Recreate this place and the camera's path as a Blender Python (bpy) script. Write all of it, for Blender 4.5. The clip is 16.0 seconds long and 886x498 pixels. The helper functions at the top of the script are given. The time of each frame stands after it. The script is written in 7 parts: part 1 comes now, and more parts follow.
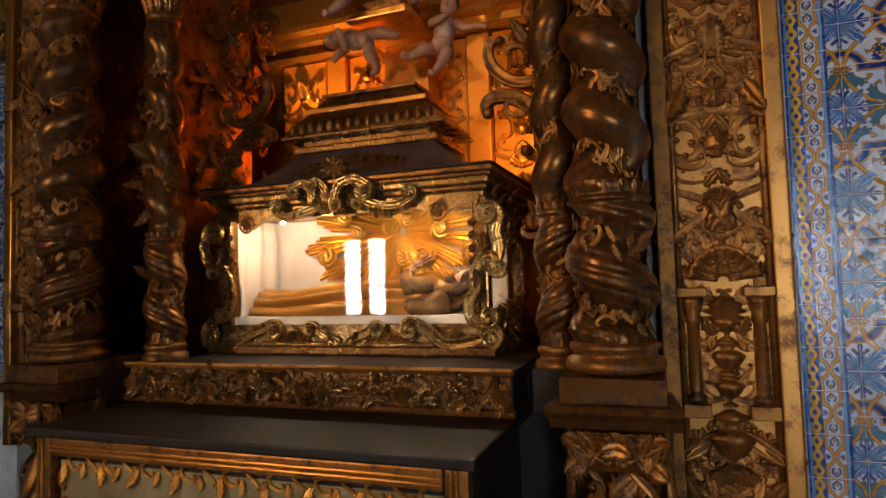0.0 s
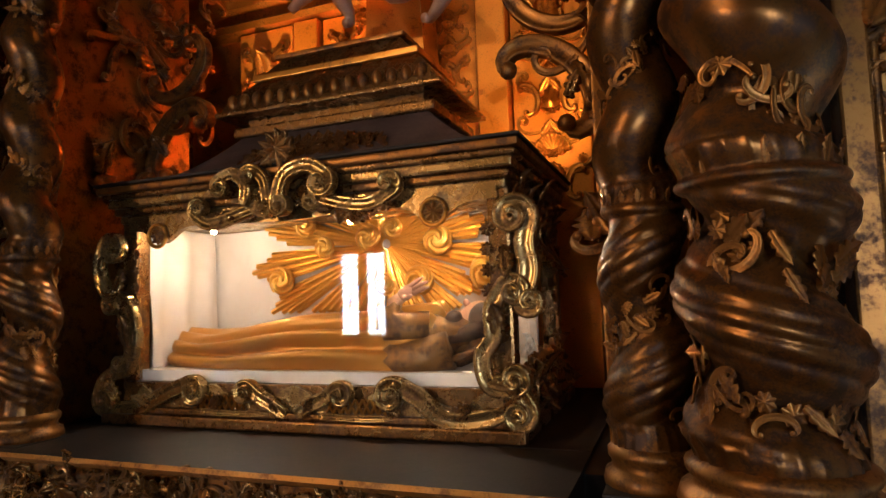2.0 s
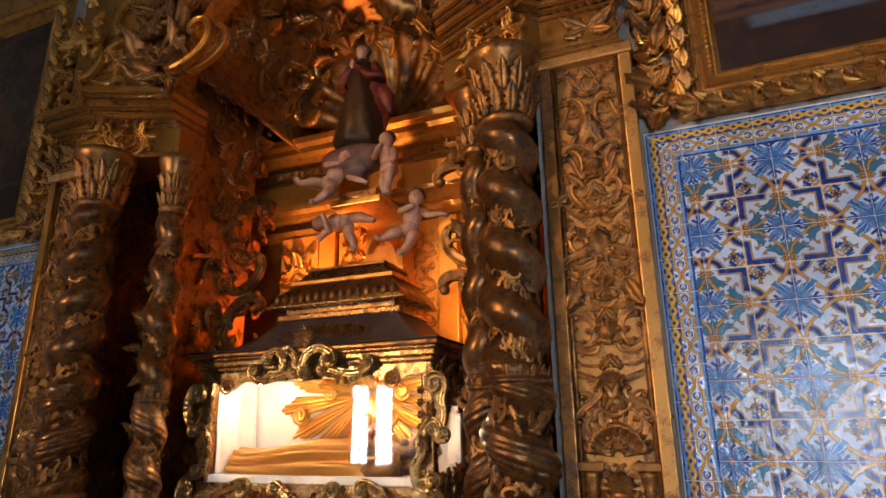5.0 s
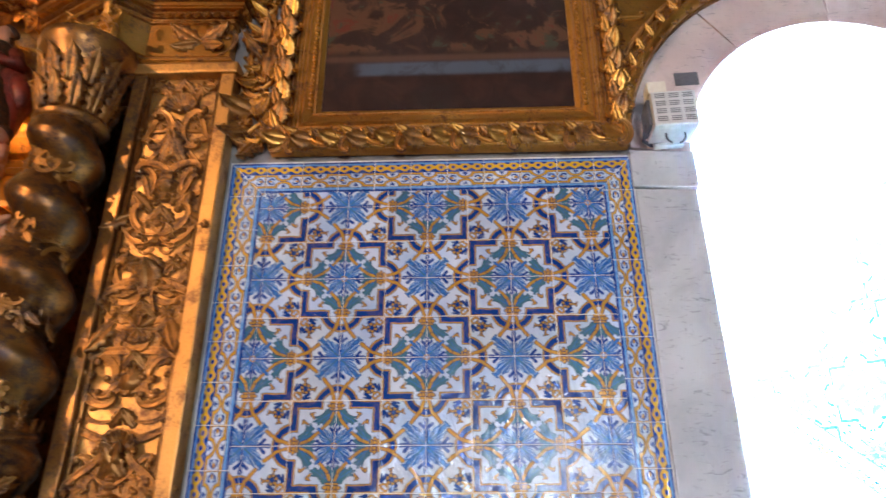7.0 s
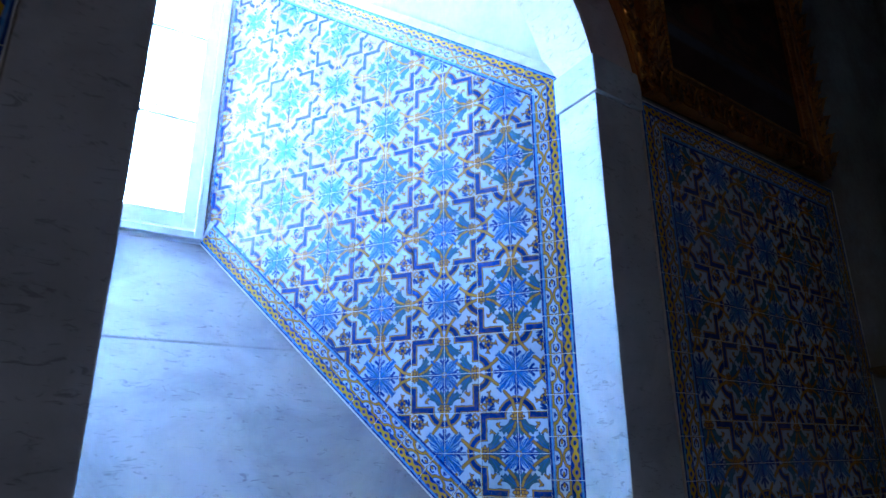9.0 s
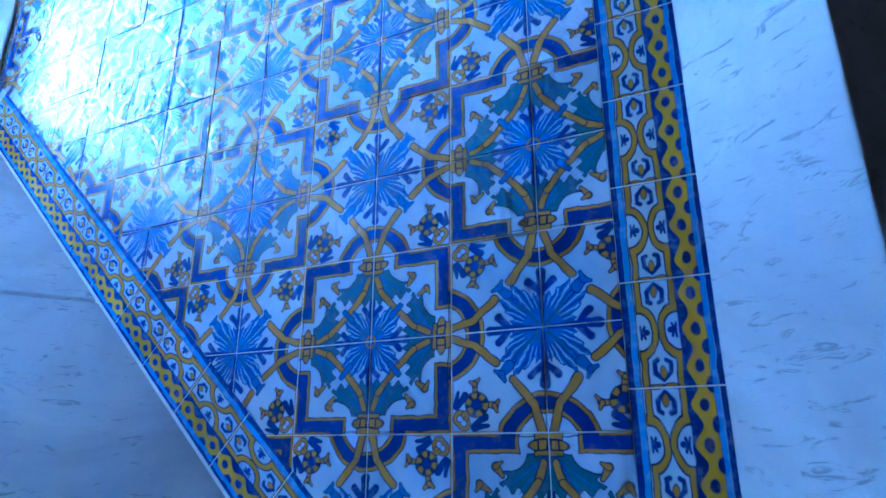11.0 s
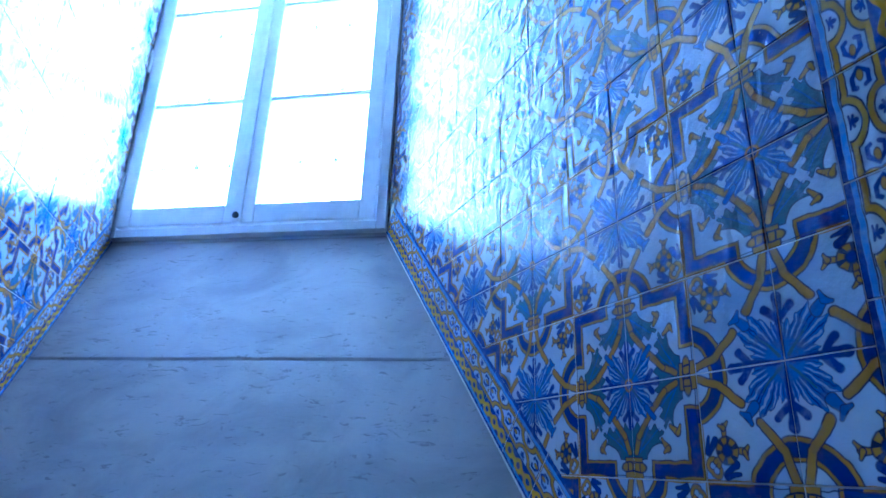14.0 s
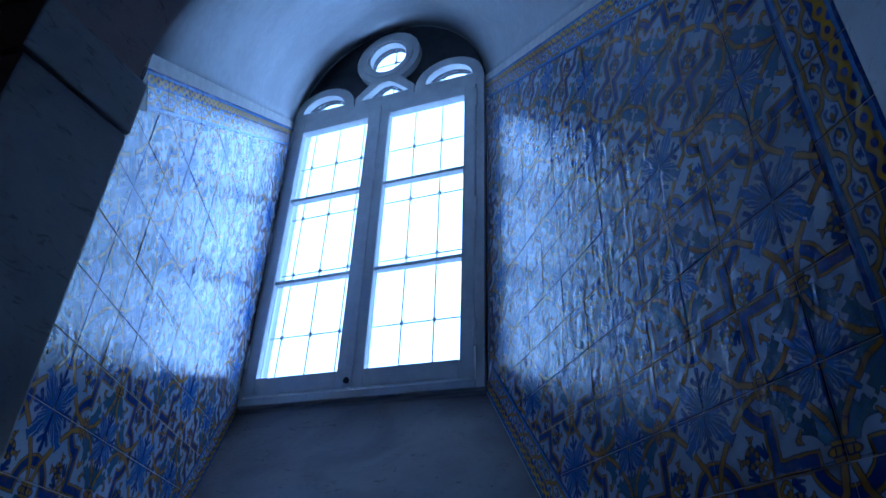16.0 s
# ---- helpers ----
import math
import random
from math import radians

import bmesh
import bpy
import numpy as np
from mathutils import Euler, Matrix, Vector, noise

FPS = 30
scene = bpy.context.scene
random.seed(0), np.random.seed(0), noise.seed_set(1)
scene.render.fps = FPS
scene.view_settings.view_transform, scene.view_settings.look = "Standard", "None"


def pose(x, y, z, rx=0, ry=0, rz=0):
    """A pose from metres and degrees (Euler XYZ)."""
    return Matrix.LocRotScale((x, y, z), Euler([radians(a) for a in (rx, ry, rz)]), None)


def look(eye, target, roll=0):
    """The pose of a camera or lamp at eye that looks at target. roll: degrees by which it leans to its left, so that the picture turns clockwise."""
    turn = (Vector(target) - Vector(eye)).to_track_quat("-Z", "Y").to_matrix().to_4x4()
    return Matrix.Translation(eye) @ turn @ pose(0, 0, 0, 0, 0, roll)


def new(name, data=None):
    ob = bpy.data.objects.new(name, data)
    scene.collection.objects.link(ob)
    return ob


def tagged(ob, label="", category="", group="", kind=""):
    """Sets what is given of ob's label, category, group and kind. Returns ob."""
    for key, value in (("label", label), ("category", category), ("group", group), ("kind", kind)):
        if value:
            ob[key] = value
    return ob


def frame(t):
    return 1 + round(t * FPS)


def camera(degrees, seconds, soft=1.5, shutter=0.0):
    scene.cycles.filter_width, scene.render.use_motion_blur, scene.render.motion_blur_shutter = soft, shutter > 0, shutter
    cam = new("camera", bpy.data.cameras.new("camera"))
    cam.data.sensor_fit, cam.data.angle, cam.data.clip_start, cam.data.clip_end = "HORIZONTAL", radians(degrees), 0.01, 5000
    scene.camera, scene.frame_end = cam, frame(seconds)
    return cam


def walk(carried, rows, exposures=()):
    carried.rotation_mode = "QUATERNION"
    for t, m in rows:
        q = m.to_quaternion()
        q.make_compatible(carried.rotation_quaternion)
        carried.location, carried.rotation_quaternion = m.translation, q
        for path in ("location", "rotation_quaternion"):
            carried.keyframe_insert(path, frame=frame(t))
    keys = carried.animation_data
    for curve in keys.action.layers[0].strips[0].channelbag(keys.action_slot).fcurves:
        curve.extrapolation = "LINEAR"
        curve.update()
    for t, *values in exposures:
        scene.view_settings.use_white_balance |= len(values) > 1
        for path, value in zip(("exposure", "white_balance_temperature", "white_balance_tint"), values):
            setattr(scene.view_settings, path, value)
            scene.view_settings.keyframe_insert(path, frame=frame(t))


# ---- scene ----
cam = camera(71.8, 16.0, 1.5, 0.2)
PATH = [
    (0, (-0.047, -0.086, 1.389), (-0.735, 1.789, 1.5), -1.8),
    (0.5, (-0.179, 0.311, 1.408), (-0.867, 2.185, 1.521), -1.9),
    (1, (-0.306, 0.617, 1.44), (-0.998, 2.49, 1.547), -1.9),
    (1.5, (-0.368, 0.819, 1.462), (-1.06, 2.691, 1.584), -2.0),
    (2, (-0.385, 0.895, 1.473), (-1.087, 2.762, 1.628), -2.0),
    (2.5, (-0.345, 0.783, 1.473), (-1.088, 2.628, 1.687), -2.1),
    (3, (-0.216, 0.568, 1.468), (-0.976, 2.4, 1.727), -1.9),
    (3.2, (-0.166, 0.486, 1.476), (-0.931, 2.312, 1.757), -1.9),
    (5.3, (0.607, -0.366, 1.482), (-0.097, 1.4, 2.102), -0.8),
    (5.5, (0.717, -0.337, 1.486), (0.058, 1.432, 2.143), -0.8),
    (6, (0.937, -0.222, 1.505), (0.422, 1.576, 2.216), -0.6),
    (6.5, (1.082, -0.045, 1.487), (0.745, 1.778, 2.236), -0.2),
    (7, (1.252, 0.184, 1.475), (1.192, 2.034, 2.232), -0.2),
    (7.5, (1.46, 0.375, 1.453), (1.712, 2.209, 2.21), -0.5),
    (8, (1.77, 0.521, 1.452), (2.295, 2.321, 2.148), -0.1),
    (8.5, (1.956, 0.728, 1.429), (2.766, 2.437, 2.08), -0.2),
    (9, (2.106, 1.0, 1.405), (3.095, 2.625, 2.025), -0.3),
    (9.2, (2.186, 1.104, 1.396), (3.202, 2.718, 1.998), -0.4),
    (11.3, (3.029, 2.202, 1.523), (3.937, 3.868, 2.155), 0.2),
    (11.5, (3.08, 2.256, 1.528), (3.934, 3.946, 2.173), 0.2),
    (12, (3.146, 2.339, 1.513), (3.817, 4.103, 2.173), 0.6),
    (12.5, (3.159, 2.298, 1.502), (3.633, 4.125, 2.165), 0.9),
    (13, (3.149, 2.165, 1.501), (3.351, 4.04, 2.169), 1.1),
    (13.5, (3.145, 2.051, 1.517), (3.064, 3.932, 2.19), 1.5),
    (14, (3.2, 1.957, 1.531), (2.852, 3.807, 2.208), 2.0),
    (14.5, (3.26, 1.87, 1.553), (2.713, 3.651, 2.28), 2.2),
    (15, (3.267, 1.803, 1.572), (2.641, 3.517, 2.391), 2.5),
    (15.5, (3.262, 1.782, 1.598), (2.635, 3.444, 2.515), 2.2),
    (16, (3.26, 1.774, 1.622), (2.638, 3.382, 2.636), 2.1),
]
STOPS = [(0.0, 6.00, 6500, 10), (1.0, 5.90, 6300, 10), (2.5, 6.05, 5850, 10), (3.2, 6.20, 5850, 10), (5.3, 6.85, 5900, 10), (7.0, 7.15, 5850, 10), (7.6, 6.6, 5700, 10), (8.0, 5.1, 5500, 10), (8.5, 3.35, 5150, 10), (9.0, 2.8, 5000, 14), (11.3, 2.0, 4150, 10), (12.0, 1.85, 4200, 10), (12.5, 1.75, 4400, 10), (13.5, 1.75, 4500, 10), (14.5, 0.65, 4550, 16), (15.2, -0.4, 4650, 18), (16.0, -1.62, 4800, 18)]
walk(cam, [(t, look(eye, target, roll)) for t, eye, target, roll in PATH], STOPS)


# ---- world, sun, large lights ----
world = bpy.data.worlds.new("world")
scene.world = world
world.use_nodes = True
wn = world.node_tree
sky = wn.nodes.new("ShaderNodeTexSky")
sky.sky_type, sky.sun_disc = "NISHITA", False
sky.sun_elevation, sky.sun_rotation = radians(40), radians(200)
wn.links.new(sky.outputs[0], wn.nodes["Background"].inputs[0])
wn.nodes["Background"].inputs[1].default_value = 0.05


def area_lamp(name, place, target, sx, sy, watts, colour):
    data = bpy.data.lights.new(name, "AREA")
    data.shape, data.size, data.size_y, data.energy, data.color = "RECTANGLE", sx, sy, watts, colour
    ob = new(name, data)
    ob.matrix_world = look(place, target)
    return ob


def bulb(name, place, watts, colour, radius=0.03):
    data = bpy.data.lights.new(name, "POINT")
    data.energy, data.color, data.shadow_soft_size = watts, colour, radius
    ob = new(name, data)
    ob.location = place
    return ob


BLUE = (0.46, 0.70, 1.0)
DAY = (0.86, 0.92, 1.0)
WARM = (1.0, 0.46, 0.11)
area_lamp("sky_light", (2.7, -7.45, 1.6), (2.7, 0, 1.6), 1.3, 1.9, 4.2, DAY)
bulb("altar_lamp", (-1.6, 2.55, 3.80), 0.030, WARM)
bulb("casket_lamp", (-2.05, 2.80, 1.755), 0.080, (1.0, 0.80, 0.57), 0.010)
bulb("casket_lamp", (-1.15, 2.80, 1.755), 0.080, (1.0, 0.80, 0.57), 0.010)


def spot(name, place, target, watts, colour, angle, radius):
    data = bpy.data.lights.new(name, "SPOT")
    data.energy, data.color, data.spot_size, data.spot_blend, data.shadow_soft_size = watts, colour, radians(angle), 0.7, radius
    ob = new(name, data)
    ob.matrix_world = look(place, target)
    return ob


spot("altar_uplight", (-2.29, 3.38, 2.06), (-2.10, 3.80, 2.62), 2.3, WARM, 96, 0.03)
spot("altar_uplight", (-0.84, 3.26, 2.05), (-1.02, 3.80, 2.62), 0.38, WARM, 104, 0.03)
# two unseen spots, added to warm the columns, pilaster and wall
spot("nave_spot", (-6.57, -6.6, 3.07), (0.1, 2.4, 2.2), 10.0, (1.0, 0.58, 0.25), 38, 0.06)
spot("nave_spot", (-4.2, -4.0, 5.8), (1.0, 2.3, 3.2), 6.4, (1.0, 0.62, 0.30), 42, 0.08)

# ---- materials ----


class Nodes:
    """A material under construction, with short calls for its nodes."""

    def __init__(self, name):
        self.mat = bpy.data.materials.new(name)
        self.mat.use_nodes = True
        self.tree = self.mat.node_tree
        self.bsdf = self.tree.nodes["Principled BSDF"]

    def add(self, kind, operation="", data_type="", interpolation_type=""):
        node = self.tree.nodes.new(kind)
        if operation:
            node.operation = operation
        if data_type:
            node.data_type = data_type
        if interpolation_type:
            node.interpolation_type = interpolation_type
        return node

    def put(self, value, socket):
        if isinstance(value, bpy.types.NodeSocket):
            self.tree.links.new(value, socket)
        elif isinstance(value, tuple):
            socket.default_value = (*value, 1.0) if len(value) == 3 and len(socket.default_value) == 4 else value
        else:
            socket.default_value = value

    def m(self, operation, *values):
        node = self.add("ShaderNodeMath", operation=operation)
        for value, socket in zip(values, node.inputs):
            self.put(value, socket)
        return node.outputs[0]

    def mix(self, factor, a, b):
        node = self.add("ShaderNodeMix", data_type="RGBA")
        self.put(factor, node.inputs[0])
        self.put(a, node.inputs[6])
        self.put(b, node.inputs[7])
        return node.outputs[2]

    def place(self, kind="Object"):
        return self.add("ShaderNodeTexCoord").outputs[kind]

    def world_place(self):
        return self.add("ShaderNodeNewGeometry").outputs["Position"]

    def noise(self, vector, scale, detail=4.0, rough=0.6, distortion=0.0):
        node = self.add("ShaderNodeTexNoise")
        self.put(vector, node.inputs["Vector"])
        for key, value in (("Scale", scale), ("Detail", detail), ("Roughness", rough), ("Distortion", distortion)):
            node.inputs[key].default_value = value
        return node.outputs[0]

    def step(self, value, low, high):
        node = self.add("ShaderNodeMapRange", interpolation_type="SMOOTHSTEP")
        self.put(value, node.inputs[0])
        node.inputs[1].default_value, node.inputs[2].default_value = low, high
        return node.outputs[0]

    def band(self, value, low, high, soft=0.02):
        return self.m("MULTIPLY", self.step(value, low - soft, low + soft), self.m("SUBTRACT", 1.0, self.step(value, high - soft, high + soft)))

    def below(self, value, high, soft=0.02):
        return self.m("SUBTRACT", 1.0, self.step(value, high - soft, high + soft))

    def all(self, *values):
        out = values[0]
        for value in values[1:]:
            out = self.m("MULTIPLY", out, value)
        return out

    def bump(self, height, strength, distance=0.002):
        node = self.add("ShaderNodeBump")
        node.inputs["Strength"].default_value, node.inputs["Distance"].default_value = strength, distance
        self.put(height, node.inputs["Height"])
        self.put(node.outputs[0], self.bsdf.inputs["Normal"])

    def done(self, colour, rough=0.5, metal=0.0, **more):
        self.put(colour, self.bsdf.inputs["Base Color"])
        self.put(rough, self.bsdf.inputs["Roughness"])
        self.put(metal, self.bsdf.inputs["Metallic"])
        for key, value in more.items():
            self.put(value, self.bsdf.inputs[key.replace("_", " ")])
        return self.mat


def gilt(name, light, dark, wear, rough=0.36, metal=0.75, scale=14.0):
    """Old leaf gilding: gold, rubbed down to dark bole in patches, with dust and cracks."""
    n = Nodes(name)
    p = n.world_place()
    big = n.noise(p, scale, 5, 0.65)
    fine = n.noise(p, scale * 9, 3, 0.6)
    worn = n.step(n.m("ADD", big, n.m("MULTIPLY", fine, 0.35)), wear - 0.12, wear + 0.12)
    colour = n.mix(worn, light, dark)
    colour = n.mix(n.m("MULTIPLY", n.step(fine, 0.5, 0.75), 0.4), colour, (light[0] * 0.5, light[1] * 0.42, light[2] * 0.35))
    n.bump(n.m("ADD", big, n.m("MULTIPLY", fine, 0.25)), 0.25, 0.003)
    return n.done(colour, n.m("ADD", rough, n.m("MULTIPLY", worn, 0.22)), n.m("SUBTRACT", metal, n.m("MULTIPLY", worn, 0.45)))


def stone(name, light, dark, rough=0.55, scale=3.0):
    n = Nodes(name)
    p = n.world_place()
    cloud = n.noise(p, scale, 6, 0.62, 0.6)
    stretch = n.add("ShaderNodeMapping")
    n.put(p, stretch.inputs[0])
    stretch.inputs[3].default_value = (1.0, 1.0, 3.2)
    pits = n.noise(stretch.outputs[0], 17, 5, 0.7, 1.2)
    fine = n.noise(p, 160, 2, 0.5)
    colour = n.mix(n.step(cloud, 0.35, 0.72), light, dark)
    pit = n.step(pits, 0.57, 0.66)
    colour = n.mix(n.m("MULTIPLY", pit, 0.6), colour, (dark[0] * 0.45, dark[1] * 0.45, dark[2] * 0.45))
    n.bump(n.m("SUBTRACT", n.m("MULTIPLY", fine, 0.4), pit), 0.55, 0.003)
    return n.done(colour, rough)


def plain(name, light, dark, rough=0.6, scale=9.0, metal=0.0, bump=0.25):
    n = Nodes(name)
    p = n.world_place()
    a, b = n.noise(p, scale, 5), n.noise(p, scale * 14, 3)
    colour = n.mix(n.step(n.m("ADD", n.m("MULTIPLY", a, 0.7), n.m("MULTIPLY", b, 0.3)), 0.36, 0.64), light, dark)
    n.bump(n.m("ADD", a, n.m("MULTIPLY", b, 0.3)), bump, 0.003)
    return n.done(colour, n.m("ADD", rough - 0.06, n.m("MULTIPLY", b, 0.12)), metal)


WHITE, PALE = (0.58, 0.63, 0.70), (0.37, 0.48, 0.67)
COBALT, MID, OCHRE, TEAL, OUTLINE = (0.008, 0.042, 0.235), (0.045, 0.16, 0.48), (0.50, 0.255, 0.034), (0.055, 0.150, 0.205), (0.018, 0.032, 0.09)


class TileNodes(Nodes):
    """Tin-glazed painted tile. UV holds the place in the painted block, from -1 to 1."""

    def start(self):
        uv = self.place("UV")
        spot = self.world_place()
        wob = self.add("ShaderNodeTexNoise")
        wob.inputs["Scale"].default_value, wob.inputs["Detail"].default_value = 38, 2
        self.put(spot, wob.inputs["Vector"])
        shift = self.add("ShaderNodeVectorMath", operation="MULTIPLY_ADD")
        self.put(wob.outputs["Color"], shift.inputs[0])
        shift.inputs[1].default_value = (0.05, 0.05, 0)
        self.put(uv, shift.inputs[2])
        xyz = self.add("ShaderNodeSeparateXYZ")
        self.put(shift.outputs[0], xyz.inputs[0])
        self.u = self.m("SUBTRACT", xyz.outputs[0], 0.025)
        self.v = self.m("SUBTRACT", xyz.outputs[1], 0.025)
        self.spot = spot
        self.wash = self.noise(spot, 55, 3, 0.6)
        self.colour = self.mix(self.step(self.noise(spot, 7, 3), 0.3, 0.75), WHITE, PALE)

    def paint(self, mask, colour, wash=0.35):
        """Lays a brush colour over the glaze, thinner and thicker as a brush does."""
        strength = self.m("MULTIPLY", mask, self.m("SUBTRACT", 1.0, self.m("MULTIPLY", self.step(self.wash, 0.45, 0.7), wash)))
        self.colour = self.mix(strength, self.colour, colour)

    def pair(self):
        node = self.add("ShaderNodeCombineXYZ")
        self.put(self.far, node.inputs[0])
        self.put(self.near, node.inputs[1])
        self.at = node.outputs[0]

    def fold(self):
        """Folds the block onto one of its eight mirrored wedges."""
        x, y = self.m("ABSOLUTE", self.u), self.m("ABSOLUTE", self.v)
        self.far, self.near = self.m("MAXIMUM", x, y), self.m("MINIMUM", x, y)
        self.pair()

    def vec(self, operation, *values):
        node = self.add("ShaderNodeVectorMath", operation=operation)
        for value, socket in zip(values, node.inputs):
            self.put(value, socket)
        return node.outputs["Value" if operation in ("LENGTH", "DISTANCE", "DOT_PRODUCT") else "Vector"]

    def dist(self, x, y):
        return self.vec("DISTANCE", self.at, (x, y, 0.0))

    def seg(self, a, b, w0, w1):
        """Signed distance to a tapering brush stroke from a to b."""
        dx, dy = b[0] - a[0], b[1] - a[1]
        k = 1.0 / (dx * dx + dy * dy)
        rel = self.vec("SUBTRACT", self.at, (a[0], a[1], 0.0))
        h = self.m("MINIMUM", self.m("MAXIMUM", self.vec("DOT_PRODUCT", rel, (dx * k, dy * k, 0.0)), 0.0), 1.0)
        gap = self.vec("LENGTH", self.vec("MULTIPLY_ADD", h, (-dx, -dy, 0.0), rel))
        return self.m("SUBTRACT", gap, self.m("MULTIPLY_ADD", h, w1 - w0, w0))

    def ellipse(self, x, y, rx, ry, spin):
        c, s = math.cos(radians(spin)), math.sin(radians(spin))
        rel = self.vec("SUBTRACT", self.at, (x, y, 0.0))
        p, q = self.vec("DOT_PRODUCT", rel, (c / rx, s / rx, 0.0)), self.vec("DOT_PRODUCT", rel, (-s / ry, c / ry, 0.0))
        return self.m("MULTIPLY", self.m("SUBTRACT", self.m("SQRT", self.m("ADD", self.m("MULTIPLY", p, p), self.m("MULTIPLY", q, q))), 1.0), min(rx, ry))

    def rect(self, x0, x1, y0, y1):
        dx = self.m("SUBTRACT", self.m("ABSOLUTE", self.m("SUBTRACT", self.far, (x0 + x1) / 2)), (x1 - x0) / 2)
        dy = self.m("SUBTRACT", self.m("ABSOLUTE", self.m("SUBTRACT", self.near, (y0 + y1) / 2)), (y1 - y0) / 2)
        return self.m("MAXIMUM", dx, dy)

    def shape(self, sdf, colour, line=0.012, wash=0.3):
        """A filled shape with its dark brush outline."""
        self.paint(self.below(sdf, line, 0.007), OUTLINE, 0.3)
        self.paint(self.below(sdf, 0.0, 0.008), colour, wash)

    def flower(self, size, swing, tips):
        """Four fringed lobes on the diagonals and four dark trefoils on the axes."""
        r = self.dist(0.0, 0.0)
        angle = self.m("ARCTAN2", self.near, self.far)
        lobe = self.m("SUBTRACT", size, self.m("MULTIPLY", self.m("COSINE", self.m("MULTIPLY", angle, 4.0)), swing))
        rough = self.noise(self.spot, 60, 2, 0.5)
        angle = self.m("ADD", angle, self.m("MULTIPLY", self.m("SUBTRACT", rough, 0.5), 0.16))
        fray = self.m("MULTIPLY", self.m("SINE", self.m("MULTIPLY", angle, 34.0)), size * 0.07)
        fray = self.m("ADD", fray, self.m("MULTIPLY", self.m("SINE", self.m("MULTIPLY", angle, 14.0)), size * 0.10))
        body = self.m("SUBTRACT", r, self.m("ADD", lobe, fray))
        self.shape(body, (0.050, 0.175, 0.52), 0.008, 0.65)
        inside = self.below(body, -0.015, 0.01)
        self.paint(self.all(self.step(self.m("COSINE", self.m("MULTIPLY", angle, 34.0)), 0.72, 0.95), inside, self.step(r, size * 0.4, size * 0.6)), COBALT, 0.5)
        self.paint(self.all(self.step(self.m("COSINE", self.m("ADD", self.m("MULTIPLY", angle, 34.0), math.pi)), 0.55, 0.85), inside, self.step(r, size * 0.45, size * 0.6)), PALE, 0.4)
        self.paint(self.below(self.seg((0.05, 0.05), (size * 0.62, size * 0.62), 0.016, 0.008), 0.0, 0.006), TEAL, 0.4)
        self.paint(self.below(self.seg((0.06, 0.0), (tips, 0.0), size * 0.05, size * 0.13), 0.0, 0.010), COBALT, 0.2)
        self.paint(self.below(self.seg((tips * 0.62, 0.0), (tips * 0.84, tips * 0.24), size * 0.08, size * 0.10), 0.0, 0.010), COBALT, 0.2)

    def finish(self):
        info = self.add("ShaderNodeObjectInfo")
        tone = self.add("ShaderNodeHueSaturation")
        self.put(self.colour, tone.inputs["Color"])
        self.put(self.m("ADD", 0.86, self.m("MULTIPLY", info.outputs["Random"], 0.24)), tone.inputs["Value"])
        chips = self.step(self.noise(self.spot, 90, 4, 0.75), 0.70, 0.74)
        colour = self.mix(chips, tone.outputs[0], (0.50, 0.42, 0.34))
        long = self.add("ShaderNodeMapping")
        self.put(self.spot, long.inputs[0])
        long.inputs[3].default_value = (1.0, 1.0, 0.45)
        ripple = self.m("ADD", self.noise(long.outputs[0], 30, 2, 0.5, 0.8), self.m("MULTIPLY", self.noise(self.spot, 140, 2), 0.22))
        self.bump(self.m("SUBTRACT", ripple, chips), 0.68, 0.0060)
        return self.done(colour, self.m("ADD", 0.10, self.m("MULTIPLY", chips, 0.4)), 0.0, IOR=1.52)


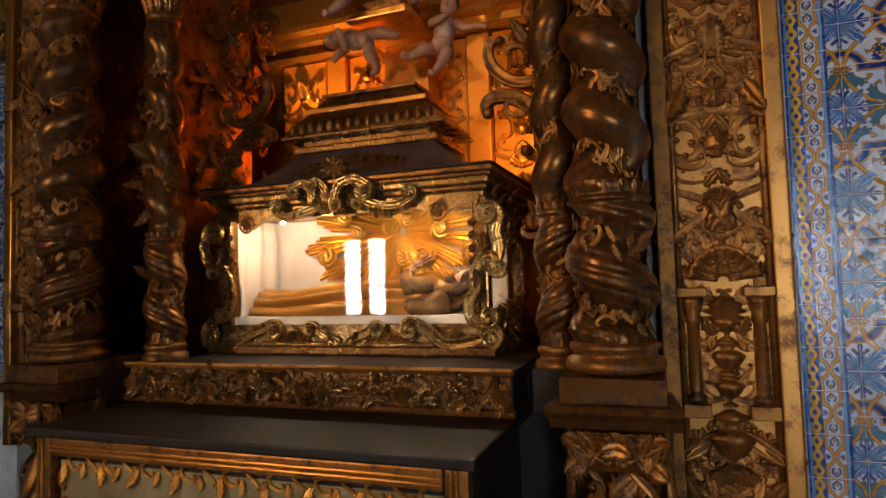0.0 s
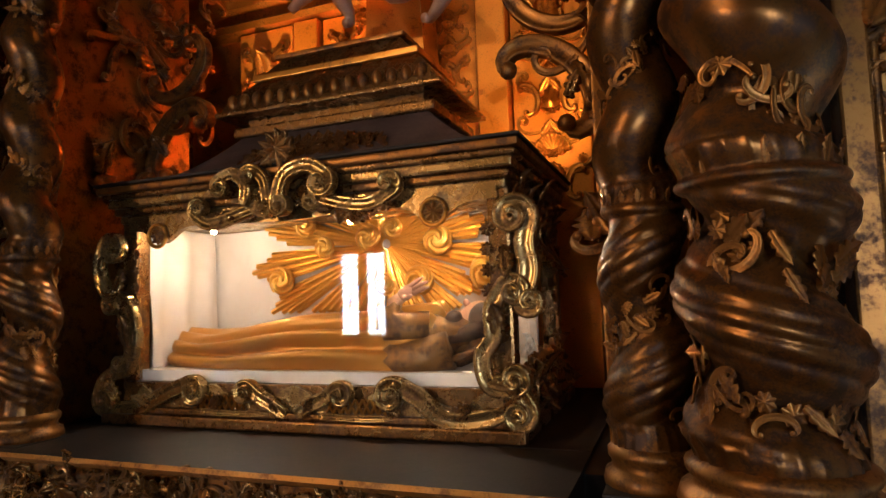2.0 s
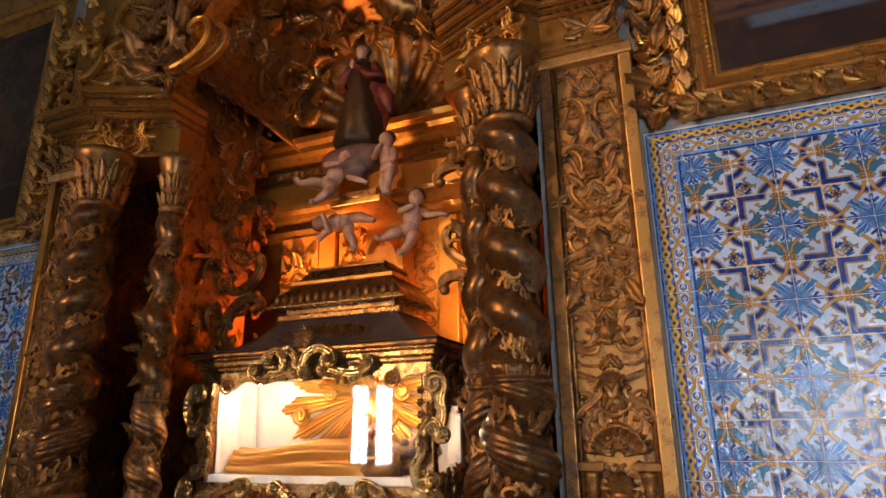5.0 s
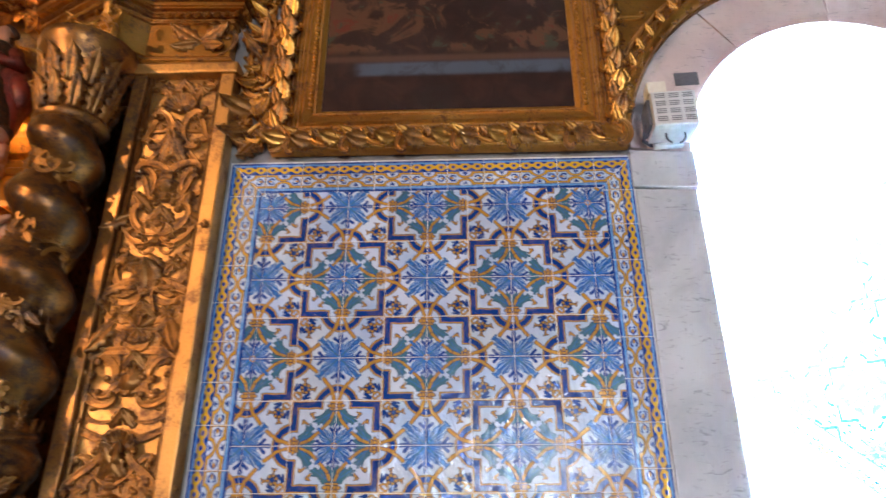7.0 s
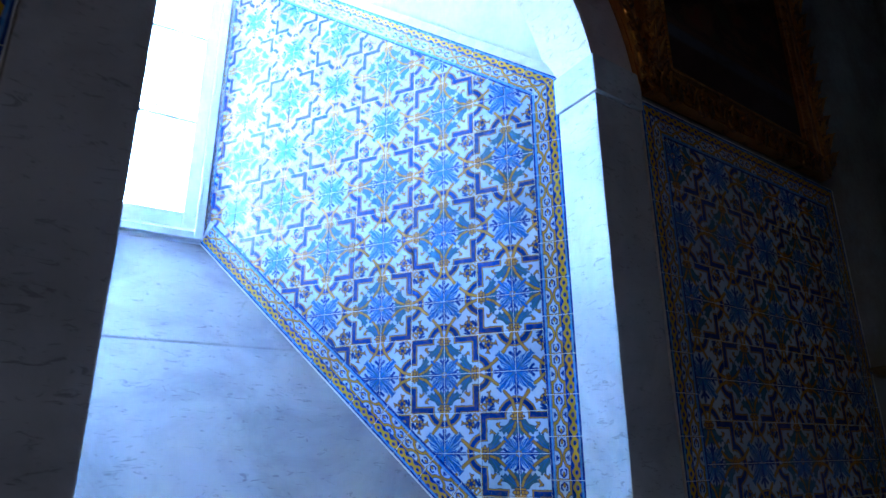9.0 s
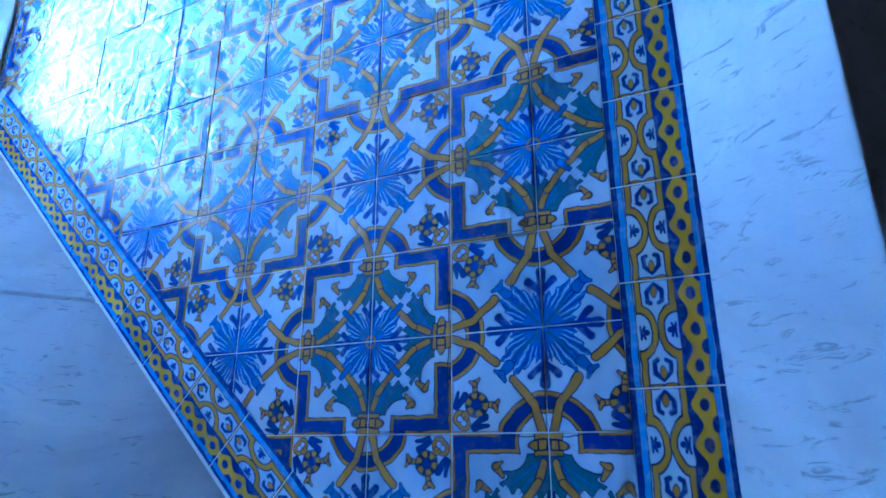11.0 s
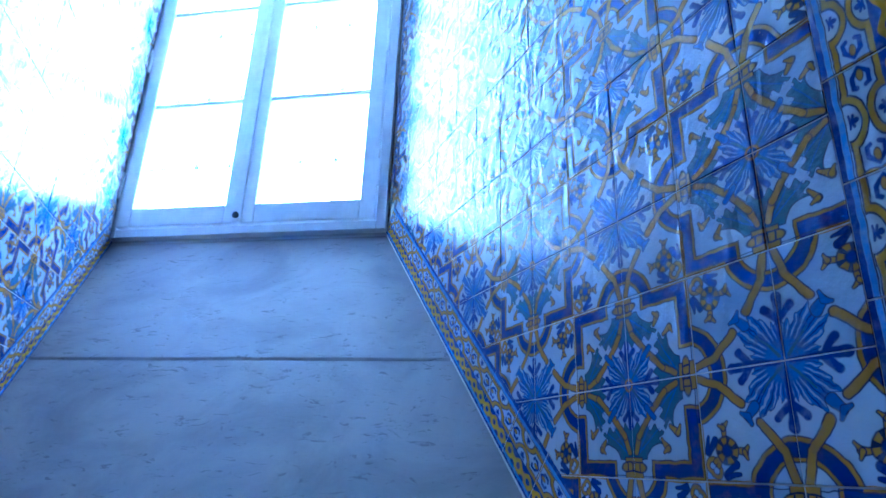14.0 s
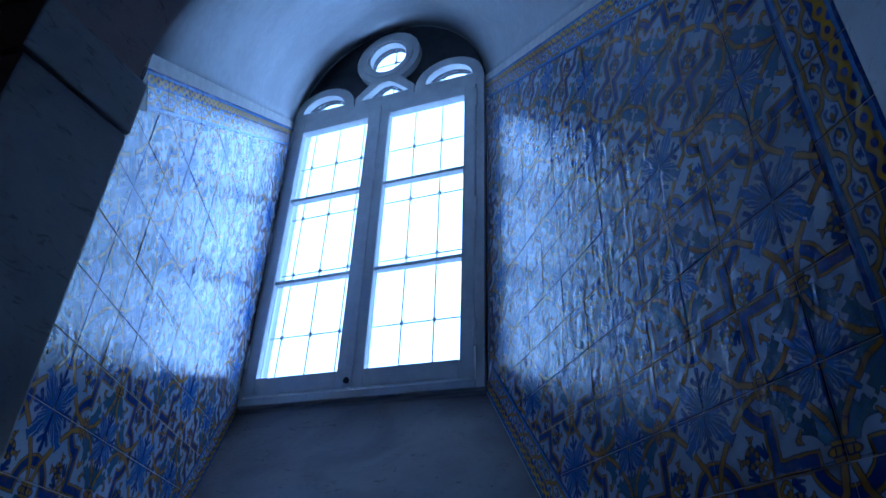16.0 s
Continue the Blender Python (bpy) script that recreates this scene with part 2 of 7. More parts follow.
def star_tile():
    """Block of four tiles: a leafy flower inside a stepped strapwork frame with four crowns."""
    n = TileNodes("painted_star_tile")
    n.start()
    n.fold()
    # acanthus leaves spreading from the crowns, scooped out towards the corners
    edge = n.m("ADD", 0.445, n.m("ADD", n.m("MULTIPLY", n.m("SINE", n.m("MULTIPLY", n.near, 46.0)), 0.035), n.m("MULTIPLY", n.near, 0.12)))
    leaf = n.m("MAXIMUM", n.m("SUBTRACT", edge, n.far), n.m("SUBTRACT", 0.235, n.dist(0.875, 0.435)))
    leaf = n.m("MAXIMUM", leaf, n.m("SUBTRACT", n.near, n.m("ADD", 0.455, n.m("MULTIPLY", n.m("SINE", n.m("MULTIPLY", n.far, 50.0)), 0.04))))
    leaf = n.m("MAXIMUM", leaf, n.m("SUBTRACT", n.far, 0.80))
    n.shape(leaf, TEAL, 0.012, 0.5)
    for bx, by in ((0.50, 0.44), (0.46, 0.30), (0.44, 0.16)):
        n.paint(n.below(n.seg((0.76, 0.06), (bx, by), 0.010, 0.004), 0.0, 0.006), MID, 0.4)
    # flourish at the leaf tips
    n.shape(n.seg((0.60, 0.47), (0.70, 0.54), 0.012, 0.034), OCHRE, 0.012)
    n.shape(n.seg((0.70, 0.54), (0.735, 0.475), 0.026, 0.008), OCHRE, 0.010)
    # stems from the crowns to the flower
    n.shape(n.seg((0.73, 0.055), (0.56, 0.12), 0.030, 0.032), OCHRE, 0.012)
    n.shape(n.seg((0.56, 0.12), (0.36, 0.29), 0.032, 0.032), OCHRE, 0.012)
    # fringed flower
    n.flower(0.34, 0.08, 0.45)
    n.shape(n.seg((0.27, 0.27), (0.38, 0.37), 0.035, 0.018), MID, 0.010)
    n.paint(n.band(n.dist(0.0, 0.0), 0.05, 0.075, 0.012), OCHRE)
    # stepped frame
    n.shape(n.rect(0.82, 1.2, 0.295, 1.2), OCHRE, 0.012, 0.2)
    n.paint(n.below(n.rect(0.848, 0.968, 0.325, 1.2), 0.0, 0.008), COBALT, 0.14)
    n.paint(n.below(n.rect(0.90, 1.10, 0.325, 0.475), 0.0, 0.008), COBALT, 0.14)
    n.paint(n.band(n.far, 0.964, 0.974, 0.006), OUTLINE, 0.5)
    # crowns
    n.shape(n.rect(0.79, 1.05, -1.0, 0.135), OCHRE, 0.012, 0.3)
    n.shape(n.ellipse(0.885, 0.09, 0.045, 0.095, 0.0), OCHRE, 0.012, 0.3)
    for x in (0.835, 0.93):
        n.paint(n.below(n.seg((x, -0.2), (x, 0.14), 0.008, 0.008), 0.0, 0.006), OUTLINE)
    n.paint(n.all(n.band(n.far, 0.84, 0.925, 0.008), n.below(n.near, 0.15), n.step(n.m("SINE", n.m("MULTIPLY", n.near, 76.0)), 0.55, 0.9)), OUTLINE, 0.5)
    return n.finish()


def flower_tile():
    """Block of four tiles: a large fringed flower, rings of strapwork at its sides and sprigs in its corners."""
    n = TileNodes("painted_flower_tile")
    n.start()
    n.fold()
    # rings of strapwork
    ring = n.dist(1.14, 0.0)
    n.paint(n.band(ring, 0.312, 0.522, 0.008), OUTLINE)
    n.paint(n.band(ring, 0.325, 0.510, 0.008), OCHRE, 0.2)
    n.paint(n.band(ring, 0.352, 0.476, 0.008), OUTLINE)
    n.paint(n.band(ring, 0.358, 0.470, 0.008), COBALT, 0.12)
    # line that closes the frames of the neighbouring blocks
    n.paint(n.all(n.step(n.far, 0.975, 0.985), n.step(n.near, 0.49, 0.51)), OCHRE)
    # stems running through the rings
    n.shape(n.m("MINIMUM", n.seg((1.02, 0.045), (0.74, 0.13), 0.034, 0.036), n.seg((0.74, 0.13), (0.50, 0.325), 0.036, 0.036)), OCHRE, 0.013, 0.2)
    # flower
    n.flower(0.40, 0.12, 0.56)
    n.shape(n.seg((0.36, 0.36), (0.44, 0.44), 0.05, 0.035), MID, 0.010)
    n.shape(n.seg((0.44, 0.44), (0.51, 0.41), 0.03, 0.012), MID, 0.010)
    # corner sprigs: rosette of beads, curls, buds and leaves
    n.shape(n.seg((0.93, 0.76), (0.85, 0.64), 0.020, 0.038), COBALT, 0.006)
    n.shape(n.seg((0.93, 0.60), (0.95, 0.74), 0.012, 0.030), COBALT, 0.006)
    curl = n.m("ABSOLUTE", n.m("SUBTRACT", n.dist(0.90, 0.86), 0.055))
    n.shape(n.m("SUBTRACT", curl, 0.017), OCHRE, 0.010)
    n.shape(n.seg((0.78, 0.78), (0.86, 0.83), 0.018, 0.018), OCHRE, 0.010)
    n.shape(n.seg((0.73, 0.62), (0.745, 0.52), 0.016, 0.028), OCHRE, 0.012)
    n.shape(n.seg((0.745, 0.53), (0.69, 0.475), 0.020, 0.007), OCHRE, 0.012)
    n.shape(n.seg((0.745, 0.53), (0.80, 0.50), 0.020, 0.007), OCHRE, 0.012)
    d = n.dist(0.72, 0.72)
    turn = n.m("ARCTAN2", n.m("SUBTRACT", n.near, 0.72), n.m("SUBTRACT", n.far, 0.72))
    n.paint(n.below(d, 0.130, 0.01), OUTLINE, 0.2)
    n.paint(n.all(n.band(d, 0.062, 0.115, 0.012), n.step(n.m("COSINE", n.m("ADD", n.m("MULTIPLY", turn, 6.0), 1.6)), -0.45, 0.0)), OCHRE, 0.2)
    n.paint(n.below(d, 0.046, 0.01), COBALT)
    return n.finish()


def border_tile():
    """u runs along the border in tiles, v from the inner edge (0) to the outer one (1)."""
    n = TileNodes("painted_border_tile")
    n.start()
    u, v = n.m("ADD", n.u, 0.0), n.v
    along = n.m("FRACT", n.m("ADD", u, 20.5))
    n.far = n.m("ABSOLUTE", n.m("SUBTRACT", along, 0.5))
    n.near = n.m("ABSOLUTE", n.m("SUBTRACT", v, 0.385))
    n.pair()
    n.paint(n.below(v, 0.075, 0.010), COBALT, 0.15)
    n.paint(n.band(v, 0.075, 0.135, 0.010), (0.11, 0.30, 0.68), 0.3)
    n.paint(n.band(v, 0.135, 0.15, 0.008), OUTLINE)
    # ochre strap, wide over the joints and drawn together between them
    arch = n.m("ABSOLUTE", n.ellipse(0.5, 0.205, 0.215, 0.17, 0.0))
    arch = n.m("MAXIMUM", arch, n.m("SUBTRACT", n.near, 0.19))
    strap = n.m("SUBTRACT", n.m("MINIMUM", arch, n.seg((-0.1, 0.185), (0.285, 0.185), 0.0, 0.0)), 0.026)
    n.shape(strap, (0.54, 0.29, 0.025), 0.016, 0.15)
    # hearts on both sides of the joint
    heart = n.m("MINIMUM", n.seg((0.05, 0.0), (0.13, 0.082), 0.016, 0.026), n.seg((0.13, 0.082), (0.215, 0.085), 0.026, 0.024))
    heart = n.m("MINIMUM", heart, n.seg((0.215, 0.085), (0.232, 0.045), 0.024, 0.022))
    n.paint(n.below(heart, 0.0, 0.010), COBALT, 0.2)
    n.shape(n.ellipse(0.125, 0.0, 0.048, 0.030, 0.0), OCHRE, 0.008)
    n.shape(n.ellipse(0.0, 0.085, 0.020, 0.065, 0.0), OCHRE, 0.010)
    # palmettes in the bays of the strap
    bud = n.m("MINIMUM", n.ellipse(0.5, 0.135, 0.030, 0.040, 0.0), n.seg((0.5, 0.175), (0.445, 0.15), 0.020, 0.014))
    bud = n.m("MINIMUM", bud, n.seg((0.5, 0.185), (0.44, 0.195), 0.018, 0.012))
    n.paint(n.below(bud, 0.0, 0.008), COBALT, 0.2)
    # outer band of ochre scrollwork on cobalt
    n.paint(n.band(v, 0.605, 0.885, 0.010), COBALT, 0.2)
    lobes = n.m("ADD", 0.68, n.m("MULTIPLY", n.m("COSINE", n.m("MULTIPLY", u, 2 * math.pi * 3)), 0.042))
    n.paint(n.all(n.step(n.m("SUBTRACT", v, lobes), -0.008, 0.012), n.below(v, 0.875, 0.008)), (0.66, 0.38, 0.018), 0.15)
    for count, shift, middle, wide in ((3.0, 0.0, 0.770, 0.18), (3.0, 0.5, 0.875, 0.21)):
        du = n.m("SUBTRACT", n.m("FRACT", n.m("ADD", n.m("MULTIPLY", u, count), 60.0 + shift)), 0.5)
        dv = n.m("MULTIPLY", n.m("SUBTRACT", v, middle), 3.6)
        dots = n.m("SQRT", n.m("ADD", n.m("MULTIPLY", du, du), n.m("MULTIPLY", dv, dv)))
        n.paint(n.below(dots, wide, 0.04), COBALT, 0.2)
    n.paint(n.band(v, 0.885, 0.94, 0.008), (0.11, 0.30, 0.68), 0.3)
    n.paint(n.step(v, 0.935, 0.95), COBALT, 0.15)
    return n.finish()


STAR, FLOWER, BORDER = star_tile(), flower_tile(), border_tile()
GROUT = plain("grout", (0.80, 0.78, 0.74), (0.64, 0.61, 0.57), 0.85, 20)
MARBLE = stone("grey_marble", (0.54, 0.53, 0.53), (0.38, 0.38, 0.39), 0.45)
SILL_STONE = stone("sill_stone", (0.33, 0.305, 0.30), (0.21, 0.195, 0.20), 0.5)
PINK_STONE = stone("pink_stone", (0.62, 0.50, 0.46), (0.47, 0.36, 0.33), 0.5)
PLASTER = plain("aged_plaster", (0.34, 0.31, 0.27), (0.24, 0.21, 0.18), 0.85, 2.5)
WHITEWASH = plain("whitewash", (0.64, 0.64, 0.64), (0.52, 0.52, 0.53), 0.85, 2.5)
FLOOR = stone("floor_stone", (0.15, 0.12, 0.10), (0.09, 0.07, 0.06), 0.4)
GOLD = gilt("old_gold", (0.62, 0.285, 0.052), (0.17, 0.066, 0.018), 0.80, 0.30, 0.9)
PALE_GOLD = gilt("pale_gold", (0.60, 0.29, 0.070), (0.22, 0.080, 0.020), 0.76, 0.36, 0.65)
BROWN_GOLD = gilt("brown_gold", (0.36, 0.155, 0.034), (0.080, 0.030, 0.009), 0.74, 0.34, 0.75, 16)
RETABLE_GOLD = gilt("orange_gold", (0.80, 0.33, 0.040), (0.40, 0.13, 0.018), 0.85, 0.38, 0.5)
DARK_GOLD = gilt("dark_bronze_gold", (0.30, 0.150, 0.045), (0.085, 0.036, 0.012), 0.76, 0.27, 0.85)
SHAFT_GOLD = gilt("dark_lacquered_gold", (0.25, 0.105, 0.024), (0.050, 0.019, 0.007), 0.70, 0.28, 0.82, 22)
CASKET_GOLD = gilt("greenish_brass_gold", (0.46, 0.28, 0.095), (0.13, 0.065, 0.02), 0.74, 0.25, 0.88)
DARK_WOOD = plain("dark_wood", (0.020, 0.010, 0.006), (0.008, 0.0045, 0.003), 0.55, 12)
WHITE_PAINT = plain("white_paint", (0.80, 0.80, 0.79), (0.70, 0.70, 0.69), 0.45, 14, 0.0, 0.12)
IRON = plain("iron", (0.10, 0.11, 0.13), (0.05, 0.05, 0.06), 0.6, 30, 0.4)
GREY_PAINT = plain("dark_grey_plaster", (0.10, 0.10, 0.11), (0.06, 0.06, 0.065), 0.8, 8)
SKIN = plain("painted_flesh", (0.60, 0.33, 0.205), (0.48, 0.24, 0.14), 0.42, 16)
RED_ROBE = gilt("red_painted_robe", (0.22, 0.035, 0.022), (0.09, 0.020, 0.015), 0.7, 0.4, 0.1)
LINEN = plain("cream_lining", (0.78, 0.70, 0.60), (0.68, 0.58, 0.47), 0.8, 5)
LAMP_GREY = plain("lamp_enamel", (0.62, 0.62, 0.60), (0.52, 0.52, 0.50), 0.45, 30)


def glass_material(name, rough=0.0):
    n = Nodes(name)
    n.bsdf.inputs["Transmission Weight"].default_value = 1.0
    return n.done((0.98, 0.99, 1.0), rough, 0.0, IOR=1.45)


GLASS = glass_material("window_glass")


def glow(name, colour, strength):
    n = Nodes(name)
    n.put(colour, n.bsdf.inputs["Emission Color"])
    n.bsdf.inputs["Emission Strength"].default_value = strength
    return n.done((0.0, 0.0, 0.0), 1.0)


SKY_GLOW = glow("overcast_sky", BLUE, 14.5)
DAY_GLOW = glow("bright_day", DAY, 0.11)
WEST_GLOW = glow("bright_day_west", DAY, 0.34)

# ---- building helpers ----


def part(name, bm, material, parent=None, label=""):
    """Links a bmesh as one mesh object, under a thing where one is given."""
    mesh = bpy.data.meshes.new(name)
    bmesh.ops.recalc_face_normals(bm, faces=bm.faces)
    bm.to_mesh(mesh)
    bm.free()
    mesh.materials.append(material)
    ob = new(name, mesh)
    ob.parent = parent
    if label:
        tagged(ob, label)
    return ob


def share(name, mesh, parent, m):
    ob = new(name, mesh)
    ob.parent = parent
    ob.matrix_local = m
    return ob


def thing(name, label, category, place=(0, 0, 0), group=""):
    ob = new(name)
    ob.empty_display_size = 0.1
    ob.location = place
    return tagged(ob, label, category, group)


def setting(ob, label=""):
    return tagged(ob, label, kind="structure")


def smooth(ob):
    for p in ob.data.polygons:
        p.use_smooth = True
    return ob


def add_box(bm, x0, x1, y0, y1, z0, z1, bevel=0.0):
    made = bmesh.ops.create_cube(bm, size=1.0, matrix=Matrix.Translation(((x0 + x1) / 2, (y0 + y1) / 2, (z0 + z1) / 2)) @ Matrix.Diagonal((abs(x1 - x0), abs(y1 - y0), abs(z1 - z0), 1)))
    if bevel:
        edges = {e for v in made["verts"] for e in v.link_edges}
        bmesh.ops.bevel(bm, geom=list(edges), offset=bevel, segments=2, affect="EDGES", profile=0.6)
    return bm


def box(x0, x1, y0, y1, z0, z1, bevel=0.0):
    return add_box(bmesh.new(), x0, x1, y0, y1, z0, z1, bevel)


def prism(outline, holes, to_world, depth):
    """A flat plate with holes, from outlines in its plane (u, v); to_world(u, v, d) gives the place at depth d."""
    bm = bmesh.new()
    loops = []
    for ring in (outline, *holes):
        vs = [bm.verts.new((u, v, 0)) for u, v in ring]
        loops += [bm.edges.new((a, b)) for a, b in zip(vs, vs[1:] + vs[:1])]
    bmesh.ops.triangle_fill(bm, use_beauty=True, edges=loops, normal=(0, 0, 1))
    made = bmesh.ops.extrude_face_region(bm, geom=list(bm.faces))
    for v in made["geom"]:
        if isinstance(v, bmesh.types.BMVert):
            v.co.z = depth
    for v in bm.verts:
        v.co = to_world(v.co.x, v.co.y, v.co.z)
    return bm


def add_lathe(bm, profile, centre, steps=24, turn=None):
    """Turned solid from (radius, height) pairs; turn(angle, z) gives a factor on the radius."""
    rings = []
    for r, z in profile:
        ring = []
        for k in range(steps):
            a = 2 * math.pi * k / steps
            q = r * (turn(a, z) if turn else 1.0)
            ring.append(bm.verts.new((centre[0] + q * math.cos(a), centre[1] + q * math.sin(a), centre[2] + z)))
        rings.append(ring)
    for a, b in zip(rings, rings[1:]):
        for k in range(steps):
            bm.faces.new((a[k], a[(k + 1) % steps], b[(k + 1) % steps], b[k]))
    bm.faces.new(rings[0][::-1])
    bm.faces.new(rings[-1])
    return bm


def add_tube(bm, path, radii, side=8, flat=1.0):
    """A tube along 3D points with a radius at each; flat squeezes it in y."""
    path = [Vector(p) for p in path]
    rings = []
    up = Vector((0, -1, 0))
    for i, p in enumerate(path):
        ahead = (path[min(i + 1, len(path) - 1)] - path[max(i - 1, 0)]).normalized()
        across = ahead.cross(up)
        if across.length < 1e-4:
            across = Vector((1, 0, 0))
        across.normalize()
        out = across.cross(ahead).normalized()
        rings.append([bm.verts.new(p + radii[i] * (math.cos(a) * across + flat * math.sin(a) * out)) for a in (2 * math.pi * k / side for k in range(side))])
    for a, b in zip(rings, rings[1:]):
        for k in range(side):
            bm.faces.new((a[k], a[(k + 1) % side], b[(k + 1) % side], b[k]))
    bm.faces.new(rings[0][::-1])
    bm.faces.new(rings[-1])
    return bm


def add_moulding(bm, profile, x0, x1, mitre=0.0):
    """A run of moulding along x from (y, z) pairs; mitre widens each end by its projection."""
    deep = max(y for y, z in profile)
    ends = []
    for x, s in ((x0, -1), (x1, 1)):
        ends.append([bm.verts.new((x + s * mitre * (deep - y), y, z)) for y, z in profile])
    for k in range(len(profile)):
        j = (k + 1) % len(profile)
        bm.faces.new((ends[0][k], ends[0][j], ends[1][j], ends[1][k]))
    bm.faces.new(ends[0][::-1])
    bm.faces.new(ends[1])
    return bm


def clip(poly, px, py, nx, ny):
    """The part of a polygon on the side of (nx, ny) from the point (px, py)."""
    out = []
    for a, b in zip(poly, poly[1:] + poly[:1]):
        da, db = (a[0] - px) * nx + (a[1] - py) * ny, (b[0] - px) * nx + (b[1] - py) * ny
        if da >= 0:
            out.append(a)
        if (da >= 0) != (db >= 0):
            s = da / (da - db)
            out.append((a[0] + s * (b[0] - a[0]), a[1] + s * (b[1] - a[1])))
    return out


# ---- tiles ----
TILE = 0.14
rng = random.Random(7)


def tile_mesh(poly, uvs, material, thick=0.010, edge=0.0009):
    """A glazed tile: its face drawn in by a small rounded edge. poly in its own plane (x, z), face towards -y."""
    mesh = bpy.data.meshes.new("tile")
    cx, cz = sum(p[0] for p in poly) / len(poly), sum(p[1] for p in poly) / len(poly)
    verts, n = [], len(poly)
    for inset, y in ((0.0, 0.0), (0.0, -thick + edge), (edge, -thick)):
        for x, z in poly:
            d = math.hypot(x - cx, z - cz) or 1.0
            k = 1 - inset / d
            verts.append((cx + (x - cx) * k, y, cz + (z - cz) * k))
    faces = [tuple(range(2 * n, 3 * n))]
    for lo in (0, n):
        faces += [(lo + k, lo + (k + 1) % n, lo + n + (k + 1) % n, lo + n + k) for k in range(n)]
    mesh.from_pydata(verts, [], faces)
    layer = mesh.uv_layers.new(name="UVMap")
    for loop in mesh.loops:
        layer.data[loop.index].uv = uvs(verts[loop.vertex_index][0], verts[loop.vertex_index][2])
    mesh.materials.append(material)
    mesh.validate()
    return mesh


FULL = {}


def full_tile(i, j, w, h):
    """One of the eight kinds of whole tile, by its place in the pattern of four by four."""
    key = (i % 4, j % 4, round(w, 4), round(h, 4))
    if key not in FULL:
        bi, bj = (i + 1) // 2, (j + 1) // 2
        material = STAR if (bi + bj) % 2 == 0 else FLOWER
        u0, v0 = i - 2 * bi, j - 2 * bj
        g = 0.0011
        FULL[key] = tile_mesh([(g, g), (w - g, g), (w - g, h - g), (g, h - g)], lambda x, z: (u0 + x / w, v0 + z / h), material)
    return FULL[key]


def tile_field(wall, m, region, origin, w=TILE, h=TILE):
    """Lays tiles within a convex region of a wall's plane; m takes (x, 0, z) of the plane to the world, origin is a star's middle."""
    ox, oz = origin
    xs, zs = [p[0] for p in region], [p[1] for p in region]
    edges = list(zip(region, region[1:] + region[:1]))
    for i in range(math.floor((min(xs) - ox) / w), math.ceil((max(xs) - ox) / w)):
        for j in range(math.floor((min(zs) - oz) / h), math.ceil((max(zs) - oz) / h)):
            x0, z0 = ox + i * w, oz + j * h
            square = [(x0, z0), (x0 + w, z0), (x0 + w, z0 + h), (x0, z0 + h)]
            poly = square
            for a, b in edges:
                poly = clip(poly, a[0], a[1], -(b[1] - a[1]), b[0] - a[0]) if len(poly) > 2 else []
            if len(poly) < 3:
                continue
            area = abs(sum(a[0] * b[1] - b[0] * a[1] for a, b in zip(poly, poly[1:] + poly[:1]))) / 2
            if area < 0.0004:
                continue
            tilt = pose(0, 0, 0, max(-0.16, min(0.16, rng.gauss(0, 0.11))), 0, max(-0.16, min(0.16, rng.gauss(0, 0.11))))
            lift = Matrix.Translation((0, -abs(rng.gauss(0, 0.0006)), 0))
            if area > 0.999 * w * h:
                share("tile", full_tile(i, j, w, h), wall, m @ lift @ Matrix.Translation((x0, 0, z0)) @ tilt)
            else:
                bi, bj = (i + 1) // 2, (j + 1) // 2
                material = STAR if (bi + bj) % 2 == 0 else FLOWER
                cx, cz = sum(p[0] for p in poly) / len(poly), sum(p[1] for p in poly) / len(poly)
                small = [((x - cx) * 0.985, (z - cz) * 0.985) for x, z in poly]
                mesh = tile_mesh(small, lambda x, z: ((cx + x - ox) / w - 2 * bi, (cz + z - oz) / h - 2 * bj), material)
                share("tile", mesh, wall, m @ lift @ Matrix.Translation((cx, 0, cz)) @ tilt)


def tile_border(wall, m, a, b, wide, inward, lead=0.0):
    """Border tiles from a to b along the outer edge, reaching inward by their width; mitred at the ends by lead."""
    ax, az = a
    length = math.hypot(b[0] - ax, b[1] - az)
    dx, dz = (b[0] - ax) / length, (b[1] - az) / length
    count = max(1, round(length / TILE))
    step = length / count
    g = 0.0011
    meshes = {}
    for k in range(count):
        s0, s1 = k * step + g, (k + 1) * step - g
        c0 = max(0.0, lead[0] * wide - k * step) if lead else 0.0
        c1 = max(0.0, lead[1] * wide - (length - (k + 1) * step)) if lead else 0.0
        key = (round(c0, 4), round(c1, 4))
        if key not in meshes:
            poly = [(0, 0), (s1 - s0, 0), (s1 - s0 - min(c1, s1 - s0), wide), (min(c0, s1 - s0), wide)]
            if poly[2][0] - poly[3][0] < 0.002:
                poly = poly[:2] + [((poly[2][0] + poly[3][0]) / 2, wide * 0.98)]
            sx = inward
            pts = [(x, z * sx) for x, z in poly]
            if sx < 0:
                pts = pts[::-1]
            meshes[key] = tile_mesh(pts, lambda x, z: (x / step, 1.0 - abs(z) / wide), BORDER)
        angle = math.atan2(dz, dx)
        local = Matrix.Translation((ax + dx * s0, -abs(rng.gauss(0, 0.0005)), az + dz * s0)) @ Matrix.Rotation(-angle, 4, "Y")
        share("border_tile", meshes[key], wall, m @ local)


# ---- large structure ----
WALL = 2.278
SLANT = 0.0645


def shear(bm):
    """The wall beyond the altar runs slightly askew."""
    for v in bm.verts:
        if v.co.x > 1.9:
            v.co.y += SLANT * (v.co.x - 1.9)
    return bm


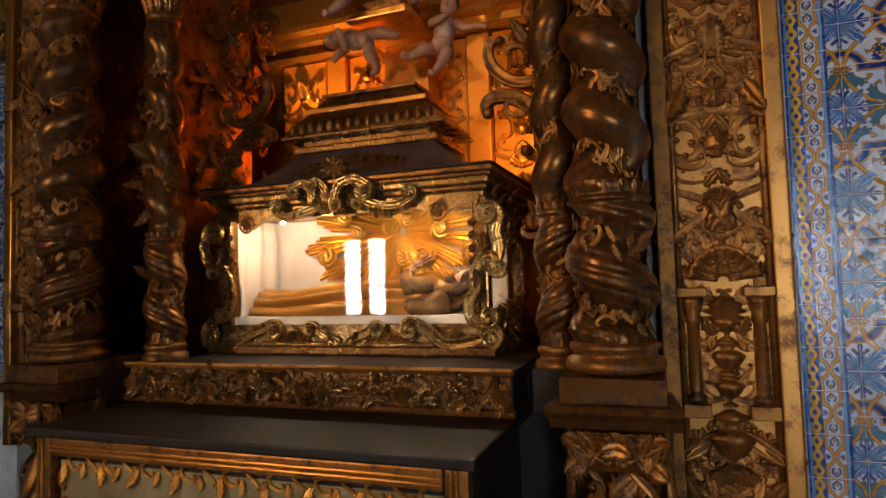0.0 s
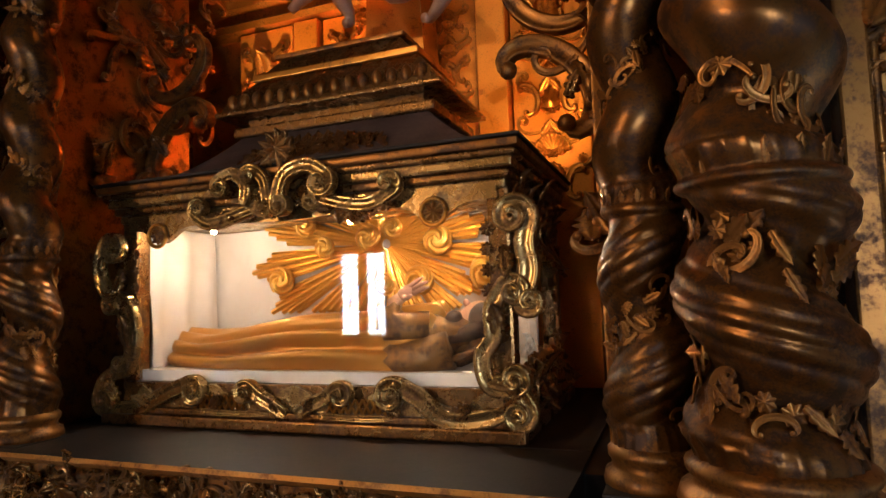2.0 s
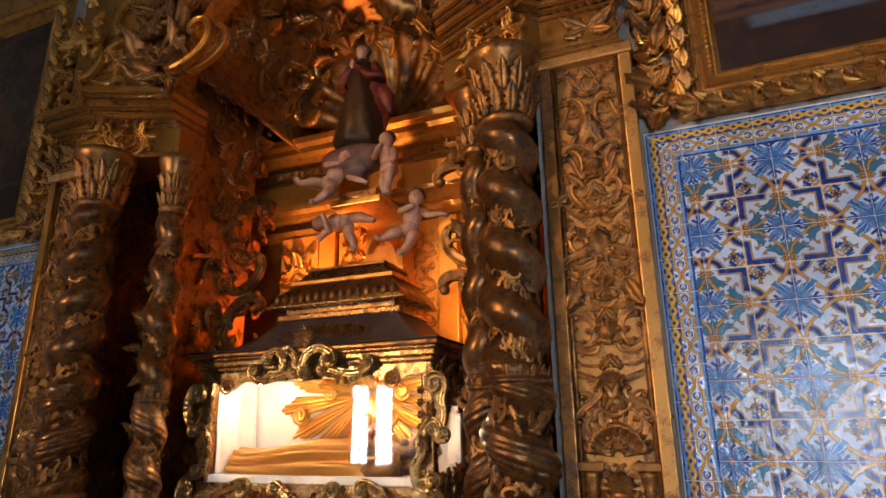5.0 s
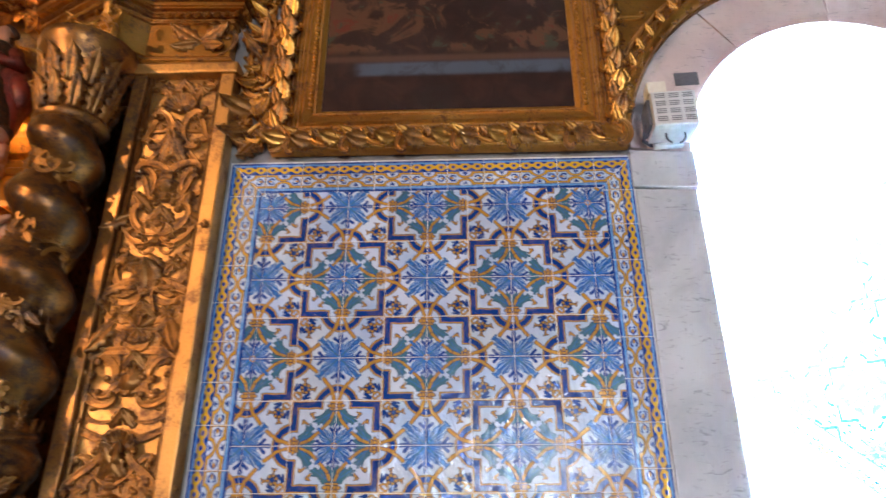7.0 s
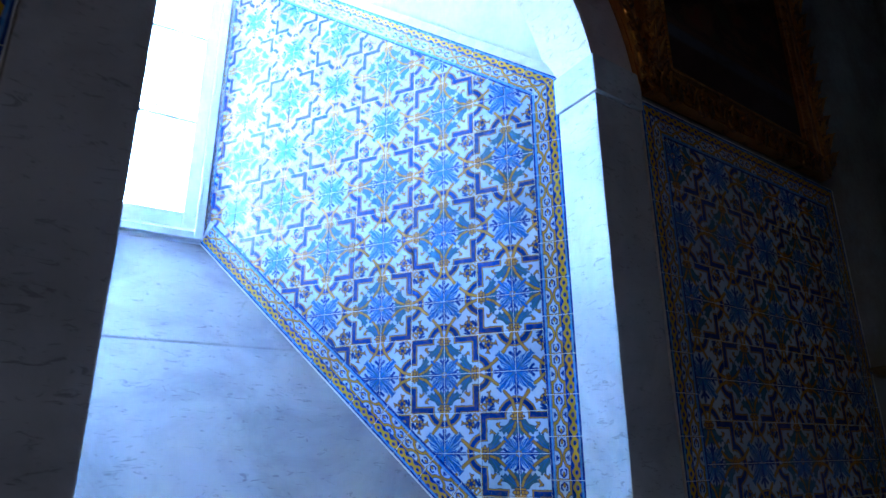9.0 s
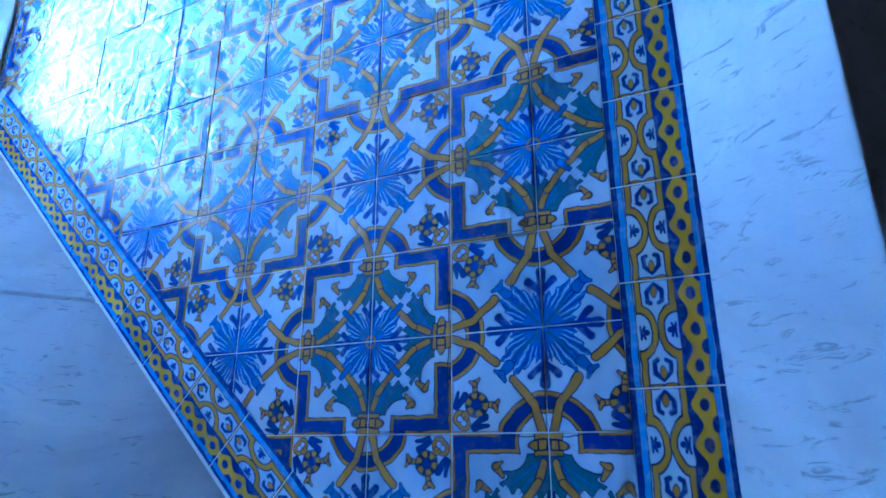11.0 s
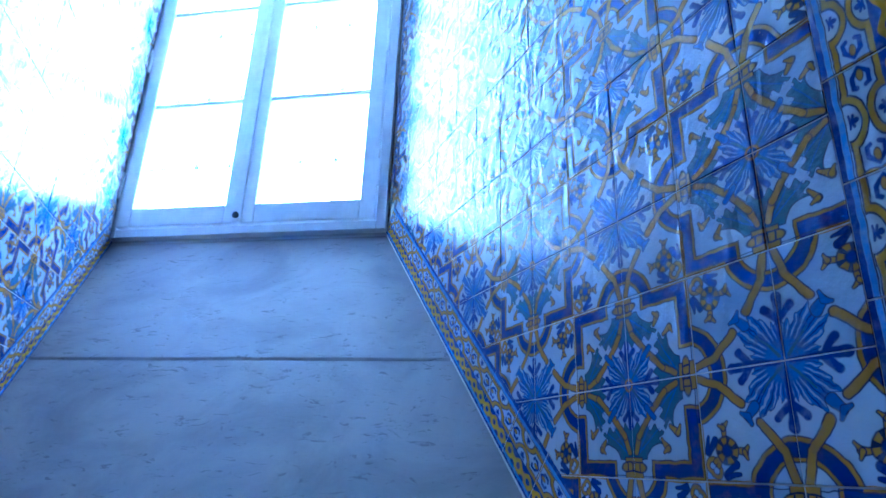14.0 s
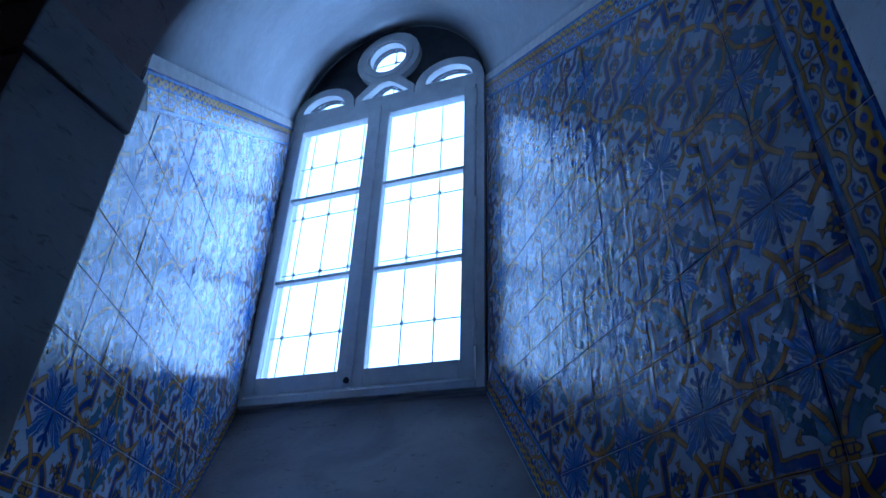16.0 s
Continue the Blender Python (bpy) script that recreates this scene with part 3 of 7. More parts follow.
setting(part("floor", box(-8.6, 7.2, -7.6, 4.2, -0.2, 0.0), FLOOR), "worn dark stone chapel floor")
setting(part("ceiling", box(-8.6, 7.2, -7.6, 5.4, 6.4, 6.6), PLASTER), "plain white plaster ceiling")
setting(part("wall_west", box(-8.6, -8.4, -7.2, 4.2, 0, 6.4), PLASTER), "white plaster wall")
# unseen partition, added to block the south window's light from the right wall
setting(part("wall_pier", box(3.15, 6.99, -4.2, -4.0, 0.001, 6.39), PLASTER), "unseen added wall keeping window light off the right-hand wall")
setting(part("wall_east", box(7.0, 7.2, -7.2, 4.2, 0, 6.4), PLASTER), "white plaster wall")

# south wall with its two windows
south_to = lambda u, v, d: (u, -7.2 + d, v)
south_holes = [[(-7.16, 0.66), (-5.98, 0.66), (-5.98, 2.52), (-7.16, 2.52)], [(2.1, 0.7), (3.3, 0.7), (3.3, 2.4), (2.1, 2.4)]]
setting(part("wall_south", prism([(-8.6, 0), (7.2, 0), (7.2, 6.4), (-8.6, 6.4)], south_holes, south_to, 0.2), PLASTER), "white plaster wall with two windows")
for k, hole in enumerate(south_holes):
    (x0, z0), (x1, z1) = hole[0], hole[2]
    far_window = setting(thing(f"window_{k + 2}", "white wooden window with small panes", "window", ((x0 + x1) / 2, -7.1, z0)), "white wooden window with small panes")
    mid, y0, y1 = (x0 + x1) / 2, -7.14, -7.08
    inv = Matrix.Translation(far_window.location).inverted()
    bars = [(x0, x0 + 0.07, z0, z1), (x1 - 0.07, x1, z0, z1), (mid - 0.10, mid + 0.10, z0, z1), (x0 + 0.07, x1 - 0.07, z0, z0 + 0.07), (x0 + 0.07, x1 - 0.07, z1 - 0.07, z1)]
    for a, b, c, d in bars:
        part("window_frame", box(a, b, y0, y1, c, d, 0.006), WHITE_PAINT, far_window).matrix_local = inv
    for r in range(1, 5):
        z = z0 + (z1 - z0) * r / 5
        for a, b in ((x0 + 0.07, mid - 0.10), (mid + 0.10, x1 - 0.07)):
            part("glazing_bar", box(a, b, y0 + 0.02, y1 - 0.02, z - 0.012, z + 0.012), WHITE_PAINT, far_window).matrix_local = inv
    for xm in ((x0 + 0.07 + mid - 0.10) / 2, (x1 - 0.07 + mid + 0.10) / 2):
        part("glazing_bar", box(xm - 0.010, xm + 0.010, y0 + 0.021, y1 - 0.021, z0 + 0.07, z1 - 0.07), WHITE_PAINT, far_window).matrix_local = inv

# north wall: left of the altar recess, the panel between altar and window niche, right of the niche
AX = -1.6
CX, CR, CZ = 2.88, 0.73, 2.66


def arc(cx, cz, rx, rz, a0, a1, steps):
    return [(cx + rx * math.cos(radians(a0 + (a1 - a0) * k / steps)), cz + rz * math.sin(radians(a0 + (a1 - a0) * k / steps))) for k in range(steps + 1)]


opening = [(2.06, 0.0)] + arc(CX, CZ, CR + 0.09, CR + 0.09, 180, 0, 24) + [(3.70, 0.0)]
north_to = lambda u, v, d: (u, WALL + 0.004 + d, v)
setting(part("wall_north", shear(prism([(-0.12, 0), (-0.12, 6.4), (7.0, 6.4), (7.0, 0)] + opening[::-1], [], north_to, 0.22)), PLASTER), "white plaster wall with an arched window niche")
setting(part("wall_north", box(-8.4, -3.08, WALL + 0.004, WALL + 0.224, 0, 6.4), PLASTER), "white plaster wall beside the altar")
setting(part("wall_north", box(-3.08, -0.12, WALL + 0.004, WALL + 0.224, 5.2, 6.4), PLASTER), "white plaster wall above the altar recess")

# stone surround of the niche
surround = setting(thing("niche_surround", "smooth grey stone surround with impost blocks and arch", "stone surround", (1.9, WALL, 0)))
s_inv = Matrix.Translation((1.9, WALL, 0)).inverted()


def surround_part(name, bm, material):
    ob = part(name, shear(bm), material, surround)
    ob.matrix_local = s_inv
    return ob


surround_part("jamb", box(1.915, 2.15, 2.262, 2.535, 0, 2.56, 0.006), MARBLE)
surround_part("jamb", box(3.594, 3.845, 2.262, 2.50, 0, 2.640, 0.004), MARBLE)
surround_part("impost", box(1.905, 2.158, 2.250, 2.535, 2.564, 2.722, 0.006), MARBLE)
surround_part("impost", box(3.588, 3.855, 2.250, 2.50, 2.645, 2.80, 0.006), MARBLE)
for a0, a1 in ((175, 128), (127.4, 91), (90.4, 53), (52.4, 5)):
    ring = arc(CX, CZ, CR + 0.235, CR + 0.235, a0, a1, 10) + arc(CX, CZ, CR, CR, a1, a0, 10)
    surround_part("voussoir", prism(ring, [], lambda u, v, d: (u, 2.266 + d, v), 0.24), PINK_STONE)

# the oblique embrasure: its jambs, sill and vault
FL, FR = Vector((2.13, 2.54, 0)), Vector((3.602, 2.573, 0))
BL, BR = Vector((1.366, 4.09, 0)), Vector((2.582, 4.095, 0))


def low(y):
    return 2.378 + (y - 4.09) * 1.07


def high(y):
    return 2.82 + (y - 2.58) * 0.845


sill = setting(thing("window_sill", "sloping pale stone sill below the window", "sill", (2.6, 2.9, 0.9)))
sill_inv = Matrix.Translation((2.6, 2.9, 0.9)).inverted()


def along(a, b, y):
    s = (y - a.y) / (b.y - a.y)
    return a.x + s * (b.x - a.x)


for y0, y1 in ((2.30, 2.98), (2.984, 3.556), (3.560, 4.09)):
    bm = bmesh.new()
    top = [bm.verts.new((along(FL, BL, max(y, 2.5)) - 0.02 + (0.06 if y < 2.5 else 0), y, low(y) - 0.004)) for y in (y0, y1)] + [bm.verts.new((along(FR, BR, max(y, 2.57)) + 0.02, y, low(y) - 0.004)) for y in (y1, y0)]
    bm.faces.new(top)
    made = bmesh.ops.extrude_face_region(bm, geom=list(bm.faces))
    for v in made["geom"]:
        if isinstance(v, bmesh.types.BMVert):
            v.co.z -= 0.25
    bmesh.ops.bevel(bm, geom=[e for e in bm.edges if all(v in top for v in e.verts)], offset=0.004, segments=1, affect="EDGES")
    part("slab", bm, SILL_STONE, sill).matrix_local = sill_inv


def jamb(name, front, back, side):
    """A splayed jamb with its backing wall and tiles. side: 1 where the room lies to its west."""
    run = (back - front)
    length = run.length
    ux = run / length
    # plane axes: x along the wall seen from inside, z up, face towards the niche
    if side > 0:
        start, axis = back, -ux
    else:
        start, axis = front, ux
    normal = Vector((0, 0, 1)).cross(axis)
    m = Matrix(((axis.x, normal.x, 0, start.x), (axis.y, normal.y, 0, start.y), (0, 0, 1, 0), (0, 0, 0, 1)))
    dy = axis.y
    lo = lambda x: low(start.y + x * dy)
    hi = lambda x: high(start.y + x * dy)
    wall = setting(new(name), "splayed niche wall of blue and white painted tiles")
    wall.empty_display_size = 0.1
    plate = [(0, lo(0) - 0.15), (length, lo(length) - 0.15), (length, hi(length) + 0.05), (0, hi(0) + 0.05)]
    part("backing", prism(plate, [], lambda u, v, d: m @ Vector((u, d - 0.0091, v)), 0.12), GROUT, wall)
    outer = [(0.0, lo(0)), (length, lo(length)), (length, hi(length)), (0.0, hi(0))]
    return wall, m, length, outer


def inset_quad(q, d):
    """A convex outline, anticlockwise, drawn in by its own distance on each side."""
    lines = []
    for (a, b), w in zip(zip(q, q[1:] + q[:1]), d):
        ln = math.hypot(b[0] - a[0], b[1] - a[1])
        nx, nz = -(b[1] - a[1]) / ln, (b[0] - a[0]) / ln
        lines.append((a[0] + nx * w, a[1] + nz * w, nx, nz))
    out = []
    for k in range(len(q)):
        x1, z1, a1, b1 = lines[k - 1]
        x2, z2, a2, b2 = lines[k]
        c1, c2 = a1 * x1 + b1 * z1, a2 * x2 + b2 * z2
        det = a1 * b2 - a2 * b1
        out.append(((c1 * b2 - c2 * b1) / det, (a1 * c2 - a2 * c1) / det))
    return out


def bordered(wall, m, outer, wides, origin, w=TILE, h=TILE):
    """Border tiles round an outline and the patterned field inside it."""
    inner = inset_quad(outer, wides)
    for k in range(len(outer)):
        wide = wides[k]
        if not wide:
            continue
        a, b = outer[k], outer[(k + 1) % len(outer)]
        c, d = inner[k], inner[(k + 1) % len(outer)]
        ln = math.hypot(b[0] - a[0], b[1] - a[1])
        dx, dz = (b[0] - a[0]) / ln, (b[1] - a[1]) / ln
        lead = (((c[0] - a[0]) * dx + (c[1] - a[1]) * dz) / wide, ((b[0] - d[0]) * dx + (b[1] - d[1]) * dz) / wide)
        tile_border(wall, m, a, b, wide, 1, lead)
    tile_field(wall, m, inner, origin, w, h)


wall_r, m_r, len_r, quad_r = jamb("niche_wall_1", FR, BR, 1)
bordered(wall_r, m_r, quad_r, (0.115, 0.112, 0.11, 0.05), ((Vector((3.331, 2.993, 0)) - BR).length, 1.667))
wall_l, m_l, len_l, quad_l = jamb("niche_wall_2", FL, BL, -1)
bordered(wall_l, m_l, quad_l, (0.115, 0.05, 0.11, 0.0001), (0.13, 1.667))

# vault over the embrasure
vault = bmesh.new()
rows = []
STEPS = 20
rows.append([])
for q in range(STEPS + 1):
    a = math.pi * q / STEPS
    x = CX - (CR + 0.012) * math.cos(a)
    rows[0].append(vault.verts.new((x, 2.46 + SLANT * (x - 1.9), CZ + (CR + 0.012) * math.sin(a))))
for k in range(1, 9):
    s = k / 8
    y = 2.47 + s * (4.10 - 2.47)
    xl, xr = along(FL, BL, max(y, 2.5)), along(FR, BR, max(y, 2.55))
    z0, rise = high(y), 0.62 + 0.04 * s
    rows.append([vault.verts.new(((xl + xr) / 2 - (xr - xl) / 2 * math.cos(math.pi * q / STEPS), y, z0 + rise * math.sin(math.pi * q / STEPS))) for q in range(STEPS + 1)])
for a, b in zip(rows, rows[1:]):
    for q in range(STEPS):
        vault.faces.new((a[q], a[q + 1], b[q + 1], b[q]))
made = bmesh.ops.extrude_face_region(vault, geom=list(vault.faces))
for v in made["geom"]:
    if isinstance(v, bmesh.types.BMVert):
        v.co.z += 0.10
setting(smooth(part("niche_vault", vault, WHITEWASH)), "white plastered splayed vault over the window niche")

# outer wall round the window, with its opening
tymp = [(1.2, 2.2), (2.75, 2.2), (2.75, 5.2), (1.2, 5.2)]
hole = [(1.372, 2.39), (2.578, 2.39), (2.578, 4.10)] + arc(1.975, 4.10, 0.603, 0.66, 0, 180, 20)[1:-1] + [(1.372, 4.10)]
setting(part("wall_outer", prism(tymp, [hole], lambda u, v, d: (u, 4.10 + d, v), 0.17), WHITEWASH), "thick white outer wall round the window")

# ---- window ----
WY = 4.075
window = setting(thing("window_1", "white painted double casement window with tracery head", "window", (1.975, WY, 2.39)), "white painted double casement window with tracery head")
w_inv = Matrix.Translation(window.location).inverted()


def wpart(name, bm, material, parent=None, label=""):
    ob = part(name, bm, material, parent or window, label)
    if not parent:
        ob.matrix_local = w_inv
    return ob


X0, X1, XM = 1.374, 2.578, 1.968
for x0, x1, z0, z1 in ((X0, X0 + 0.04, 2.39, 4.12), (X1 - 0.04, X1, 2.39, 4.12), (X0 + 0.04, X1 - 0.04, 2.39, 2.425), (X0 + 0.04, X1 - 0.04, 4.065, 4.12)):
    wpart("window_frame", box(x0, x1, WY - 0.02, WY + 0.05, z0, z1, 0.005), WHITE_PAINT)
for x0, x1, in ((X0 + 0.044, XM - 0.004), (XM + 0.004, X1 - 0.044)):
    leaf = wpart("casement", box(x0, x0 + 0.062, WY - 0.035, WY + 0.02, 2.43, 4.06, 0.006), WHITE_PAINT)
    wpart("casement_stile", box(x1 - 0.062, x1, WY - 0.035, WY + 0.02, 2.43, 4.06, 0.006), WHITE_PAINT)
    wpart("casement_rail", box(x0 + 0.062, x1 - 0.062, WY - 0.034, WY + 0.02, 2.43, 2.512, 0.006), WHITE_PAINT)
    wpart("casement_rail", box(x0 + 0.062, x1 - 0.062, WY - 0.034, WY + 0.02, 3.995, 4.06, 0.006), WHITE_PAINT)
    for z in (3.008, 3.512):
        wpart("glazing_bar", box(x0 + 0.062, x1 - 0.062, WY - 0.028, WY + 0.012, z - 0.010, z + 0.010, 0.003), WHITE_PAINT)
    for z0, z1 in ((2.512, 2.998), (3.018, 3.502), (3.522, 3.995)):
        pane = wpart("pane", box(x0 + 0.062, x1 - 0.062, WY - 0.004, WY, z0, z1), GLASS)
        pane.visible_shadow = False
wpart("meeting_bead", box(XM - 0.018, XM + 0.018, WY - 0.048, WY - 0.036, 2.43, 4.06, 0.005), WHITE_PAINT)
knob = add_lathe(bmesh.new(), [(0.004, 0), (0.012, 0.003), (0.014, 0.012), (0.006, 0.02)], (0, 0, 0), 12)
bmesh.ops.transform(knob, matrix=pose(XM, WY - 0.048, 2.455, 90), verts=knob.verts)
wpart("knob", knob, GREY_PAINT, None, "small steel window knob")
for x in (X0 + 0.036, X1 - 0.036):
    for z in (2.62, 3.25, 3.95):
        wpart("hinge", add_lathe(bmesh.new(), [(0.007, -0.06), (0.008, -0.055), (0.008, 0.055), (0.007, 0.06)], (x, WY - 0.04, z), 10), WHITE_PAINT)
# tracery head: grey ground, rings and lights
head = [(X0, 4.12), (X1, 4.12)] + arc(1.975, 4.12, 0.602, 0.64, 4, 176, 22)
lun_l = [(1.44, 4.165), (1.72, 4.165)] + arc(1.58, 4.165, 0.14, 0.11, 0, 180, 12)[1:-1]
lun_r = [(2.23, 4.165), (2.51, 4.165)] + arc(2.37, 4.165, 0.14, 0.11, 0, 180, 12)[1:-1]
tri_c = [(1.82, 4.165), (2.13, 4.165), (2.02, 4.26), (1.975, 4.285), (1.93, 4.26)]
ocu = arc(1.975, 4.475, 0.118, 0.118, 0, 345, 23)
head_to = lambda u, v, d: (u, WY + 0.03 + d, v)
wpart("tympanum", prism(head, [lun_l, lun_r, tri_c, ocu], head_to, 0.04), GREY_PAINT, None, "dark grey boarding of the window head")


def ring_plate(outer, inner, y, depth):
    return prism(outer, [inner], lambda u, v, d: (u, y + d, v), depth)


wpart("tracery", ring_plate(arc(1.975, 4.475, 0.205, 0.205, 0, 345, 23), ocu, WY - 0.012, 0.041), WHITE_PAINT)
wpart("tracery_bead", ring_plate(arc(1.975, 4.475, 0.165, 0.165, 0, 345, 23), arc(1.975, 4.475, 0.13, 0.13, 0, 345, 23), WY - 0.022, 0.0095), WHITE_PAINT)
for cx, hole2 in ((1.58, lun_l), (2.37, lun_r)):
    wpart("tracery", ring_plate([(cx - 0.20, 4.122), (cx + 0.21, 4.122)] + arc(cx, 4.165, 0.20, 0.165, 0, 180, 14), hole2, WY - 0.012, 0.041), WHITE_PAINT)
wpart("tracery", ring_plate([(1.79, 4.123), (2.16, 4.123), (2.16, 4.20), (2.07, 4.29), (1.975, 4.30), (1.88, 4.29), (1.79, 4.20)], tri_c, WY - 0.010, 0.039), WHITE_PAINT)
for ring in (lun_l, lun_r, tri_c, ocu):
    glass = wpart("pane", prism(ring, [], lambda u, v, d: (u, WY + 0.045 + d, v), 0.004), GLASS)
    glass.visible_shadow = False
# overcast sky outside
setting(part("backdrop", box(-2.6, 5.2, 5.60, 5.62, 1.6, 9.6), SKY_GLOW), "white overcast sky outside the window")
for x0, x1, glow_mat in ((-8.2, -5.0, WEST_GLOW), (1.2, 4.2, DAY_GLOW)):
    setting(part("backdrop", box(x0, x1, -8.62, -8.60, -0.1, 3.6), glow_mat), "bright day outside a window")
# iron grille outside; thin bars and pale grey stand in for window bloom
GRILLE = plain("grey_painted_iron", (0.42, 0.44, 0.47), (0.34, 0.36, 0.38), 0.5, 30)
grille = thing("window_grille", "grey iron window grille with knotted crossings", "grille", (1.975, 4.20, 2.4))
g_inv = Matrix.Translation(grille.location).inverted()
for k in range(9):
    x = 1.30 + k * 0.165
    part("bar", add_tube(bmesh.new(), [(x, 4.20, 2.25), (x, 4.20, 4.75)], [0.0042, 0.0042], 6), GRILLE, grille).matrix_local = g_inv
for k in range(7):
    z = 2.42 + k * 0.36
    part("crossbar", add_tube(bmesh.new(), [(1.18, 4.21, z), (2.78, 4.21, z)], [0.0042, 0.0042], 6), GRILLE, grille).matrix_local = g_inv
    for q in range(9):
        x = 1.30 + q * 0.165
        part("knot", add_lathe(bmesh.new(), [(0.004, -0.015), (0.013, 0), (0.004, 0.015)], (x, 4.205, z), 6), GRILLE, grille).matrix_local = g_inv

# tiled panels of the wall
panel_m = lambda x, y: Matrix.Translation((x, y, 0))
panel = setting(new("tile_panel_1"), "blue, white and ochre painted tile panel with a border")
part("backing", box(0.352, 1.912, WALL - 0.0131, WALL + 0.003, 0, 2.706), GROUT, panel)
PW = 0.1505
bordered(panel, panel_m(0, WALL - 0.004), [(0.356, 0.0), (1.908, 0.0), (1.908, 2.70), (0.356, 2.70)], (0.13, 0.115, 0.13, 0.13), (0.826, 2.216), PW, 0.1445)
panel3 = setting(new("tile_panel_3"), "blue, white and ochre painted tile panel with a border")
part("backing", box(-5.0, -3.40, WALL - 0.0131, WALL + 0.003, 0, 2.706), GROUT, panel3)
bordered(panel3, panel_m(0, WALL - 0.004), [(-4.98, 0.9), (-3.40, 0.9), (-3.40, 2.70), (-4.98, 2.70)], (0.13, 0.115, 0.13, 0.13), (-3.9, 2.216), PW, 0.1445)
panel2 = setting(new("tile_panel_2"), "blue, white and ochre painted tile panel with a border")
turn = math.atan(SLANT)
m2 = Matrix.Translation((3.858, WALL + SLANT * 1.958 - 0.004, 0)) @ Matrix.Rotation(turn, 4, "Z")
part("backing", prism([(0, 0), (1.6, 0), (1.6, 2.706), (0, 2.706)], [], lambda u, v, d: m2 @ Vector((u, d - 0.0091, v)), 0.012), GROUT, panel2)
bordered(panel2, m2, [(0.004, 0.6), (1.58, 0.6), (1.58, 2.70), (0.004, 2.70)], (0.13, 0.115, 0.13, 0.13), (0.47, 2.216), PW, 0.1445)

# ---- carved ornament, made once and shared ----


def as_mesh(name, bm, material):
    mesh = bpy.data.meshes.new(name)
    bmesh.ops.recalc_face_normals(bm, faces=bm.faces)
    bm.to_mesh(mesh)
    bm.free()
    mesh.materials.append(material)
    for p in mesh.polygons:
        p.use_smooth = True
    return mesh


def curl_path(bend, steps=26):
    """A drawn-out curl: bend(s) is the turn per step; fitted to a height of 1 round its middle."""
    x = z = 0.0
    heading = 0.0
    pts = []
    for k in range(steps):
        pts.append((x, z))
        heading += bend(k / (steps - 1)) / steps
        x, z = x + math.cos(heading), z + math.sin(heading)
    pts = np.array(pts)
    lo, hi = pts.min(0), pts.max(0)
    pts = (pts - (lo + hi) / 2) / max(hi - lo)
    return pts


BAND = ((-1.0, 0.0), (-1.05, 0.75), (-0.8, 1.0), (-0.45, 0.7), (0.0, 0.62), (0.45, 0.7), (0.8, 1.0), (1.05, 0.75), (1.0, 0.0))


def curl_bm(bend, thick, depth=0.85, steps=30):
    """A carved scroll: a hollowed band with raised edges that ends in rolled eyes."""
    pts = curl_path(bend, steps)
    bm = bmesh.new()
    rows = []
    for k, (x, z) in enumerate(pts):
        s = k / (steps - 1)
        a, b = pts[max(k - 1, 0)], pts[min(k + 1, steps - 1)]
        dx, dz = b[0] - a[0], b[1] - a[1]
        ln = math.hypot(dx, dz) or 1.0
        nx, nz = -dz / ln, dx / ln
        w = thick * (0.42 + 0.68 * math.sin(math.pi * (0.10 + 0.80 * s)) ** 0.9)
        lift = 0.035 + 0.05 * abs(2 * s - 1) ** 2
        rows.append([bm.verts.new((x + nx * w * u, -v * thick * depth - (lift if v else -0.01), z + nz * w * u)) for u, v in BAND])
    for a, b in zip(rows, rows[1:]):
        for k in range(len(BAND) - 1):
            bm.faces.new((a[k], a[k + 1], b[k + 1], b[k]))
    bm.faces.new(rows[0])
    bm.faces.new(rows[-1][::-1])
    for end in (0, -1):
        x, z = pts[end]
        bmesh.ops.create_uvsphere(bm, u_segments=8, v_segments=5, radius=thick * 0.95, matrix=Matrix.Translation((x, -thick * depth - 0.05, z)))
    return bm


def leaf_bm(lobes=4, wide=0.42, curl=0.35, rows=13):
    """An acanthus leaf, root at the origin, tip up, curling out towards -y."""
    bm = bmesh.new()
    grid = []
    for k in range(rows):
        s = k / (rows - 1)
        half = wide * (0.25 + 0.9 * math.sin(math.pi * min(1, 0.12 + 0.88 * s)) ** 0.8) * (1 + 0.32 * math.sin(2 * math.pi * lobes * s + 0.6)) * (1.0 - 0.85 * s ** 5) * 0.5
        out = -0.05 - 0.12 * math.sin(math.pi * s) - curl * s ** 3
        up = s - 0.28 * curl * s ** 5
        row = []
        for q, c in enumerate((-1, -0.55, -0.12, 0, 0.12, 0.55, 1)):
            ridge = (0.05, -0.035, -0.02, 0.03, -0.02, -0.035, 0.05)[q]
            row.append(bm.verts.new((half * c, out + ridge + 0.03 * abs(c) * math.sin(2 * math.pi * lobes * s), up + 0.05 * abs(c))))
        grid.append(row)
    for a, b in zip(grid, grid[1:]):
        for q in range(6):
            bm.faces.new((a[q], a[q + 1], b[q + 1], b[q]))
    made = bmesh.ops.extrude_face_region(bm, geom=list(bm.faces))
    for v in made["geom"]:
        if isinstance(v, bmesh.types.BMVert):
            v.co.y += 0.05
    return bm


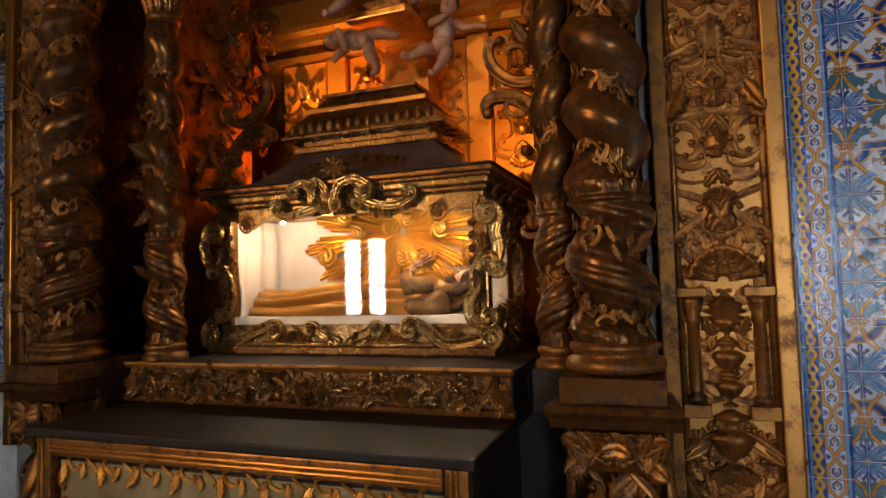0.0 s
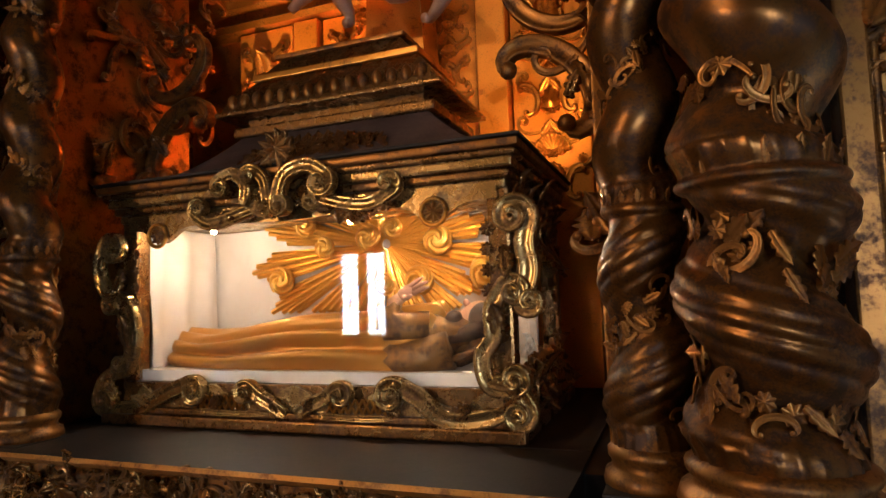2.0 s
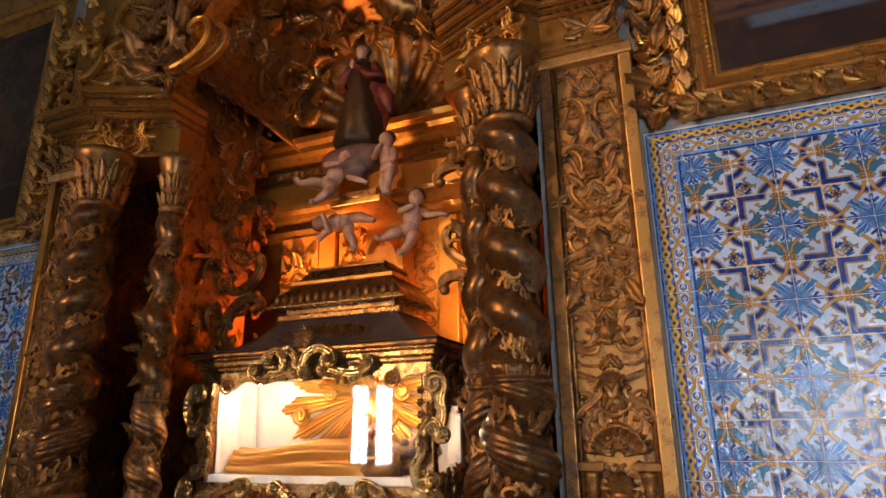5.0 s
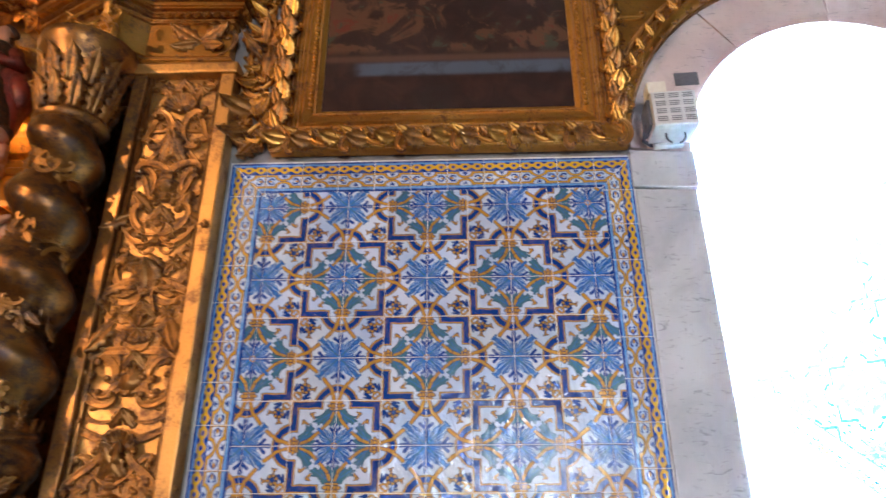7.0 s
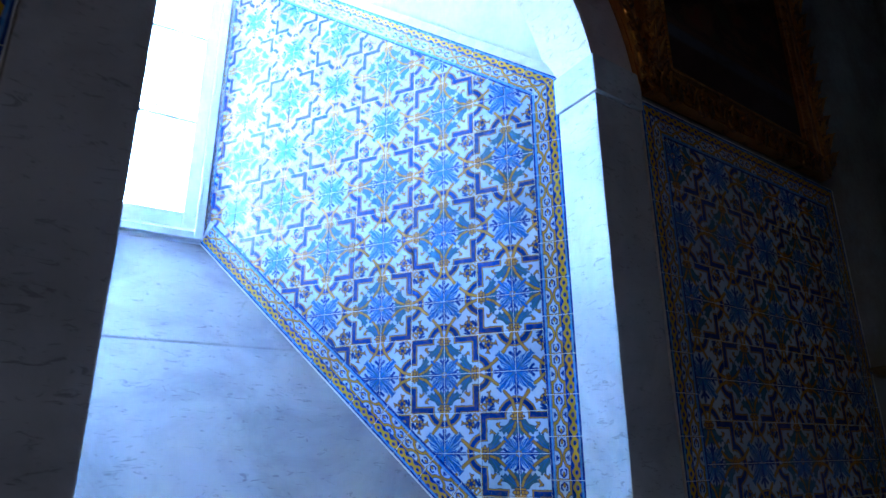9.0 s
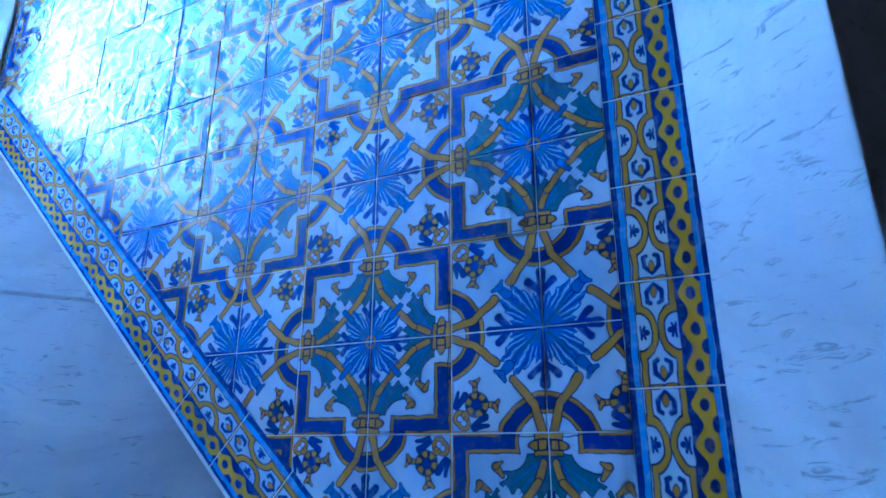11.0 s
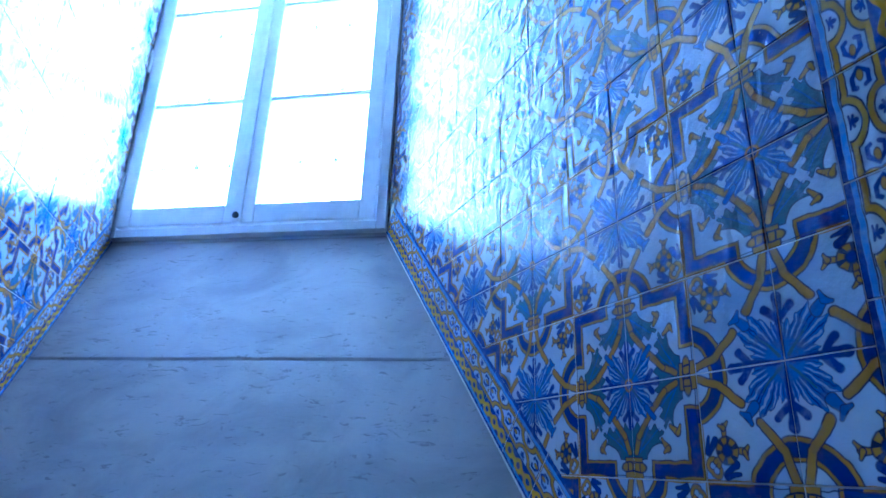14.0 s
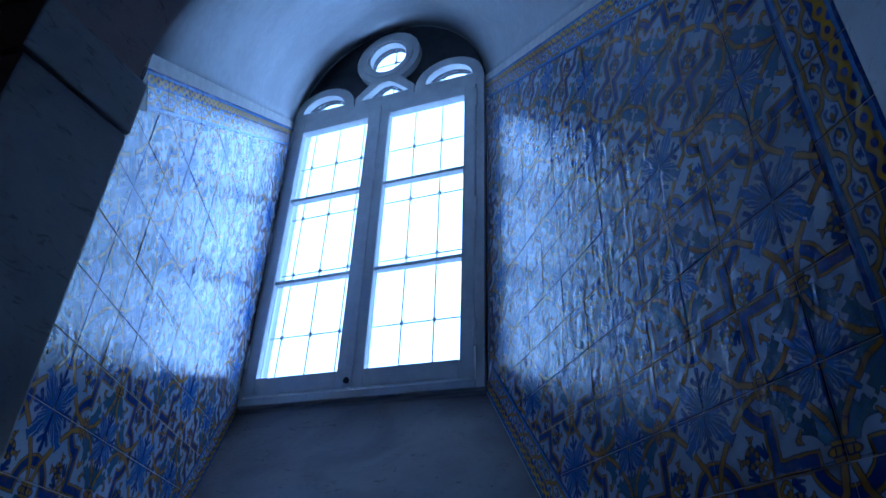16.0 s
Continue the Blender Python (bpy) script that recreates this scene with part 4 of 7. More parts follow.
def rosette_bm(petals=8, deep=0.16):
    bm = bmesh.new()
    steps, rings = petals * 4, 6
    grid = []
    for i in range(rings):
        s = i / (rings - 1)
        ring = []
        for k in range(steps):
            a = 2 * math.pi * k / steps
            r = 0.5 * s * (1 + deep * s * math.cos(petals * a))
            y = -0.20 * math.cos(s * 1.35) - 0.09 * s * math.cos(petals * a) - (0.12 if i == 0 else 0)
            ring.append(bm.verts.new((r * math.cos(a) + 1e-4 * math.cos(a), y, r * math.sin(a) + 1e-4 * math.sin(a))))
        grid.append(ring)
    for a, b in zip(grid, grid[1:]):
        for k in range(steps):
            bm.faces.new((a[k], a[(k + 1) % steps], b[(k + 1) % steps], b[k]))
    bm.faces.new(grid[0])
    return bm


def shell_bm(ribs=9):
    bm = bmesh.new()
    cols, rows = ribs * 4 + 1, 7
    grid = []
    for i in range(rows):
        s = i / (rows - 1)
        row = []
        for k in range(cols):
            a = math.pi * (0.04 + 0.92 * k / (cols - 1))
            rib = math.cos(2 * math.pi * ribs * k / (cols - 1))
            r = 0.10 + 0.48 * s * (1 + 0.05 * rib * s)
            row.append(bm.verts.new((r * math.cos(a), -0.05 - 0.20 * s ** 2 + 0.03 * rib * s, -0.3 + r * math.sin(a) * 1.1)))
        grid.append(row)
    for a, b in zip(grid, grid[1:]):
        for k in range(cols - 1):
            bm.faces.new((a[k], a[k + 1], b[k + 1], b[k]))
    made = bmesh.ops.extrude_face_region(bm, geom=list(bm.faces))
    for v in made["geom"]:
        if isinstance(v, bmesh.types.BMVert):
            v.co.y += 0.05
    return bm


def urn_bm():
    return add_lathe(bmesh.new(), [(0.10, -0.5), (0.20, -0.47), (0.20, -0.43), (0.07, -0.36), (0.07, -0.28), (0.22, -0.18), (0.34, 0.0), (0.36, 0.08), (0.26, 0.16), (0.14, 0.20), (0.14, 0.28), (0.26, 0.34), (0.26, 0.38), (0.05, 0.5)], (0, 0, 0), 14, lambda a, z: 1 + 0.05 * math.cos(9 * a))


def head_bm():
    """A small carved mask: brow, nose, cheeks and a ruff of curls pressed out of one form."""
    bm = bmesh.new()
    bmesh.ops.create_uvsphere(bm, u_segments=28, v_segments=18, radius=0.36)
    for v in bm.verts:
        x, y, z = v.co / 0.36
        front = max(0.0, -y)
        k = 1.0
        k += 0.22 * front * math.exp(-(x / 0.16) ** 2 - ((z + 0.02) / 0.22) ** 2)
        k -= 0.13 * front * (math.exp(-((x - 0.34) / 0.16) ** 2 - ((z - 0.16) / 0.12) ** 2) + math.exp(-((x + 0.34) / 0.16) ** 2 - ((z - 0.16) / 0.12) ** 2))
        k += 0.07 * front * (math.exp(-((x - 0.4) / 0.2) ** 2 - ((z + 0.25) / 0.2) ** 2) + math.exp(-((x + 0.4) / 0.2) ** 2 - ((z + 0.25) / 0.2) ** 2))
        rim = max(0.0, math.hypot(x, z) - 0.72) if z > -0.5 else 0.0
        k += rim * (0.9 + 0.7 * math.cos(9 * math.atan2(z, x)))
        v.co = Vector((x * 0.88, y * 0.72, z * 1.08)) * 0.36 * k
    return bm


CURLS = {
    "c_scroll": lambda s: 2.6 + 25.0 * abs(2 * s - 1) ** 4,
    "s_scroll": lambda s: 36.0 * (2 * s - 1) ** 5 + 2.4 * (2 * s - 1),
    "tendril": lambda s: 1.2 + 17.0 * s ** 2.2,
}
ORN = {}


def ornaments(key, material):
    if key not in ORN:
        bag = {name: as_mesh(name, curl_bm(bend, 0.098 if name != "tendril" else 0.07), material) for name, bend in CURLS.items()}
        bag["leaf"] = as_mesh("leaf", leaf_bm(), material)
        bag["tongue"] = as_mesh("leaf", leaf_bm(1, 0.5, 0.04), material)
        bag["broad_leaf"] = as_mesh("leaf", leaf_bm(5, 0.75, 0.5), material)
        bag["rosette"] = as_mesh("rosette", rosette_bm(), material)
        bag["shell"] = as_mesh("shell", shell_bm(), material)
        bag["urn"] = as_mesh("urn", urn_bm(), material)
        bag["mask"] = as_mesh("mask", head_bm(), material)
        ORN[key] = bag
    return ORN[key]


def orn(bag, name, parent, x, y, z, size, spin=0.0, flip=False, lean=0.0, depth=1.0, base=None):
    """Puts one ornament on a face that looks towards -y; spin turns it in the face, flip mirrors it."""
    m = Matrix.Translation((x, y, z)) @ Matrix.Rotation(radians(-spin), 4, "Y") @ Matrix.Rotation(radians(lean), 4, "X") @ Matrix.Diagonal((-size if flip else size, size * depth, size, 1))
    return share(bag[name].name.split(".")[0], bag[name], parent, (base or Matrix()) @ m)


def candelabrum(parent, bag, cx, y, z0, z1, half, seed, depth=1.0, base=None):
    """Grotesque carving up a tall panel: mirrored scrolls and leaves round a middle stem."""
    r = random.Random(seed)
    z = z0 + half * 0.35
    middle = ["urn", "shell", "mask", "rosette", "broad_leaf", "shell", "urn"]
    k = r.randrange(3)
    while z < z1 - half * 0.45:
        kind = middle[k % len(middle)]
        s = half * r.uniform(0.78, 0.98)
        orn(bag, kind, parent, cx, y, z + (-0.3 * s if "leaf" in kind else 0), s * (0.95 if kind != "mask" else 0.8), 0, False, 0, depth, base)
        for side in (-1, 1):
            f = side < 0
            orn(bag, ("c_scroll", "s_scroll")[k % 2], parent, cx + side * half * 0.62, y, z + half * 0.10, half * 0.80, side * (78 if k % 2 else 20), f, 0, depth, base)
            orn(bag, "tendril", parent, cx + side * half * 0.60, y, z + half * 0.62, half * 0.62, side * (-35 + 20 * (k % 3)), f, 0, depth, base)
            orn(bag, "leaf", parent, cx + side * half * 0.28, y, z + half * 0.28, half * 0.55, side * 38, f, 0, depth, base)
            orn(bag, "leaf", parent, cx + side * half * 0.30, y, z - half * 0.10, half * 0.50, side * 118, f, 0, depth, base)
            orn(bag, "rosette", parent, cx + side * half * 0.80, y, z - half * 0.42, half * 0.26, 0, f, 0, depth, base)
        z += half * r.uniform(1.15, 1.32)
        k += 1


MIXED = ("c_scroll", "s_scroll", "tendril", "leaf", "leaf", "broad_leaf", "rosette", "c_scroll")
CURLY = ("c_scroll", "s_scroll", "tendril", "c_scroll", "s_scroll", "leaf", "rosette")


def tangle(parent, bag, x0, x1, y, z0, z1, size, count, seed, mirror=None, depth=1.0, base=None, names=MIXED):
    """Dense carving over a field: scrolls and leaves in every direction, mirrored about a middle where one is given."""
    r = random.Random(seed)
    cols = max(1, round((x1 - x0) / size))
    for k in range(count):
        x = x0 + (x1 - x0) * ((k % cols) + r.uniform(0.2, 0.8)) / cols
        z = r.uniform(z0, z1)
        name = r.choice(names)
        s, spin, f = size * r.uniform(0.75, 1.25) * (0.5 if name == "rosette" else 1), r.uniform(0, 360), r.random() < 0.5
        yy = y - r.uniform(0, 0.12) * size
        orn(bag, name, parent, x, yy, z, s, spin, f, 0, depth, base)
        if mirror is not None:
            orn(bag, name, parent, 2 * mirror - x, yy, z, s, -spin, not f, 0, depth, base)


BROWN = ornaments("brown", BROWN_GOLD)
BRIGHT = ornaments("bright", GOLD)
DARK = ornaments("dark", DARK_GOLD)
MX = -1.54


def at_base(ob):
    return Matrix.Translation(ob.location).inverted()


def kid(name, bm, material, parent, label="", round_=False):
    """A part given in world metres."""
    ob = part(name, bm, material, parent, label)
    ob.matrix_local = at_base(parent)
    return smooth(ob) if round_ else ob


# ---- recess ----
setting(part("altar_recess_back", box(-3.08, -0.12, 3.80, 3.95, 0, 5.2), GOLD), "gilded wooden back of the altar recess")
# sides and top in darker golds than the back: recess shade as colour
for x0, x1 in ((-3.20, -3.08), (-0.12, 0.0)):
    setting(part("altar_recess_side", box(x0, x1, 2.51, 3.95, 0, 5.2), DARK_GOLD), "gilded wooden side of the altar recess, darkened as if shaded")
setting(part("altar_recess_top", box(-3.2, 0.0, 2.51, 3.95, 5.2, 5.35), BROWN_GOLD), "gilded top of the altar recess, darkened as if shaded")
plinth = setting(part("altar_plinth", box(-3.08, -0.12, 2.44, 3.80, 0, 1.03), DARK_WOOD), "dark wooden base behind the altar table")

retable = thing("retable_back", "carved and gilded retable panels, lamp glow put into their orange colour", "retable", (MX, 3.78, 1.0))
rb = at_base(retable)
# the panels' orange gold carries part of the lamps' glow in its colour
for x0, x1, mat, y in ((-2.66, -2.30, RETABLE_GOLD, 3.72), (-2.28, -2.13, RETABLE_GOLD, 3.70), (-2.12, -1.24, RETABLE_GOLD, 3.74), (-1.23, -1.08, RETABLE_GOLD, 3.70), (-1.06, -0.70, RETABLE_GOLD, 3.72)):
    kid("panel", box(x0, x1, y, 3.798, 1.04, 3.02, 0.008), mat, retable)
for c, seed in ((-2.48, 3), (-0.88, 3)):
    candelabrum(retable, BRIGHT, c, 3.72, 1.9, 3.0, 0.17, seed, 1.2, rb)
candelabrum(retable, BRIGHT, -1.68, 3.74, 2.1, 3.0, 0.26, 5, 1.0, rb)
for c in (-1.98, -1.38):
    candelabrum(retable, BRIGHT, c, 3.74, 2.0, 3.0, 0.11, 8, 1.2, rb)
lower_profile = [(3.80, 3.03), (3.68, 3.03), (3.66, 3.06), (3.69, 3.08), (3.69, 3.13), (3.65, 3.15), (3.63, 3.19), (3.58, 3.21), (3.57, 3.24), (3.70, 3.26), (3.80, 3.26)]
upper_profile = [(3.80, 3.50), (3.68, 3.50), (3.66, 3.53), (3.69, 3.55), (3.69, 3.61), (3.64, 3.63), (3.60, 3.67), (3.54, 3.69), (3.53, 3.73), (3.48, 3.75), (3.46, 3.79), (3.80, 3.81)]
kid("cornice", add_moulding(bmesh.new(), lower_profile, -3.06, -0.14), GOLD, retable)
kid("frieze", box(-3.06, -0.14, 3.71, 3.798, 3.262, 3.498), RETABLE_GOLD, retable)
kid("cornice", add_moulding(bmesh.new(), upper_profile, -3.06, -0.14), GOLD, retable)
for k in range(40):
    x = -2.98 + k * 0.072
    if not -1.95 < x < -1.30:
        orn(BRIGHT, "rosette", retable, x, 3.685, 3.58, 0.055, 0, False, 0, 1, rb)
tangle(retable, BRIGHT, -1.64, -0.2, 3.74, 3.9, 5.0, 0.26, 40, 11, -1.64, 1.2, rb)
kid("niche_arch", prism(arc(-1.62, 3.82, 0.62, 0.85, 0, 180, 24) + arc(-1.62, 3.82, 0.50, 0.72, 180, 0, 24), [], lambda u, v, d: (u, 3.62 + d, v), 0.14), GOLD, retable)
# carved side linings, seen between columns and casket
for side, x in ((1, -0.56), (-1, -2.62)):
    lining = thing("side_lining", "dark carved and gilded side lining of the altar recess", "carved panel", (x, 2.62, 1.03), "altar linings")
    kid("board", box(x, x + side * 0.10, 2.50, 3.70 if side > 0 else 3.28, 1.035, 4.4, 0.006), BROWN_GOLD, lining)
    m = at_base(lining) @ Matrix.Translation((x + side * 0.03, 2.50, 0)) @ Matrix.Rotation(0, 4, "Z")
    tangle(lining, BROWN, -0.10, 0.10, 0.0, 1.2, 4.3, 0.13, 44, 21 + side, None, 1.1, m)
    m2s = at_base(lining) @ Matrix.Translation((x, 3.0, 0)) @ Matrix.Rotation(radians(-90 * side), 4, "Z")
    tangle(lining, BROWN, -0.42 if side > 0 else -0.28, 0.45, -0.005, 1.9, 4.2, 0.13, 80, 31, None, 1.0, m2s)
    # large curled brackets beside the lid
    bx = -0.76 if side > 0 else -2.44
    for z, s, sp in ((2.20, 0.36, 10), (2.55, 0.30, 200), (2.95, 0.36, 30)):
        orn(BROWN, "c_scroll", lining, bx + side * 0.0, 3.05, z, s, side * sp, side > 0, 0, 1.0, at_base(lining))
        orn(DARK, "leaf", lining, bx + side * 0.06, 3.02, z - 0.05, s * 0.32, -side * 30, side > 0, 0, 1.0, at_base(lining))
        orn(BROWN, "tendril", lining, bx + side * 0.04, 3.03, z + 0.12, s * 0.45, side * 60, side > 0, 0, 1.0, at_base(lining))

# ---- columns ----


def twisted_column(x, y, z0, z1, r, turns, start, collar, group, hand, label):
    """A shaft of one winding swelling: ribbed up to a collar, smooth bulbs above it."""
    col = thing("twisted_column", label, "column", (x, y, z0), group)
    height = z1 - z0
    bm = bmesh.new()
    steps, rings = 72, 340
    grid = []
    ring_half = 0.014 / height
    for i in range(rings + 1):
        s = i / rings
        z = s * height
        taper = 1.0 - 0.13 * s
        phase = hand * 2 * math.pi * turns * s + start
        off = r * 0.11 * min(1.0, s / 0.05, (1 - s) / 0.04)
        near_ring = abs(s - collar - 0.015 / height) / (0.065 / height)
        calm = min(1.0, near_ring, s / 0.03)
        ring = []
        for k in range(steps):
            a = 2 * math.pi * k / steps
            turn = a - phase
            crest = (1 + math.cos(turn)) / 2
            if s < collar:
                q = 0.80 + 0.26 * crest ** 0.55
                across = (math.atan2(math.sin(turn), math.cos(turn)) / math.pi)
                rib = abs(math.sin(3.5 * math.pi * (across + 0.08))) ** 0.45
                q += calm * (0.095 * rib - 0.065) * min(1.0, crest * 2.2)
            else:
                q = 0.78 + 0.29 * crest ** 0.5
            q = q * calm + 0.96 * (1 - calm)
            if abs(s - collar) < ring_half:
                q += 0.13 * max(0.0, math.cos(math.pi / 2 * (s - collar) / ring_half)) ** 0.6
            elif 0 < s - collar < 0.062 / height:
                q += 0.055 * abs(math.sin(12 * a)) ** 0.7 + 0.01
            elif s < 0.05 / height:
                q += 0.05 * abs(math.sin(12 * a))
            q *= r * taper
            ring.append(bm.verts.new((off * calm * math.cos(phase) + q * math.cos(a), off * calm * math.sin(phase) + q * math.sin(a), z)))
        grid.append(ring)
    for a, b in zip(grid, grid[1:]):
        for k in range(steps):
            bm.faces.new((a[k], a[(k + 1) % steps], b[(k + 1) % steps], b[k]))
    bm.faces.new(grid[0][::-1])
    bm.faces.new(grid[-1])
    smooth(part("shaft", bm, SHAFT_GOLD, col))
    smooth(part("base", add_lathe(bmesh.new(), [(r * 1.02, -0.10), (r * 1.20, -0.095), (r * 1.25, -0.075), (r * 1.2, -0.055), (r * 1.04, -0.048), (r * 1.02, -0.035), (r * 1.12, -0.022), (r * 1.13, -0.008), (r * 1.02, 0.002), (r * 0.9, 0.004)], (0, 0, 0), 28), BROWN_GOLD, col))
    cap = smooth(part("capital", add_lathe(bmesh.new(), [(r * 0.80, height - 0.002), (r * 0.98, height + 0.02), (r * 0.84, height + 0.04), (r * 0.84, height + 0.16), (r * 1.0, height + 0.26), (r * 1.22, height + 0.31), (r * 1.30, height + 0.335), (r * 1.30, height + 0.37)], (0, 0, 0), 28), BROWN_GOLD, col))
    ra = random.Random(5)
    for k in range(12):
        a = 360 * k / 12
        for z, s in ((height + 0.04, r), (height + 0.15, r * 1.12)):
            m = pose(0, 0, z, 0, 0, a + (15 if s > r else 0)) @ Matrix.Translation((0, -r * 0.84, 0)) @ Matrix.Diagonal((s, s, s, 1))
            share("leaf", BROWN["leaf"], cap, m)
    # vines that lie in the hollow of the twist
    n = 230
    for k in range(n):
        s = 0.03 + 0.95 * k / n
        if abs(s - collar - 0.016) < 0.042:
            continue
        phase = hand * 2 * math.pi * turns * s + start + math.pi
        q = r * (1 - 0.13 * s) * (0.80 if s < collar else 0.74)
        deg = math.degrees(phase) + 90 + ra.uniform(-58, 58)
        name = ra.choice(("leaf", "rosette", "tendril", "c_scroll", "leaf", "rosette"))
        size = r * ra.uniform(0.38, 0.56) * (0.55 if name == "rosette" else 1)
        m = pose(0, 0, s * height, 0, 0, deg) @ Matrix.Translation((0, -q - ra.uniform(0, 0.016), 0)) @ Matrix.Rotation(radians(ra.uniform(0, 360)), 4, "Y") @ Matrix.Diagonal((size, size * 0.5, size, 1))
        share(BROWN[name].name.split(".")[0], BROWN[name], col, m)
    # upright leaves above the collar and a few long ones hanging over the ribs
    for k in range(16):
        m = pose(0, 0, collar * height + 0.012, 0, 0, 360 * k / 16) @ Matrix.Translation((0, -r * 0.95, 0)) @ Matrix.Diagonal((r * 0.34, r * 0.22, r * 0.36, 1))
        share("leaf", BROWN["leaf"], col, m)
    for k in range(12):
        s = 0.05 + (collar - 0.09) * k / 11
        deg = math.degrees(hand * 2 * math.pi * turns * s + start + math.pi) + 90 + ra.choice((-38, 38)) + ra.uniform(-8, 8)
        m = pose(0, 0, s * height, 0, 0, deg) @ Matrix.Translation((0, -r * 0.88, 0)) @ Matrix.Rotation(radians(hand * -150 + ra.uniform(-25, 25)), 4, "Y") @ Matrix.Diagonal((r * 0.34, r * 0.22, r * 0.50, 1))
        share("leaf", BROWN["leaf"], col, m)
    return col


BIG, SMALL = 1.305, 1.09
for side in (1, -1):
    xb, xs = (MX + BIG, MX + SMALL) if side > 0 else (-2.83, -2.46)
    twisted_column(xb, 2.13, 1.17, 2.78, 0.137, 6.08, 3.87 if side > 0 else -0.73, 0.303, "altar columns", -side, "dark gilded twisted column wound with carved vines")
    twisted_column(xs, 2.36, 1.13, 2.78, 0.090, 5.9, 1.2 if side > 0 else 1.9, 0.315, "altar columns", side, "slender dark gilded twisted column beside the casket")
    # pedestal with its console
    ped = thing("column_pedestal", "stepped dark wooden pedestal on a carved scroll console", "pedestal", (xb, 2.25, 0.5), "column pedestals")
    kid("block", box(xb - 0.165, xb + 0.165, 1.93, 2.44, 0.985, 1.068, 0.006), SHAFT_GOLD, ped)
    prof = [(2.44, 0.985), (1.90, 0.985), (1.885, 0.965), (1.90, 0.945), (1.94, 0.935), (1.95, 0.905), (1.99, 0.895), (2.44, 0.89)]
    kid("cornice", add_moulding(bmesh.new(), prof, xb - 0.155, xb + 0.155, 0.10), SHAFT_GOLD, ped)
    con = prism([(2.44, 0.88), (1.98, 0.88), (1.96, 0.82), (2.00, 0.76), (2.10, 0.72), (2.17, 0.62), (2.22, 0.45), (2.30, 0.40), (2.44, 0.38)], [], lambda u, v, d: (xb - 0.15 + d, u, v), 0.30)
    kid("console", con, BROWN_GOLD, ped)
    pb = at_base(ped)
    for sx in (-1, 1):
        m = pb @ Matrix.Translation((xb + sx * 0.152, 2.12, 0.78)) @ Matrix.Rotation(radians(90 * sx), 4, "Z")
        orn(BROWN, "s_scroll", ped, 0, 0, 0, 0.24, -60 * sx, sx < 0, 0, 0.8, m)
        orn(BROWN, "c_scroll", ped, sx * -0.02, 0, -0.22, 0.18, 30, sx < 0, 0, 0.8, m)
    orn(BROWN, "broad_leaf", ped, xb, 2.00, 0.66, 0.24, 180, False, 0, 1, pb)
    tangle(ped, BROWN, xb - 0.13, xb + 0.13, 1.972, 0.79, 0.86, 0.075, 26, 6, xb, 0.8, pb)
    tangle(ped, BROWN, xb - 0.14, xb + 0.14, 2.06, 0.5, 0.74, 0.12, 14, 4, None, 1, pb)
    # pedestal of the slender column
    small_ped = thing("column_pedestal", "small dark wooden pedestal under a slender column", "pedestal", (xs, 2.36, 1.03), "column pedestals")
    kid("block", box(xs - 0.105, xs + 0.115, 2.24, 2.46, 0.89, 1.048, 0.005), DARK_WOOD, small_ped)

    # entablature over the columns and pilaster
    ent = thing("entablature", "carved gilded entablature breaking forward over the column", "entablature", (MX + side * 1.5, 2.2, 3.0), "entablatures")
    eb = at_base(ent)

    # plan of the top course: breaks forward over the big column, then runs back askew over the slender one
    plan = [(-0.62, 2.196), (-0.147, 1.965), (-0.012, 2.083), (0.42, 2.10), (0.42, 2.56), (-0.62, 2.56)]

    def course(z0, z1, back, mat, name="course"):
        line = inset_quad(plan, (back, back, back, back, 0.0, 0.0))
        line = line if side > 0 else [(2 * MX - x, y) for x, y in line[::-1]]
        bm = prism(line, [], lambda u, v, d: (u, v, z0 + d), z1 - z0)
        bmesh.ops.bevel(bm, geom=[e for e in bm.edges if abs(e.verts[0].co.z - e.verts[1].co.z) < 1e-5], offset=min(0.008, (z1 - z0) * 0.3), segments=2, affect="EDGES")
        return kid(name, bm, mat, ent)

    course(3.152, 3.172, 0.105, GOLD)
    course(3.173, 3.192, 0.118, BROWN_GOLD)
    course(3.193, 3.372, 0.130, GOLD)
    for z0, z1, back, mat in ((3.373, 3.392, 0.118, PALE_GOLD), (3.393, 3.418, 0.100, BROWN_GOLD), (3.419, 3.452, 0.078, GOLD), (3.453, 3.472, 0.068, BROWN_GOLD), (3.473, 3.520, 0.040, GOLD), (3.521, 3.545, 0.020, BROWN_GOLD), (3.546, 3.590, 0.0, GOLD)):
        course(z0, z1, back, mat, "cornice")
    # carving on the two faces over the columns and on the frieze of the pilaster
    corner = (-0.147, 1.965) if side > 0 else (2 * MX + 0.147, 1.965)
    face = eb @ Matrix.Translation((corner[0], corner[1], 0)) @ Matrix.Rotation(radians(-26 * side), 4, "Z")
    tangle(ent, BRIGHT, -0.42 if side > 0 else 0.03, -0.03 if side > 0 else 0.42, 0.128, 3.22, 3.36, 0.105, 34, 9, None, 1.3, face)
    for k in range(9):
        orn(BRIGHT, "leaf", ent, -side * (0.02 + 0.052 * k), 0.088, 3.405, 0.055, 180, False, 0, 1.2, face)
    for k in range(9):
        orn(BRIGHT, "leaf", ent, MX + side * (1.56 + 0.042 * k), 2.185, 3.405, 0.05, 180, False, 0, 1.2, eb)
    for k in (-1, 1):
        orn(BROWN, "leaf", ent, MX + side * 1.70, 2.228, 3.28, 0.15, 62 * k, k < 0, 0, 0.8, eb)
        orn(BROWN, "leaf", ent, MX + side * 1.70, 2.228, 3.28, 0.13, 112 * k, k < 0, 0, 0.8, eb)
